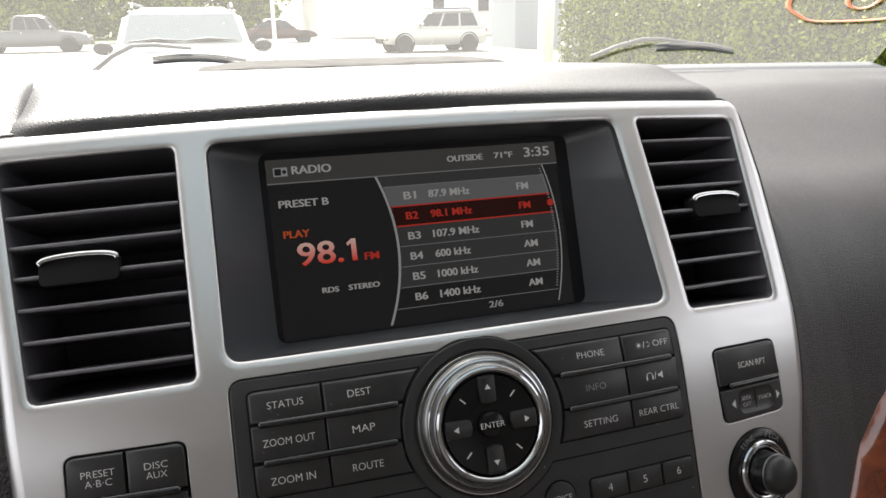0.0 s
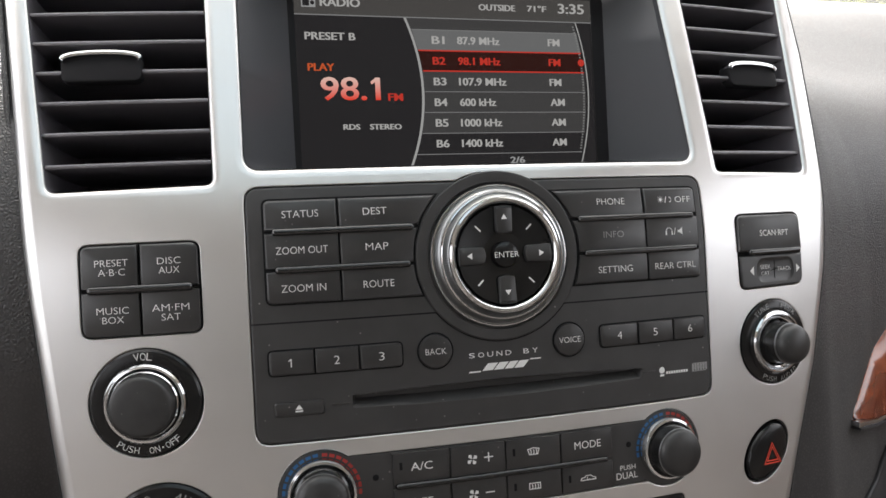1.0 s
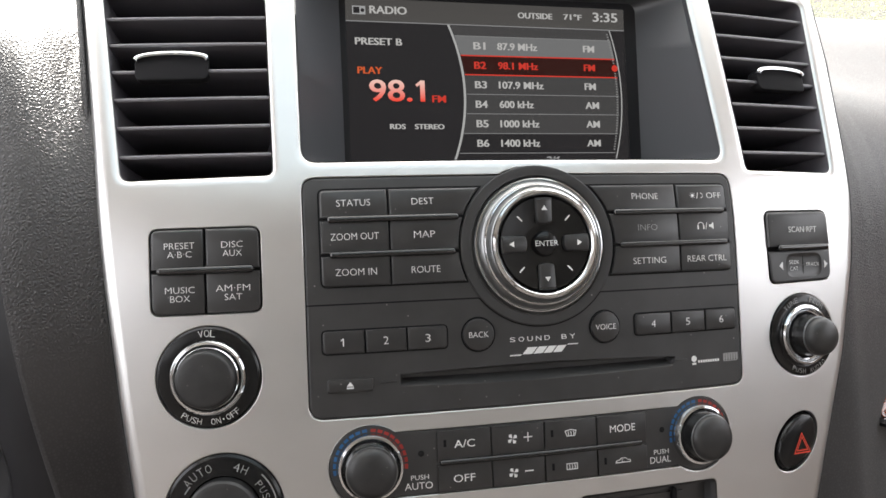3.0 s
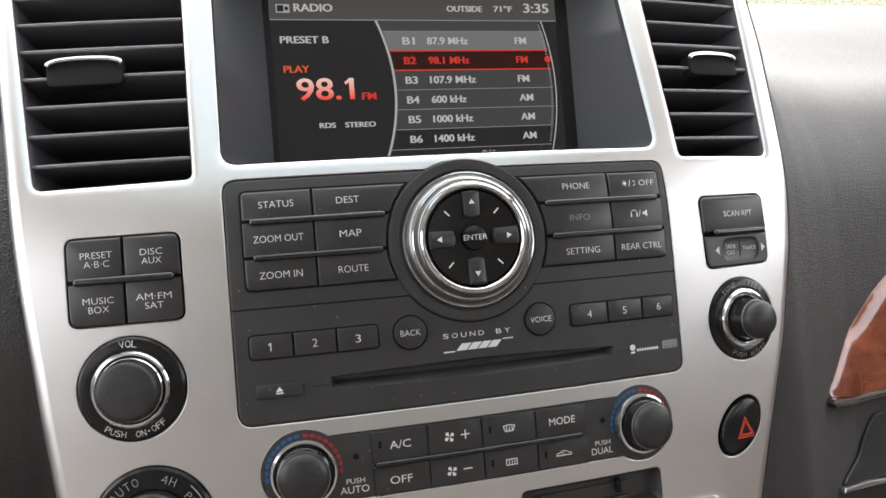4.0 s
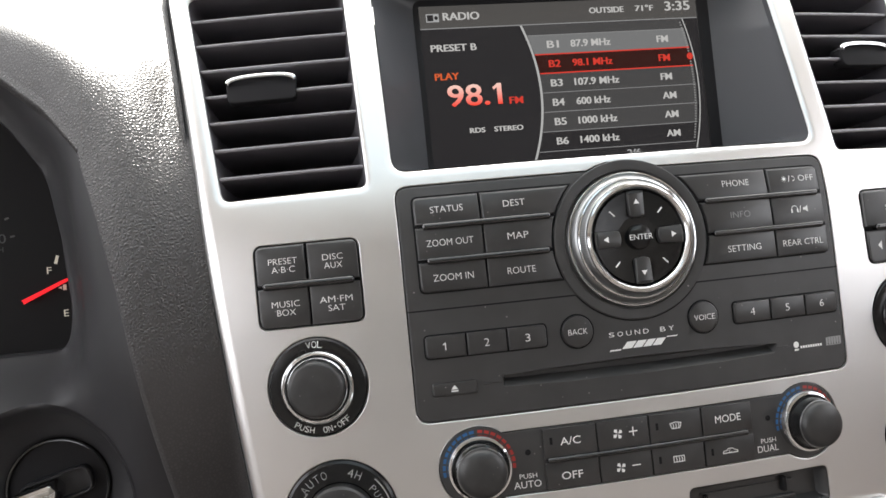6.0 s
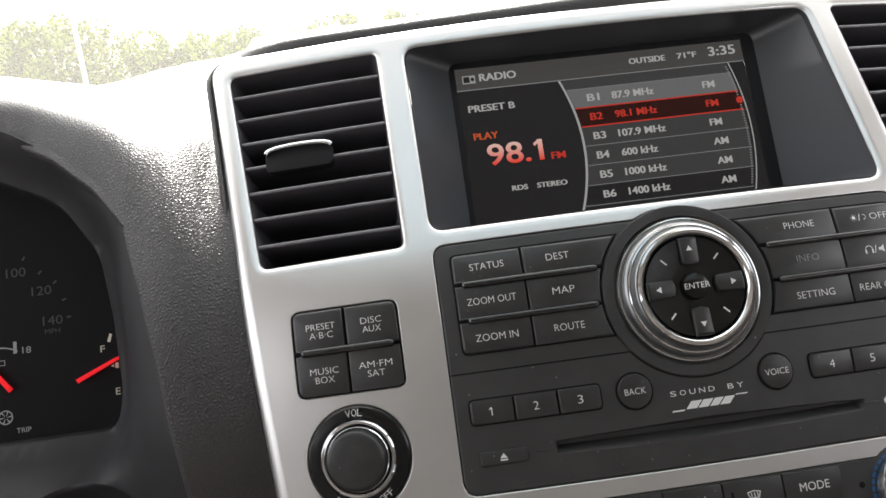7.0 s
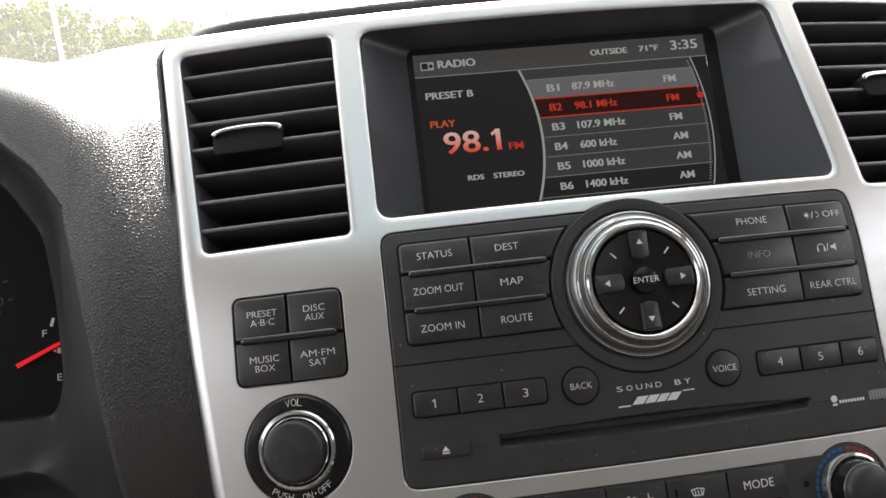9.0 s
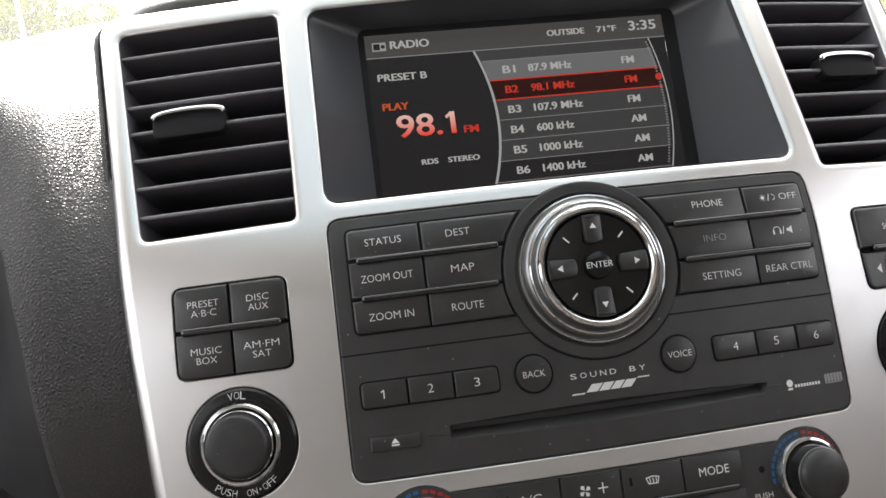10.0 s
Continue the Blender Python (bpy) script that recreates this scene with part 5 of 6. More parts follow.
def on_skin(u, v, h=0.0):
    return Vector((u * MM, skin_y(u * MM, v * MM) - h * MM, v * MM))


# defroster strip by the windscreen's foot
def on_top(x, y, h=0.0):
    """A point over the dash top at world x, y."""
    z = 0.12
    while skin_y(x, z) * COS + z * SIN < y:
        z += 0.0015
    return STACK @ skin_point(x, z) + Vector((0, 0, h))


STRIP = material("dusty_grey_defroster_plastic", (0.15, 0.147, 0.14), 0.95, spec=0.0)
vary(STRIP, 40.0, (0.13, 0.127, 0.122), (0.17, 0.167, 0.16))
bm = bmesh.new()
rows = []
for i in range(25):
    x = -0.113 + 0.375 * i / 24
    end = min(1.0, 6 * min(i, 24 - i) / 24 + 0.25)
    rows.append([bm.verts.new(on_top(x, y, h * end)) for y, h in ((0.44, -0.001), (0.443, 0.0015), (0.47, 0.003), (0.52, 0.005), (0.58, 0.0065), (0.64, 0.007))])
for a, b in zip(rows, rows[1:]):
    for i in range(5):
        bm.faces.new((a[i], b[i], b[i + 1], a[i + 1]))
part("defroster_strip", bm, STRIP, dash, "smooth raised grey strip below the windscreen", WORLD)

# wood, chrome strip and glove box on the passenger side
WOOD_FOOT = [(226, -106.2), (256, -111.4), (281, -113.2), (306, -114.2), (360, -113.6), (420, -112.2), (640, -106)]
WOOD_OUT = rounded(WOOD_FOOT + [(640, 0), (440, -8), (360, -25), (319, -42.5), (301, -51.5), (282, -64), (261, -78.5), (247, -90), (237, -98.5)], [2, 30, 30, 30, 30, 30, 5, 5, 0, 60, 40, 40, 40, 40, 40, 20], 5, 10)
WOOD_BACK = [Vector(p) for p in ((640, 0), (440, -8), (360, -25), (319, -42.5), (301, -51.5), (282, -64), (261, -78.5), (247, -90), (237, -98.5), (226, -106.2))]


def on_wood(u, v, h=0.0):
    """The lacquered wood swells out from its rear edge."""
    p, near = Vector((u, v)), 1e9
    for a, b in zip(WOOD_BACK, WOOD_BACK[1:]):
        k = max(0.0, min(1.0, (p - a).dot(b - a) / (b - a).length_squared))
        near = min(near, (p - a.lerp(b, k)).length)
    return on_skin(u, v, 0.4 + 6.0 * (1 - math.exp(-near / 6.5)) + h)


bm = bmesh.new()
loops(bm, WOOD_OUT, [(0.6, -8), (0.6, -1.2), (0.4, -0.5), (0, 0)], on_wood)
wood = part("wood_trim", bm, WOOD, dash, "glossy reddish burl wood trim", angle=60)
part("wood_face", sheet(WOOD_OUT, [], 0.0, on_wood, 5.0), WOOD, wood, angle=60)


def under_wood(name, top, tall, out, mat, label=""):
    """A strip that follows the wood's lower edge."""
    edge = [(u - 1.4, v - top) for u, v in WOOD_FOOT]
    ring = rounded([(u - 0.8, v - tall) for u, v in edge] + edge[::-1], 0, 1, 10)
    part(name, slab(ring, -4, out, 0.7, on_skin), mat, dash, label)


under_wood("chrome_strip", 0.5, 3.0, 6.4, CHROME, "thin chrome strip under the wood")
under_wood("ledge", 3.8, 1.2, 7.0, TRIM)
GLOVE = rounded([(232, -160.5), (258, -165.8), (296, -172), (360, -173), (600, -168), (620, -124), (330, -131), (287, -129.5), (279, -134.5), (262, -151)], [2, 30, 30, 30, 6, 6, 20, 8, 8, 20], 5, 10)
glove = thing("glove_box", "charcoal glove box door with a pale lower edge", "glove box", (0.4, 0.1, -0.19))
bm = bmesh.new()
loops(bm, GLOVE, [(0, -4), (0, 1.6), (-0.8, 2.6), (-2.0, 2.8)], on_skin)
part("door", bm, TRIM, glove)
part("door_face", sheet(offset(GLOVE, -2), [], 2.8, on_skin, 16), TRIM, glove)
part("lower_lip", slab(rounded([(229, -163.2), (258, -169), (296, -175.2), (360, -176.2), (600, -171.2), (600, -168.6), (360, -173.4), (296, -172.4), (258, -166.2), (231, -160.8)], 0.6, 3, 10), 0, 5, 1.0, on_skin), SILVER, glove, "pale silver lower edge")

# ---- instrument cluster ----
cluster = thing("instrument_cluster", "dark instrument cluster with red needles behind a grey bezel", "instrument cluster", (-0.42, 0.1, -0.06))
WINDOW = rounded([(-600, -29), (-272, -29.5), (-267.5, -10), (-270, 30), (-275, 64), (-295, 95), (-345, 120), (-600, 128)], [10, 22, 60, 60, 40, 40, 40, 10], 6, 8)


def bezel_y(u, v):
    """Depth of the grey bezel: near the skin at its edge, falling to the gauge window."""
    best = 1e9
    for i in range(len(WINDOW)):
        (ax, ay), (bx, by) = WINDOW[i], WINDOW[(i + 1) % len(WINDOW)]
        l2 = (bx - ax) ** 2 + (by - ay) ** 2 or 1
        t = max(0, min(1, ((u - ax) * (bx - ax) + (v - ay) * (by - ay)) / l2))
        best = min(best, math.hypot(u - ax - t * (bx - ax), v - ay - t * (by - ay)))
    t = min(1, best / 26)
    t = t * t * (3 - 2 * t)
    near = float(np.interp(u, [-300, -262, -240, -222, -205], [0.054, 0.050, 0.036, 0.0195, 0.019])) + 0.6 * float(lean_back(v * MM))
    return 0.092 + (near - 0.092) * t + 0.4 * 0.018 * float(np.logaddexp(0.0, (-0.05 - v * MM) / 0.018))


def on_bezel(u, v, h=0.0):
    return Vector((u * MM, bezel_y(u, v) - h * MM, v * MM))


BEZEL_OUT = rounded([(-620, -260), (-180, -260), (-207, -98), (-216, -33), (-221, 15), (-229, 45), (-240, 66), (-257, 89), (-284, 112), (-312, 130), (-350, 143), (-420, 151), (-620, 151)], [0, 2, 60, 60, 60, 30, 20, 20, 30, 30, 30, 30, 0], 4, 9)
IGN = (-277.0, -94.0)
IGN_HOLE = circle2(*IGN, 44.5, 56)
part("bezel", sheet(BEZEL_OUT, [WINDOW, IGN_HOLE], 0.0, on_bezel, 9.0), TRIM, cluster, "smooth charcoal plastic bezel", angle=70)
bm = bmesh.new()
loops(bm, WINDOW, [(0, 0), (-0.8, -1.0), (-1.2, -3)], on_bezel)
r_out = offset(WINDOW, -1.2)
a = [bm.verts.new(on_bezel(u, v, -3)) for u, v in r_out]
b = [bm.verts.new((u * MM, 0.1085, v * MM)) for u, v in offset(WINDOW, -2)]
for i in range(len(a)):
    bm.faces.new((a[i], a[(i + 1) % len(a)], b[(i + 1) % len(a)], b[i]))
part("window_edge", bm, TRIM, cluster, angle=60)


def at_gauge(u, v, h=0.0):
    return Vector(((-120.3 + (u + 120.3) * 0.975) * MM, 0.108 - h * MM, (-16.2 + (v + 16.2) * 0.975) * MM))


def gauge_seat(u, v, h=0.0):
    return Matrix.Translation(at_gauge(u, v, h)) @ Matrix.Rotation(radians(90), 4, 'X')


gface = part("gauge_face", sheet(offset(WINDOW, 12), [], 0.0, at_gauge, 60), GAUGE_FACE, cluster)
for t, w, h, u, v, mat in (("F", 2.4, 3.6, -287.5, 15.6, GAUGE_WHITE), ("E", 2.4, 3.6, -280.5, -8.6, GAUGE_WHITE), ("18", 4.6, 3.6, -328.4, 20.6, LEGEND_DIM), ("TRIP", 7.6, 2.6, -331.6, -22.6, LEGEND_DIM), ("100", 10.5, 5, -332.5, 64.5, GAUGE_DIM), ("120", 10.5, 5, -319, 52.6, GAUGE_DIM), ("140", 10.5, 5, -313.6, 35.2, GAUGE_DIM), ("MPH", 8, 2.6, -314, 29.2, GAUGE_DIM)):
    part("legend", word(t, w, h, gauge_seat(u, v, 0.3), 0.0), mat, gface)
for shape, u, v in (([(-1.2, -2.2), (0.4, -2.6), (1.6, 1.6), (0.2, 2.2)], -283.6, 21.5), ([(-3, 0.6), (1.6, -0.6), (1.8, 0.3), (-2.8, 1.4)], -275.6, 18.6), ([(-2, 1), (1.4, -1.2), (2, -0.2), (-1.4, 1.8)], -274.6, -8.6)):
    part("gauge_tick", flat([shape], gauge_seat(u, v, 0.3)), GAUGE_WHITE, gface)
part("fuel_symbol", flat([[(-1.0, -1.5), (0.8, -1.5), (0.8, 1.5), (-1.0, 1.5)], [(-3.4, 0), (-1.6, 0.8), (-1.6, -0.8)]], gauge_seat(-280.2, 5.6, 0.3)), GAUGE_WHITE, gface)
part("gauge_arc", flat([ring_flat(24, 24.7, 62, 108, 10)], gauge_seat(-345, -1.5, 0.3)), LEGEND_DIM, gface)
part("gauge_tick", flat([[(-0.9, -3.2), (0.9, -3.2), (0.9, 3.2), (-0.9, 3.2)]], gauge_seat(-334.6, 22.6, 0.3)), LEGEND_DIM, gface)
part("battery_symbol", flat([[(-3.2, -1.4), (3.2, -1.4), (3.2, -1.0), (-3.2, -1.0)], [(-3.2, 1.2), (3.2, 1.2), (3.2, 1.6), (-3.2, 1.6)], [(-3.2, -1.4), (-2.8, -1.4), (-2.8, 1.6), (-3.2, 1.6)], [(2.8, -1.4), (3.2, -1.4), (3.2, 1.6), (2.8, 1.6)]], gauge_seat(-343.5, 14.8, 0.3)), LEGEND_DIM, gface)
part("wheel_symbol", flat([ring_flat(3.2, 3.8, 0, 359, 24)] + [ring_flat(0.6, 3.3, a, a + 14, 2) for a in range(0, 360, 60)], gauge_seat(-341, -14.8, 0.3)), LEGEND_DIM, gface)
for u, v, t in ((-328, 72, 60), (-311.5, 56.5, 35), (-304.8, 36, 8), (-319.5, 63, 48), (-307, 46, 20)):
    part("gauge_tick", flat([[(-1.2, -0.5), (1.2, -0.5), (1.2, 0.5), (-1.2, 0.5)]], gauge_seat(u, v, 0.3) @ Matrix.Rotation(radians(t), 4, 'Z')), GAUGE_DIM, gface)


def needle(a, b, w0, w1):
    d = Vector(b) - Vector(a)
    n = Vector((-d.y, d.x)).normalized()
    bm = bmesh.new()
    pts = [Vector(a) + n * w0, Vector(a) - n * w0, Vector(b) - n * w1, Vector(b) + n * w1]
    lo = [bm.verts.new(at_gauge(p.x, p.y, 2.0)) for p in pts]
    hi = [bm.verts.new(at_gauge(p.x * 0.9 + q.x * 0.1, p.y * 0.9 + q.y * 0.1, 3.4)) for p, q in zip(pts, pts[1:] + pts[:1])]
    bm.faces.new(lo)
    bm.faces.new(hi)
    for i in range(4):
        bm.faces.new((lo[i], lo[(i + 1) % 4], hi[(i + 1) % 4], hi[i]))
    return bm


part("fuel_needle", needle((-301.5, -0.6), (-277.5, 9.8), 1.25, 0.8), NEEDLE, cluster, "red needle near full")
part("volt_needle", needle((-336.5, -0.8), (-349, 15.5), 1.3, 1.0), NEEDLE, cluster, "red needle")

# ---- ignition ----
ign = thing("ignition_switch", "dark ignition lock with a silver key in it", "ignition switch", (-0.283, 0.06, -0.13))
mi = Matrix.Translation((IGN[0] * MM, 0.080, IGN[1] * MM)) @ Matrix.Rotation(radians(90), 4, 'X')


def in_lock(u, v, h, turn=radians(14)):
    """A point in the lock's own plane, h out towards the cabin."""
    c, s = math.cos(turn), math.sin(turn)
    return mi @ Vector(((u * c - v * s) * MM, (u * s + v * c) * MM, h * MM))


bm = bmesh.new()
bowl = []
for r, h in ((44.6, 0.3), (43.6, -0.6), (41.5, -3.0)):
    bowl.append([bm.verts.new(on_bezel(u, v, h)) for u, v in circle2(*IGN, r, 56)])
for r, y in ((37.5, 0.070), (35.0, 0.071), (29.5, 0.076), (26.0, 0.0785), (24.6, 0.0800)):
    bowl.append([bm.verts.new((u * MM, y, v * MM)) for u, v in circle2(*IGN, r, 56)])
for a, b in zip(bowl, bowl[1:]):
    for k in range(56):
        bm.faces.new((a[k], a[(k + 1) % 56], b[(k + 1) % 56], b[k]))
part("bowl", bm, TRIM, ign, "dark dished surround", angle=50)
part("ring", lathe([(24.8, -1), (24.4, 1.6), (23.7, 2.1), (23.0, 1.7), (22.6, -1)], 56, mi, cap=False), RIBBED, ign, "polished black ring")
part("barrel", lathe([(22.8, -3), (22.6, -0.4), (14, -0.2), (0.6, -0.2)], 56, mi), TAB, ign)
bm = bmesh.new()
loops(bm, rounded([(-17, -7), (17, -7), (17, 7), (-17, 7)], 5.5, 5), [(0, -1), (0, 3.4), (-0.6, 4.2), (-1.2, 4.0), (-1.6, 2.0), (-1.8, 0.4)], in_lock, cap=True)
part("rotor", bm, TRIM, ign, "black key rotor")
bm = bmesh.new()
loops(bm, rounded([(-19, -4.6), (1.5, -4.6), (3.5, 0), (1.5, 4.6), (-19, 4.6)], 2.2, 4), [(0, 0), (0, 10), (-0.9, 12), (-2.2, 12.8)], in_lock, cap=True)
part("key", bm, CHROME, ign, "silver key shoulder")
bm = bmesh.new()
loops(bm, rounded([(-17, -17), (-7, -17), (-6, -4.2), (-18, -4.2)], 2, 4), [(0, 8), (0, 12), (-0.7, 13)], in_lock, cap=True)
part("key_tag", bm, SILVER_EDGE, ign)

# ---- windscreen, cowl, wipers ----
GLASS = bpy.data.materials.new("windscreen_glass")
GLASS.use_nodes = True
gn = GLASS.node_tree
gn.nodes.remove(gn.nodes["Principled BSDF"])
_t, _g, _f, _mx = gn.nodes.new("ShaderNodeBsdfTransparent"), gn.nodes.new("ShaderNodeBsdfGlossy"), gn.nodes.new("ShaderNodeFresnel"), gn.nodes.new("ShaderNodeMixShader")
_t.inputs[0].default_value = (0.93, 0.96, 0.94, 1)
_g.inputs["Roughness"].default_value = 0.02
_f.inputs[0].default_value = 1.2
gn.links.new(_f.outputs[0], _mx.inputs[0])
_dust, _veil = gn.nodes.new("ShaderNodeBsdfTranslucent"), gn.nodes.new("ShaderNodeMixShader")
_dust.inputs[0].default_value = (0.9, 0.88, 0.84, 1)
_veil.inputs[0].default_value = 0.066
gn.links.new(_t.outputs[0], _veil.inputs[1])
gn.links.new(_dust.outputs[0], _veil.inputs[2])
gn.links.new(_veil.outputs[0], _mx.inputs[1])
gn.links.new(_g.outputs[0], _mx.inputs[2])
gn.links.new(_mx.outputs[0], gn.nodes["Material Output"].inputs[0])


def on_glass(x, t, d=0.0):
    """A point on the windscreen: x across, t from foot (0) to top (1), d outwards."""
    foot, top = Vector((x, base_line(x) + 0.03, 1.225)), Vector((x * 0.86, 0.02 - 0.10 * x * x, 1.76))
    p = foot.lerp(top, t)
    n = Vector((0, 0.62, 0.78))
    return p + n * (d + 0.02 * math.sin(math.pi * t))


def pane(d):
    bm = bmesh.new()
    cols = [[bm.verts.new(on_glass(-0.80 + 1.6 * i / 24, j / 10, d)) for j in range(11)] for i in range(25)]
    for a, b in zip(cols, cols[1:]):
        for j in range(10):
            bm.faces.new((a[j], b[j], b[j + 1], a[j + 1]))
    return bm


screen_glass = loose("windscreen", pane(0.0), GLASS, "rain-spotted laminated windscreen glass", "windscreen", kind="structure", space=WORLD, turn=False)
screen_glass.visible_shadow = False
SPOT = material("dried_rain_spot", (0.8, 0.8, 0.78), 0.3)
random.seed(5)
bm = bmesh.new()
for i in range(420):
    x, t = random.uniform(-0.75, 0.75), random.uniform(0.01, 0.62)
    r = random.choice((0.0005, 0.0006, 0.0008, 0.0011))
    c = on_glass(x, t, 0.001)
    e1, e2 = Vector((1, 0, 0)), (on_glass(x, t + 0.01) - on_glass(x, t)).normalized()
    vs = [bm.verts.new(c + e1 * r * math.cos(k * 1.257) * random.uniform(0.7, 1.2) + e2 * r * math.sin(k * 1.257) * random.uniform(0.7, 1.3)) for k in range(5)]
    bm.faces.new(vs)
loose("rain_spots", bm, SPOT, "tiny pale dried rain spots on the windscreen", "rain spots", kind="stuff", space=WORLD)
bm = bmesh.new()
rows = []
for i in range(25):
    x = -0.82 + 1.64 * i / 24
    y = base_line(x)
    rows.append([bm.verts.new((x, y + dy, z)) for dy, z in ((-0.03, 1.205), (0.03, 1.222), (0.06, 1.228), (0.10, 1.215), (0.30, 1.19), (0.34, 1.10))])
for a, b in zip(rows, rows[1:]):
    for i in range(5):
        bm.faces.new((a[i], b[i], b[i + 1], a[i + 1]))
# cowl coloured lighter so that it bounces light under the wiper blades
loose("cowl", bm, WIPER, "cowl panel in wiper grey outside the windscreen's foot", "cowl", kind="structure", space=WORLD)


def tube(bm, pts, r, flatten=1.0, n=8):
    rings = []
    for i, p in enumerate(pts):
        d = (Vector(pts[min(i + 1, len(pts) - 1)]) - Vector(pts[max(i - 1, 0)])).normalized()
        s = d.cross(Vector((0, 0, 1)) if abs(d.z) < 0.99 else Vector((0, 1, 0))).normalized()
        u = s.cross(d)
        rr = r[i] if isinstance(r, list) else r
        rings.append([bm.verts.new(Vector(p) + s * rr * math.cos(2 * math.pi * k / n) + u * rr * flatten * math.sin(2 * math.pi * k / n)) for k in range(n)])
    for a, b in zip(rings, rings[1:]):
        for k in range(n):
            bm.faces.new((a[k], a[(k + 1) % n], b[(k + 1) % n], b[k]))
    bm.faces.new(rings[0])
    bm.faces.new(rings[-1])
    return bm


def wiper(x0, elbow, x1, rise, label):
    w = thing("windscreen_wiper", label, "wiper", (x0, 0.78, 1.235), "windscreen wipers", local=False)
    arm = [on_glass(x0, 0.02, 0.008), on_glass(x0 + (elbow - x0) * 0.5, 0.5 * rise + 0.015, 0.01), on_glass(elbow, rise, 0.012), on_glass(elbow + (x1 - elbow) * 0.2, rise, 0.012), on_glass(elbow + (x1 - elbow) * 0.5, rise - 0.008, 0.012)]
    part("arm", tube(bmesh.new(), arm, [0.004, 0.004, 0.004, 0.004, 0.003], 0.6), WIPER, w, space=WORLD)
    blade = [on_glass(elbow + (x1 - elbow) * (0.15 + 0.85 * t), 0.043 + 0.007 * math.sin(math.pi * t) - 0.010 * t, 0.008) for t in [i / 10 for i in range(11)]]
    part("blade", tube(bmesh.new(), blade, [0.003, 0.0045, 0.005, 0.005, 0.005, 0.005, 0.005, 0.0045, 0.004, 0.003, 0.002], 0.8), WIPER, w, space=WORLD)
    part("rubber", tube(bmesh.new(), [p - Vector((0, 0.003, 0.005)) for p in blade], 0.002), WIPER, w, space=WORLD)
    return w


wiper(-0.235, -0.187, -0.06, 0.064, "grey wiper resting at the windscreen's foot on the driver side")
wiper(0.405, 0.468, 0.60, 0.054, "grey wiper resting at the windscreen's foot on the passenger side")
# marker strokes on the outer glass
strokes = [[(0.004, 0.2), (-0.003, 0.165), (0.001, 0.135), (0.022, 0.115), (0.047, 0.101), (0.087, 0.099), (0.133, 0.102), (0.16, 0.11)], [(0.074, 0.19), (0.072, 0.155), (0.078, 0.135), (0.096, 0.126), (0.111, 0.134), (0.118, 0.16)]]
bm = bmesh.new()
for s in strokes:
    pts = []
    for i in range(len(s) - 1):
        q = [Vector(s[max(0, min(len(s) - 1, i + j))]) for j in (-1, 0, 1, 2)]
        for k in range(6):
            t = k / 6
            c = 0.5 * (2 * q[1] + (q[2] - q[0]) * t + (2 * q[0] - 5 * q[1] + 4 * q[2] - q[3]) * t * t + (3 * q[1] - q[0] - 3 * q[2] + q[3]) * t ** 3)
            pts.append(on_glass(0.63 + c.x, c.y, 0.004))
    tube(bm, pts, 0.0036, 0.4, 6)
loose("glass_marker_stroke", bm, MARK, "orange-red painted marker strokes on the windscreen", "paint mark", space=WORLD)
bm = bmesh.new()
pts = [on_glass(-0.537 + 0.013 * math.cos(a), 0.174 + 0.022 * math.sin(a), 0.004) for a in [k * 0.5 for k in range(11)]]
loose("glass_marker_stroke", tube(bm, pts, 0.003, 0.4, 6), MARK, "orange-red painted marker stroke on the windscreen", "paint mark", space=WORLD)

# ---- the unseen cabin that closes the place and shapes its light ----
SEATING = material("dark_taupe_upholstery", (0.034, 0.029, 0.027), 0.75)
# the roof opening is added, sized for the reflections on the console
bm = bmesh.new()
for a, b in (((-0.86, -2.9, 1.76), (0.86, -0.42, 1.82)), ((-0.86, -0.05, 1.76), (0.86, 0.06, 1.82)), ((-0.86, -0.42, 1.76), (-0.45, -0.05, 1.82)), ((0.42, -0.42, 1.76), (0.86, -0.05, 1.82))):
    block(bm, a, b)
loose("ceiling", bm, HEADLINER, "pale grey cloth headliner round an added roof opening", "ceiling", kind="structure", space=WORLD)
# unseen roof pane, added; its tint cools the sky light on the silver
ROOF_GLASS = bpy.data.materials.new("added_tinted_roof_glass")
ROOF_GLASS.use_nodes = True
rn = ROOF_GLASS.node_tree
rn.nodes.remove(rn.nodes["Principled BSDF"])
_rt = rn.nodes.new("ShaderNodeBsdfTransparent")
_rt.inputs[0].default_value = (0.62, 0.675, 0.69, 1)
rn.links.new(_rt.outputs[0], rn.nodes["Material Output"].inputs[0])
loose("sunroof", block(bmesh.new(), (-0.45, -0.42, 1.785), (0.42, -0.05, 1.79)), ROOF_GLASS, "unseen blue-green roof pane added to light the console", "sunroof", kind="structure", space=WORLD)
loose("floor", block(bmesh.new(), (-0.95, -2.9, 0.42), (0.95, 0.9, 0.48)), CARPET, "grey carpeted cabin floor", "floor", kind="structure", space=WORLD)
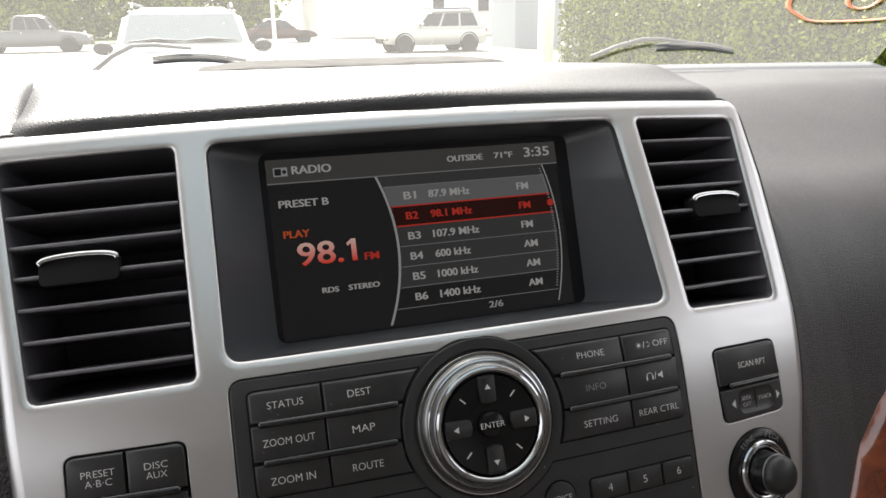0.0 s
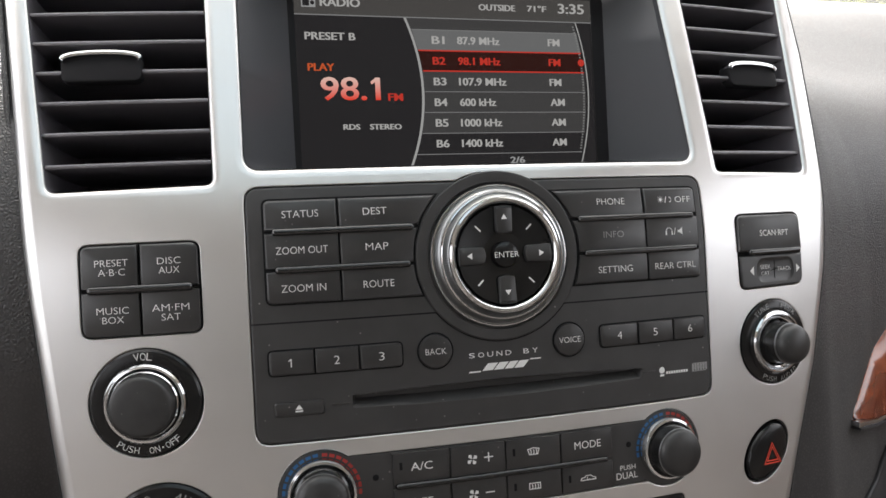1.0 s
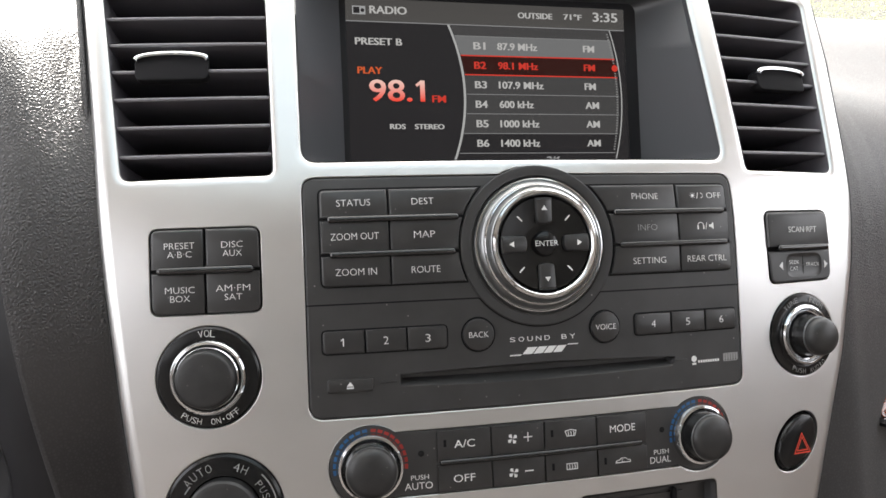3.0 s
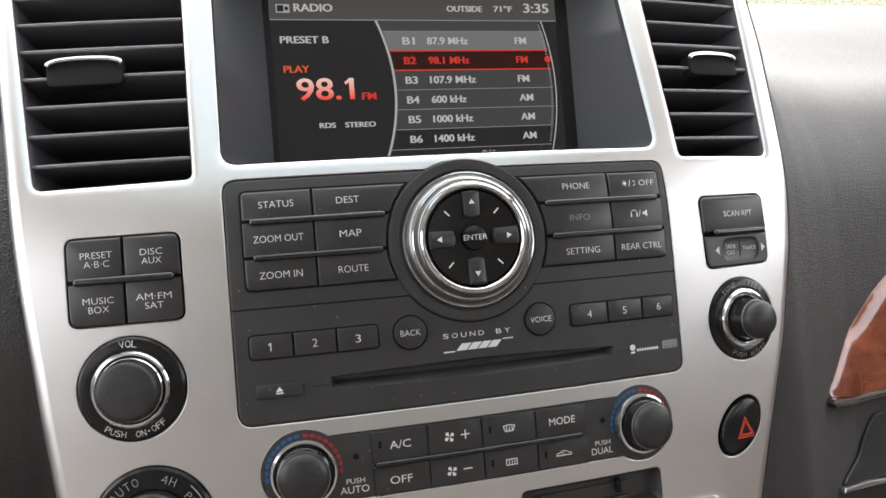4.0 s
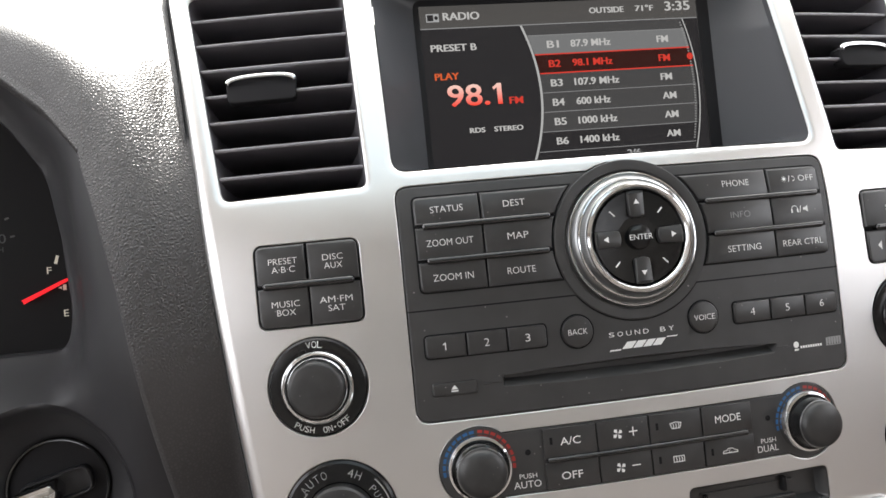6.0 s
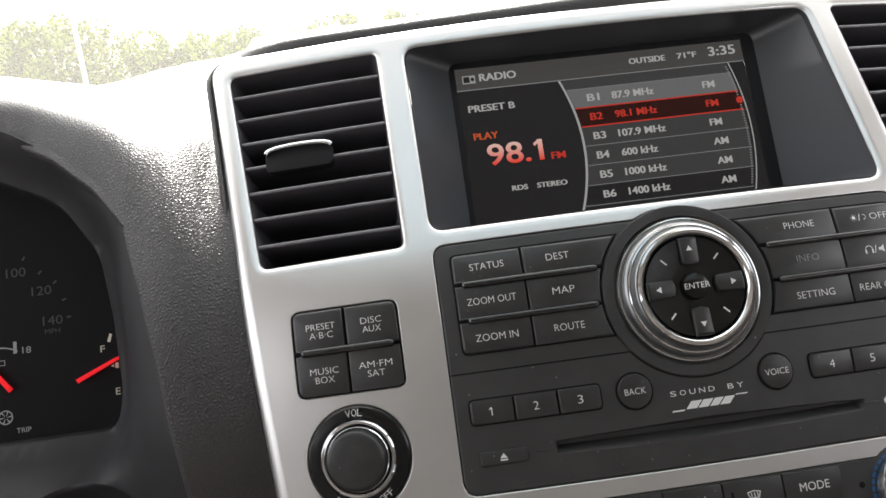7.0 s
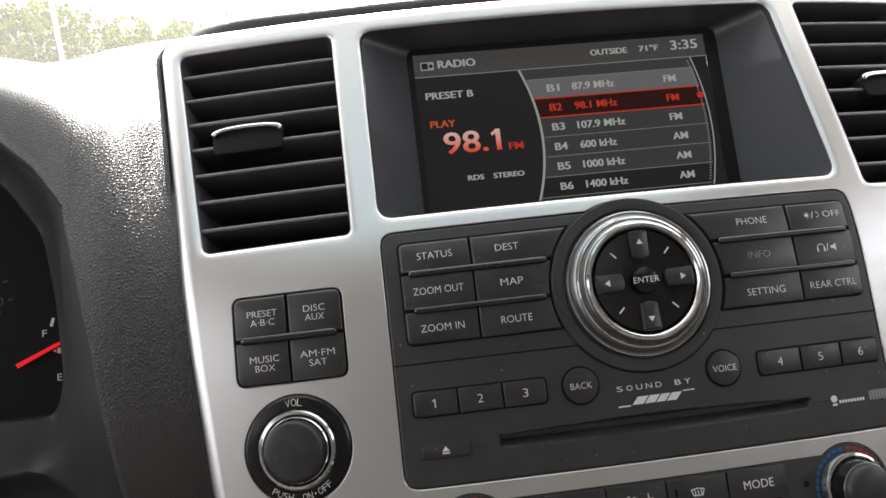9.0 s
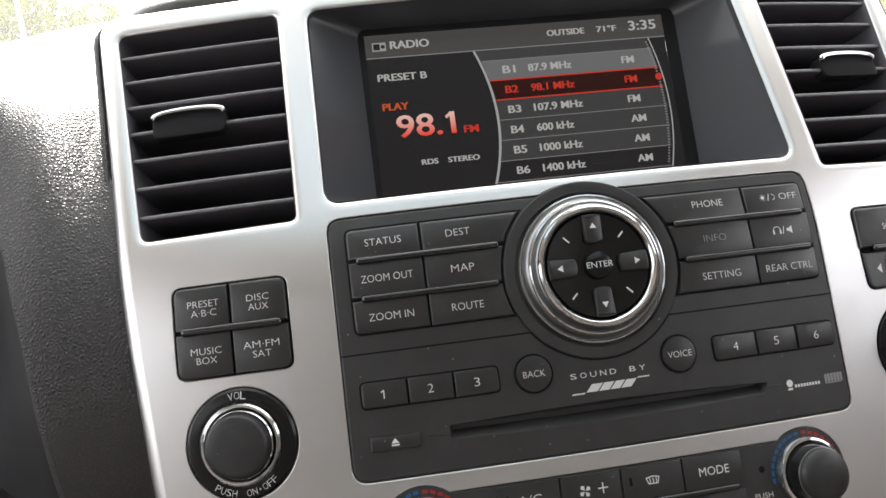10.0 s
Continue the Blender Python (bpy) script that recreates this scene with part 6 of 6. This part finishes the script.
for s, nm in ((-1, "wall_left"), (1, "wall_right")):
    bm = bmesh.new()
    x0, x1 = sorted((0.93 * s, 0.99 * s))
    block(bm, (x0, -2.9, 0.45), (x1, -0.8, 1.13))
    # unseen sides: the right sill stands higher to cut the light from there
    block(bm, (x0, -0.8, 0.45), (x1, 0.1, 1.28 if s > 0 else 1.13))
    block(bm, (x0, 0.1, 0.45), (x1, 0.9, 1.20 if s > 0 else 1.10))
    block(bm, (x0, -2.9, 1.13), (x1, -2.75, 1.80))
    block(bm, (x0, -1.92, 1.13), (x1, -1.80, 1.80))
    block(bm, (x0, -0.84, 1.13), (x1, -0.78, 1.80))
    block(bm, (min(0.86 * s, x0), -2.9, 1.74), (max(0.99 * s, x1) if s > 0 else 0.86 * s, 0.0, 1.80))
    loose(nm, bm, CABIN, "grey door side below its open windows", "car door", kind="structure", space=WORLD)
    bm = bmesh.new()
    tube(bm, [(0.90 * s, base_line(0.8) + 0.06, 1.17), (0.88 * s, 0.30, 1.5), (0.83 * s, 0.0, 1.77)], 0.045)
    loose("pillar", bm, CABIN, "grey windscreen pillar", "pillar", kind="structure", space=WORLD)
# two unseen blocks, added to hold back light from the rear
bm = block(bmesh.new(), (-0.55, -0.84, 0.48), (0.93, -0.72, 1.37))
bmesh.ops.bevel(bm, geom=bm.edges[:], offset=0.04, segments=3, affect='EDGES')
loose("wall_rear_block", bm, SEATING, "unseen dark block added behind the viewer to stop rear light", "seat wall", kind="structure", space=WORLD)
bm = block(bmesh.new(), (-0.82, -0.72, 0.48), (-0.26, -0.58, 1.34))
bmesh.ops.bevel(bm, geom=bm.edges[:], offset=0.06, segments=4, affect='EDGES')
loose("wall_driver_block", bm, SEATING, "unseen dark block added at the driver's seat to stop rear light", "seat wall", kind="structure", space=WORLD)
# unseen tailgate; its window opening is added to let in light from behind
bm = block(bmesh.new(), (-0.95, -2.96, 0.45), (0.95, -2.9, 1.16))
for a, b in (((-0.95, -2.96, 1.66), (0.95, -2.9, 1.8)), ((-0.95, -2.96, 1.16), (-0.8, -2.9, 1.66)), ((0.8, -2.96, 1.16), (0.95, -2.9, 1.66))):
    block(bm, a, b)
loose("wall_back", bm, CABIN, "unseen taupe tailgate round an added rear window opening", "tailgate", kind="structure", space=WORLD)
loose("bulkhead", block(bmesh.new(), (-0.95, 0.62, 0.45), (0.95, 0.66, 1.16)), CABIN, "dark bulkhead behind the dashboard", "bulkhead", kind="structure", space=WORLD)

# ---- outside: a pale lot with parked cars, hedge, trees and a white building ----
ASPHALT = material("sunlit_pale_concrete", (0.3, 0.29, 0.27), 0.9)
vary(ASPHALT, 0.35, (0.18, 0.172, 0.16), (0.27, 0.258, 0.24), detail=8.0)
relief(ASPHALT, 30.0, 0.3, 0.01)
GRASS = material("mown_grass", (0.09, 0.14, 0.03), 0.9)
vary(GRASS, 0.8, (0.06, 0.10, 0.02), (0.14, 0.19, 0.05), detail=8.0)
LEAF = material("hedge_leaf", (0.07, 0.12, 0.03), 0.6, spec=0.25)
_oi = node(LEAF, "ShaderNodeNewGeometry")
_lr = node(LEAF, "ShaderNodeValToRGB")
_lr.color_ramp.elements[0].color, _lr.color_ramp.elements[1].color = (0.055, 0.085, 0.006, 1), (0.27, 0.32, 0.03, 1)
link(LEAF, _oi, "Random Per Island", _lr, "Fac")
link(LEAF, _lr, "Color", LEAF.node_tree.nodes["Principled BSDF"], "Base Color")
BARK = material("grey_bark", (0.12, 0.09, 0.07), 0.9)
WHITE_WALL = material("white_siding", (0.8, 0.8, 0.78), 0.7)
vary(WHITE_WALL, 0.4, (0.74, 0.74, 0.73), (0.82, 0.82, 0.8))
GREY_WALL = material("grey_siding", (0.35, 0.38, 0.4), 0.7)
PANE_GLASS = material("dark_window_glass", (0.03, 0.035, 0.04), 0.08)
SKY_GLASS = material("sky_mirroring_glass", (0.30, 0.33, 0.33), 0.06, 0.9)
CAR_WHITE = material("white_car_paint", (0.62, 0.62, 0.61), 0.25, 0.0, 0.6)
CAR_GREY = material("dark_grey_car_paint", (0.15, 0.155, 0.16), 0.3, 0.2, 0.6)
CAR_RED = material("maroon_car_paint", (0.05, 0.012, 0.012), 0.3, 0.0, 0.6)
CAR_SILVER = material("champagne_car_paint", (0.5, 0.5, 0.47), 0.3, 0.4, 0.6)
LAMP_RED = material("red_tail_lamp", (0.45, 0.02, 0.02), 0.2)
LAMP_CLEAR = material("clear_lamp", (0.7, 0.7, 0.7), 0.15)
RIM = material("alloy_rim", (0.5, 0.5, 0.5), 0.3, 0.8)
POLE = material("pale_pole_paint", (0.75, 0.75, 0.73), 0.5)

bm = bmesh.new()
g = [[bm.verts.new((x, y, 0)) for y in (-300, -40, 0, 30, 75, 160, 900)] for x in (-600, -80, -20, 20, 80, 600)]
for a, b in zip(g, g[1:]):
    for i in range(6):
        bm.faces.new((a[i], b[i], b[i + 1], a[i + 1]))
loose("ground", bm, ASPHALT, "pale concrete parking lot", "ground", kind="structure", space=WORLD)
bm = bmesh.new()
block(bm, (-60, 55, 0.0), (3.5, 120, 0.08))
loose("grass_verge", bm, GRASS, "green grass verge below the trees", "grass", kind="structure", space=WORLD)


def leaves(bm, n, place, size, rnd):
    for _ in range(n):
        c = place()
        a, b = Vector((rnd.gauss(0, 1), rnd.gauss(0, 1), rnd.gauss(0, 1))).normalized(), Vector((rnd.gauss(0, 1), rnd.gauss(0, 1), rnd.gauss(0, 1))).normalized()
        s = size * rnd.uniform(0.6, 1.4)
        q = a.cross(b).normalized() * s * 0.5
        a = a * s
        bm.faces.new([bm.verts.new(c - a), bm.verts.new(c + q), bm.verts.new(c + a), bm.verts.new(c - q)])


rnd = random.Random(11)


def hedge_point():
    y = rnd.uniform(0.6, 8.0)
    face = rnd.random()
    top = 1.55 + 0.06 * math.sin(y * 2.1) + 0.04 * math.sin(y * 5.3)
    if face < 0.6:
        return Vector((3.95 + abs(rnd.gauss(0, 0.09)) - 0.05 * math.sin(y * 3) * math.sin(7 * y), y, rnd.uniform(0.3, top)))
    if face < 0.85:
        return Vector((rnd.uniform(3.95, 5.4), y, top - abs(rnd.gauss(0, 0.07))))
    return Vector((rnd.uniform(3.95, 5.4), 8.0 - abs(rnd.gauss(0, 0.08)), rnd.uniform(0.3, top)))


hedge = thing("hedge", "clipped dense green hedge beside the car", "hedge", (4.6, 4.3, 0), local=False)
bm = bmesh.new()
leaves(bm, 52000, hedge_point, 0.023, rnd)
part("leaves", bm, LEAF, hedge, space=WORLD)
# block filling the hedge; the shade between leaves is put into its dark colour
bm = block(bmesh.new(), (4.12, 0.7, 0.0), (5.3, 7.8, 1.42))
HEDGE_CORE = material("hedge_shade_colour", (0.03, 0.05, 0.015), 0.9)
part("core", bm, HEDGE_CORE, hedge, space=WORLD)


def tree(x, y, tall, wide, seed):
    r = random.Random(seed)
    t = thing("tree", "leafy green tree at the lot's edge", "tree", (x, y, 0), "trees behind the lot", local=False)
    bm = bmesh.new()
    tube(bm, [(x, y, 0), (x + 0.1, y, tall * 0.3), (x - 0.1, y, tall * 0.6), (x, y, tall * 0.85)], [0.28, 0.22, 0.15, 0.06])
    for k in range(7):
        a, z = r.uniform(0, 6.3), tall * r.uniform(0.25, 0.6)
        tube(bm, [(x, y, z), (x + math.cos(a) * wide * 0.3, y + math.sin(a) * wide * 0.3, z + tall * 0.12), (x + math.cos(a) * wide * 0.5, y + math.sin(a) * wide * 0.5, z + tall * 0.2)], [0.1, 0.07, 0.03])
    part("trunk", bm, BARK, t, space=WORLD)
    clumps = [(Vector((x + r.gauss(0, wide * 0.34), y + r.gauss(0, wide * 0.3), tall * r.uniform(0.12, 0.95))), wide * r.uniform(0.14, 0.28)) for _ in range(26)]

    def spot():
        c, s = r.choice(clumps)
        return c + Vector((r.gauss(0, 1), r.gauss(0, 1), r.gauss(0, 0.8))).normalized() * s * r.uniform(0.75, 1.1)

    bm = bmesh.new()
    leaves(bm, 5600, spot, 0.25, r)
    part("crown", bm, LEAF, t, space=WORLD)
    return t


rt = random.Random(3)
for i in range(22):
    x = -62 + 3.15 * i + rt.uniform(-0.8, 0.8)
    tree(x, 72 + rt.uniform(-4, 6), rt.uniform(7.2, 9.0) + (2.6 if x < -27 else (1.0 if x < -19 else 0)), rt.uniform(5.0, 6.5), 40 + i)
for i in range(5):
    tree(34 + 5 * i, 40 + rt.uniform(-3, 3), rt.uniform(6, 8), 5, 80 + i)


def pole(x, y, tall, r):
    p = thing("light_pole", "slim pale metal pole", "pole", (x, y, 0), local=False)
    part("shaft", tube(bmesh.new(), [(x, y, 0), (x, y, tall * 0.5), (x, y, tall)], [r, r * 0.9, r * 0.8]), POLE, p, space=WORLD)
    part("base", tube(bmesh.new(), [(x, y, 0), (x, y, 0.25)], r * 2), POLE, p, space=WORLD)


pole(1.6, 22.0, 6.0, 0.06)
pole(-2.08, 5.0, 3.6, 0.018)


def car(name, label, m, paint, L=4.6, W=1.8, H=1.6, hood=0.27, tail=0.04, shape="suv", group=""):
    """A parked car, nose to +X of its frame, resting on z = 0."""
    c = thing(name, label, "car", m.translation, group, local=False)
    belt, sill = H * 0.58, 0.28
    hx, wx = L / 2 - hood * L, -L / 2 + tail * L
    bm = bmesh.new()

    def ring(x, w, z0, z1):
        return [bm.verts.new(m @ Vector((x, s * w * k, z))) for s, k, z in ((-1, 0.9, z0), (-1, 1, z0 + 0.15), (-1, 1, z1 - 0.15), (-1, 0.9, z1), (1, 0.9, z1), (1, 1, z1 - 0.15), (1, 1, z0 + 0.15), (1, 0.9, z0))]

    hi = belt - 0.02
    bed = belt * 0.98
    secs = [ring(-L / 2, W * 0.44, 0.42, bed - 0.08), ring(-L / 2 + 0.12, W * 0.49, 0.3, bed), ring(-L * 0.2, W / 2, sill, bed), ring(hx, W / 2, sill, hi), ring(L / 2 - 0.5, W * 0.49, 0.3, hi - 0.1), ring(L / 2 - 0.1, W * 0.46, 0.36, hi - 0.22), ring(L / 2, W * 0.40, 0.42, hi - 0.34)]
    for a, b in zip(secs, secs[1:]):
        for i in range(8):
            bm.faces.new((a[i], a[(i + 1) % 8], b[(i + 1) % 8], b[i]))
    bm.faces.new(secs[0])
    bm.faces.new(secs[-1])
    part("body", bm, paint, c, space=WORLD, angle=40)
    # the greenhouse tapers to the roof
    if shape == "pickup":
        back, rb, rf = -L * 0.12, -L * 0.09, hx - 0.62
    elif shape == "sedan":
        back, rb, rf = wx + 0.45, wx + 1.15, hx - 0.75
    else:
        back, rb, rf = wx, wx + 0.32, hx - 0.68
    def green(grow):
        g = 0.012 * grow
        return [[(back - g, W * 0.47 + g, belt - 0.03), (hx + g, W * 0.46 + g, belt - 0.03)], [(rb, W * 0.39 + g, H - 0.06), (rf, W * 0.38 + g, H - 0.06)]]

    bm = bmesh.new()
    (b0, b1), (t0, t1) = green(0)
    lo = [bm.verts.new(m @ Vector(p)) for p in ((b0[0], -b0[1], b0[2]), (b1[0], -b1[1], b1[2]), (b1[0], b1[1], b1[2]), (b0[0], b0[1], b0[2]))]
    up = [bm.verts.new(m @ Vector(p)) for p in ((t0[0], -t0[1], t0[2]), (t1[0], -t1[1], t1[2]), (t1[0], t1[1], t1[2]), (t0[0], t0[1], t0[2]))]
    roof = [bm.verts.new(m @ Vector((x, y * 0.86, H))) for x, y in ((t0[0] + 0.12, -t0[1]), (t1[0] - 0.18, -t1[1]), (t1[0] - 0.18, t1[1]), (t0[0] + 0.12, t0[1]))]
    for a, b in ((lo, up), (up, roof)):
        for i in range(4):
            bm.faces.new((a[i], a[(i + 1) % 4], b[(i + 1) % 4], b[i]))
    bm.faces.new(roof)
    bm.faces.new(lo)
    bmesh.ops.bevel(bm, geom=[e for e in bm.edges if min(v.co.z for v in e.verts) > belt], offset=0.09, segments=3, affect='EDGES')
    cabin = part("cabin", bm, paint, c, space=WORLD, angle=40)

    def lerp_quad(q, u0, u1, v0, v1, out):
        n = (q[1] - q[0]).cross(q[3] - q[0]).normalized()
        def at(u, v):
            return (q[0].lerp(q[1], u)).lerp(q[3].lerp(q[2], u), v) + n * out
        bm = bmesh.new()
        vs = [bm.verts.new(at(*k)) for k in ((u0, v0), (u1, v0), (u1, v1), (u0, v1))]
        bm.faces.new(vs)
        bm.faces.new([bm.verts.new(at(*k) - n * out * 1.9) for k in ((u0, v0), (u1, v0), (u1, v1), (u0, v1))])
        return bm

    V = [m @ Vector((b0[0], -b0[1], b0[2])), m @ Vector((b1[0], -b1[1], b1[2])), m @ Vector((b1[0], b1[1], b1[2])), m @ Vector((b0[0], b0[1], b0[2]))]
    T = [m @ Vector((t0[0], -t0[1], t0[2])), m @ Vector((t1[0], -t1[1], t1[2])), m @ Vector((t1[0], t1[1], t1[2])), m @ Vector((t0[0], t0[1], t0[2]))]
    part("windscreen", lerp_quad([V[1], V[2], T[2], T[1]], 0.05, 0.95, 0.36 if paint is CAR_WHITE else 0.1, 0.94, 0.012), SKY_GLASS if paint is CAR_WHITE else PANE_GLASS, cabin, space=WORLD)
    if paint is CAR_WHITE:
        q = [V[1], V[2], T[2], T[1]]
        n = (q[1] - q[0]).cross(q[3] - q[0]).normalized()
        for u0, u1 in ((0.09, 0.52), (0.5, 0.9)):
            at = [q[0].lerp(q[1], u).lerp(q[3].lerp(q[2], u), 0.37 + 0.03 * math.sin(math.pi * (u - u0) / (u1 - u0))) + n * 0.03 for u in [u0 + (u1 - u0) * k / 8 for k in range(9)]]
            part("wiper", tube(bmesh.new(), at, [0.009, 0.012, 0.014, 0.022, 0.026, 0.014, 0.012, 0.010, 0.007]), RUBBER, cabin, space=WORLD)
    part("rear_window", lerp_quad([V[3], V[0], T[0], T[3]], 0.08, 0.92, 0.2, 0.9, 0.012), PANE_GLASS, cabin, space=WORLD)
    for q in ([V[0], V[1], T[1], T[0]], [V[2], V[3], T[3], T[2]]):
        for u0, u1 in ((0.06, 0.34), (0.37, 0.64), (0.67, 0.93)):
            part("side_window", lerp_quad(q, u0, u1, 0.12, 0.88, 0.012), PANE_GLASS, cabin, space=WORLD)
    rw = 0.36 if H > 1.55 else 0.32
    for sx in (-L * 0.31, L * 0.32):
        for sy in (-1, 1):
            mw = m @ Matrix.Translation((sx, sy * (W / 2 - 0.1), rw)) @ Matrix.Rotation(radians(-90 * sy), 4, 'X')
            tyre = part("wheel", lathe([(rw * 640, -110), (rw * 960, -100), (rw * 1000, -60), (rw * 1000, 80), (rw * 960, 115), (rw * 640, 118)], 28, mw), RUBBER, c, space=WORLD)
            part("rim", lathe([(rw * 640, 112), (rw * 560, 98), (rw * 200, 104), (20, 108)], 20, mw), RIM, tyre, space=WORLD)
            mo = mw @ Matrix.Translation((0, 0, 0.02))
            part("wheel_arch", lathe([(rw * 1000, 60), (rw * 1190, 84), (rw * 1230, 78)], 28, mo, cap=False), RUBBER, c, space=WORLD)
    for sy in (-1, 1):
        bm = bmesh.new()
        bmesh.ops.create_icosphere(bm, subdivisions=2, radius=1.0)
        for v in bm.verts:
            v.co = m @ Vector((hx - 0.35 + 0.08 * v.co.x, sy * (W / 2 + 0.04) + 0.12 * v.co.y, belt + 0.14 + 0.085 * v.co.z))
        part("mirror", bm, RUBBER if paint is CAR_WHITE else paint, c, space=WORLD)
        for x, mat, nm in ((L / 2 - 0.08, LAMP_CLEAR, "headlamp"), (-L / 2 + 0.05, LAMP_RED, "tail_lamp")):
            bm = block(bmesh.new(), (-0.08, -0.17, -0.08), (0.06, 0.17, 0.08))
            bmesh.ops.bevel(bm, geom=bm.edges[:], offset=0.03, segments=2, affect='EDGES')
            for v in bm.verts:
                v.co = m @ (v.co + Vector((x, sy * (W * 0.34), belt - 0.32 if mat is LAMP_CLEAR else belt - 0.14)))
            part(nm, bm, mat, c, space=WORLD)
        if shape == "suv":
            part("roof_rail", tube(bmesh.new(), [m @ Vector(p) for p in ((rb + 0.15, sy * W * 0.34, H - 0.02), (rb + 0.3, sy * W * 0.34, H + 0.05), (rf - 0.35, sy * W * 0.34, H + 0.05), (rf - 0.2, sy * W * 0.34, H - 0.02))], 0.02), WIPER, c, space=WORLD)
    bm = block(bmesh.new(), (L / 2 - 0.06, -W * 0.3, 0.36), (L / 2 + 0.03, W * 0.3, 0.56))
    for v in bm.verts:
        v.co = m @ v.co
    part("grille", bm, RUBBER, c, space=WORLD)
    if shape == "pickup":
        bm = block(bmesh.new(), (-L / 2 + 0.1, -W * 0.42, belt - 0.2), (back - 0.05, W * 0.42, belt + 0.01))
        for v in bm.verts:
            v.co = m @ v.co
        part("bed", bm, RUBBER, c, space=WORLD)
    return c


def spot(az, dist, rz):
    a = radians(az)
    return pose(-0.09 + dist * math.sin(a), -0.25 + dist * math.cos(a), 0, 0, 0, rz)


car("parked_car", "white crossover with roof rails facing the lot", spot(-2.0, 10.7, -90), CAR_WHITE, 4.5, 1.86, 1.50, group="parked cars")
car("parked_pickup", "dark grey pickup truck parked side-on", spot(-12.0, 43, 2), CAR_GREY, 5.7, 1.95, 1.8, 0.24, 0.02, "pickup", group="parked cars")
car("parked_car", "maroon sedan parked side-on beside the white building", spot(4.7, 50, 2), CAR_RED, 4.8, 1.8, 1.5, 0.27, 0.06, "sedan", group="parked cars")
car("parked_car", "champagne crossover seen side-on in the lot", spot(16.2, 32, 184), CAR_SILVER, 4.6, 1.84, 1.7, group="parked cars")
car("parked_car", "white car parked near the windscreen", spot(-22.0, 9.0, -60), CAR_WHITE, 4.6, 1.8, 1.45, shape="sedan", group="parked cars")

house = thing("commercial_building", "plain white building with two small dark windows", "building", (18, 64, 0), local=False)
part("wall", block(bmesh.new(), (8.6, 60, 0), (26.5, 76, 6.2)), WHITE_WALL, house, space=WORLD)
part("roof", block(bmesh.new(), (8.3, 59.7, 6.2), (26.8, 76.3, 6.5)), GREY_WALL, house, space=WORLD)
for x in (17.6, 21.6):
    w = part("window", block(bmesh.new(), (x, 59.93, 1.9), (x + 1.1, 60.0, 3.6)), WHITE_WALL, house, space=WORLD)
    part("pane", block(bmesh.new(), (x + 0.08, 59.90, 1.98), (x + 1.02, 59.94, 3.52)), PANE_GLASS, w, space=WORLD)
part("door", block(bmesh.new(), (10.4, 59.9, 0.0), (11.7, 59.97, 1.9)), PANE_GLASS, house, "dark doorway")
annex = thing("siding_shed", "grey shed with horizontal lap siding", "shed", (14.6, 32, 0), local=False)
bm = bmesh.new()
for i in range(16):
    block(bm, (13.0, 31.0 - 0.012 * (i % 2), 0.2 * i), (15.3, 31.06, 0.2 * i + 0.185))
block(bm, (13.0, 31.06, 0), (15.3, 34, 3.2))
part("siding", bm, GREY_WALL, annex, space=WORLD)
part("roof", block(bmesh.new(), (12.8, 30.8, 3.2), (15.5, 34.2, 3.4)), WHITE_WALL, annex, space=WORLD)
post = thing("white_post", "white square post at the hedge's end", "post", (4.05, 8.6, 0), local=False)
part("shaft", block(bmesh.new(), (3.98, 8.55, 0), (4.14, 8.71, 2.6)), WHITE_WALL, post, space=WORLD)
part("cap", block(bmesh.new(), (3.95, 8.52, 2.6), (4.17, 8.74, 2.66)), WHITE_WALL, post, space=WORLD)
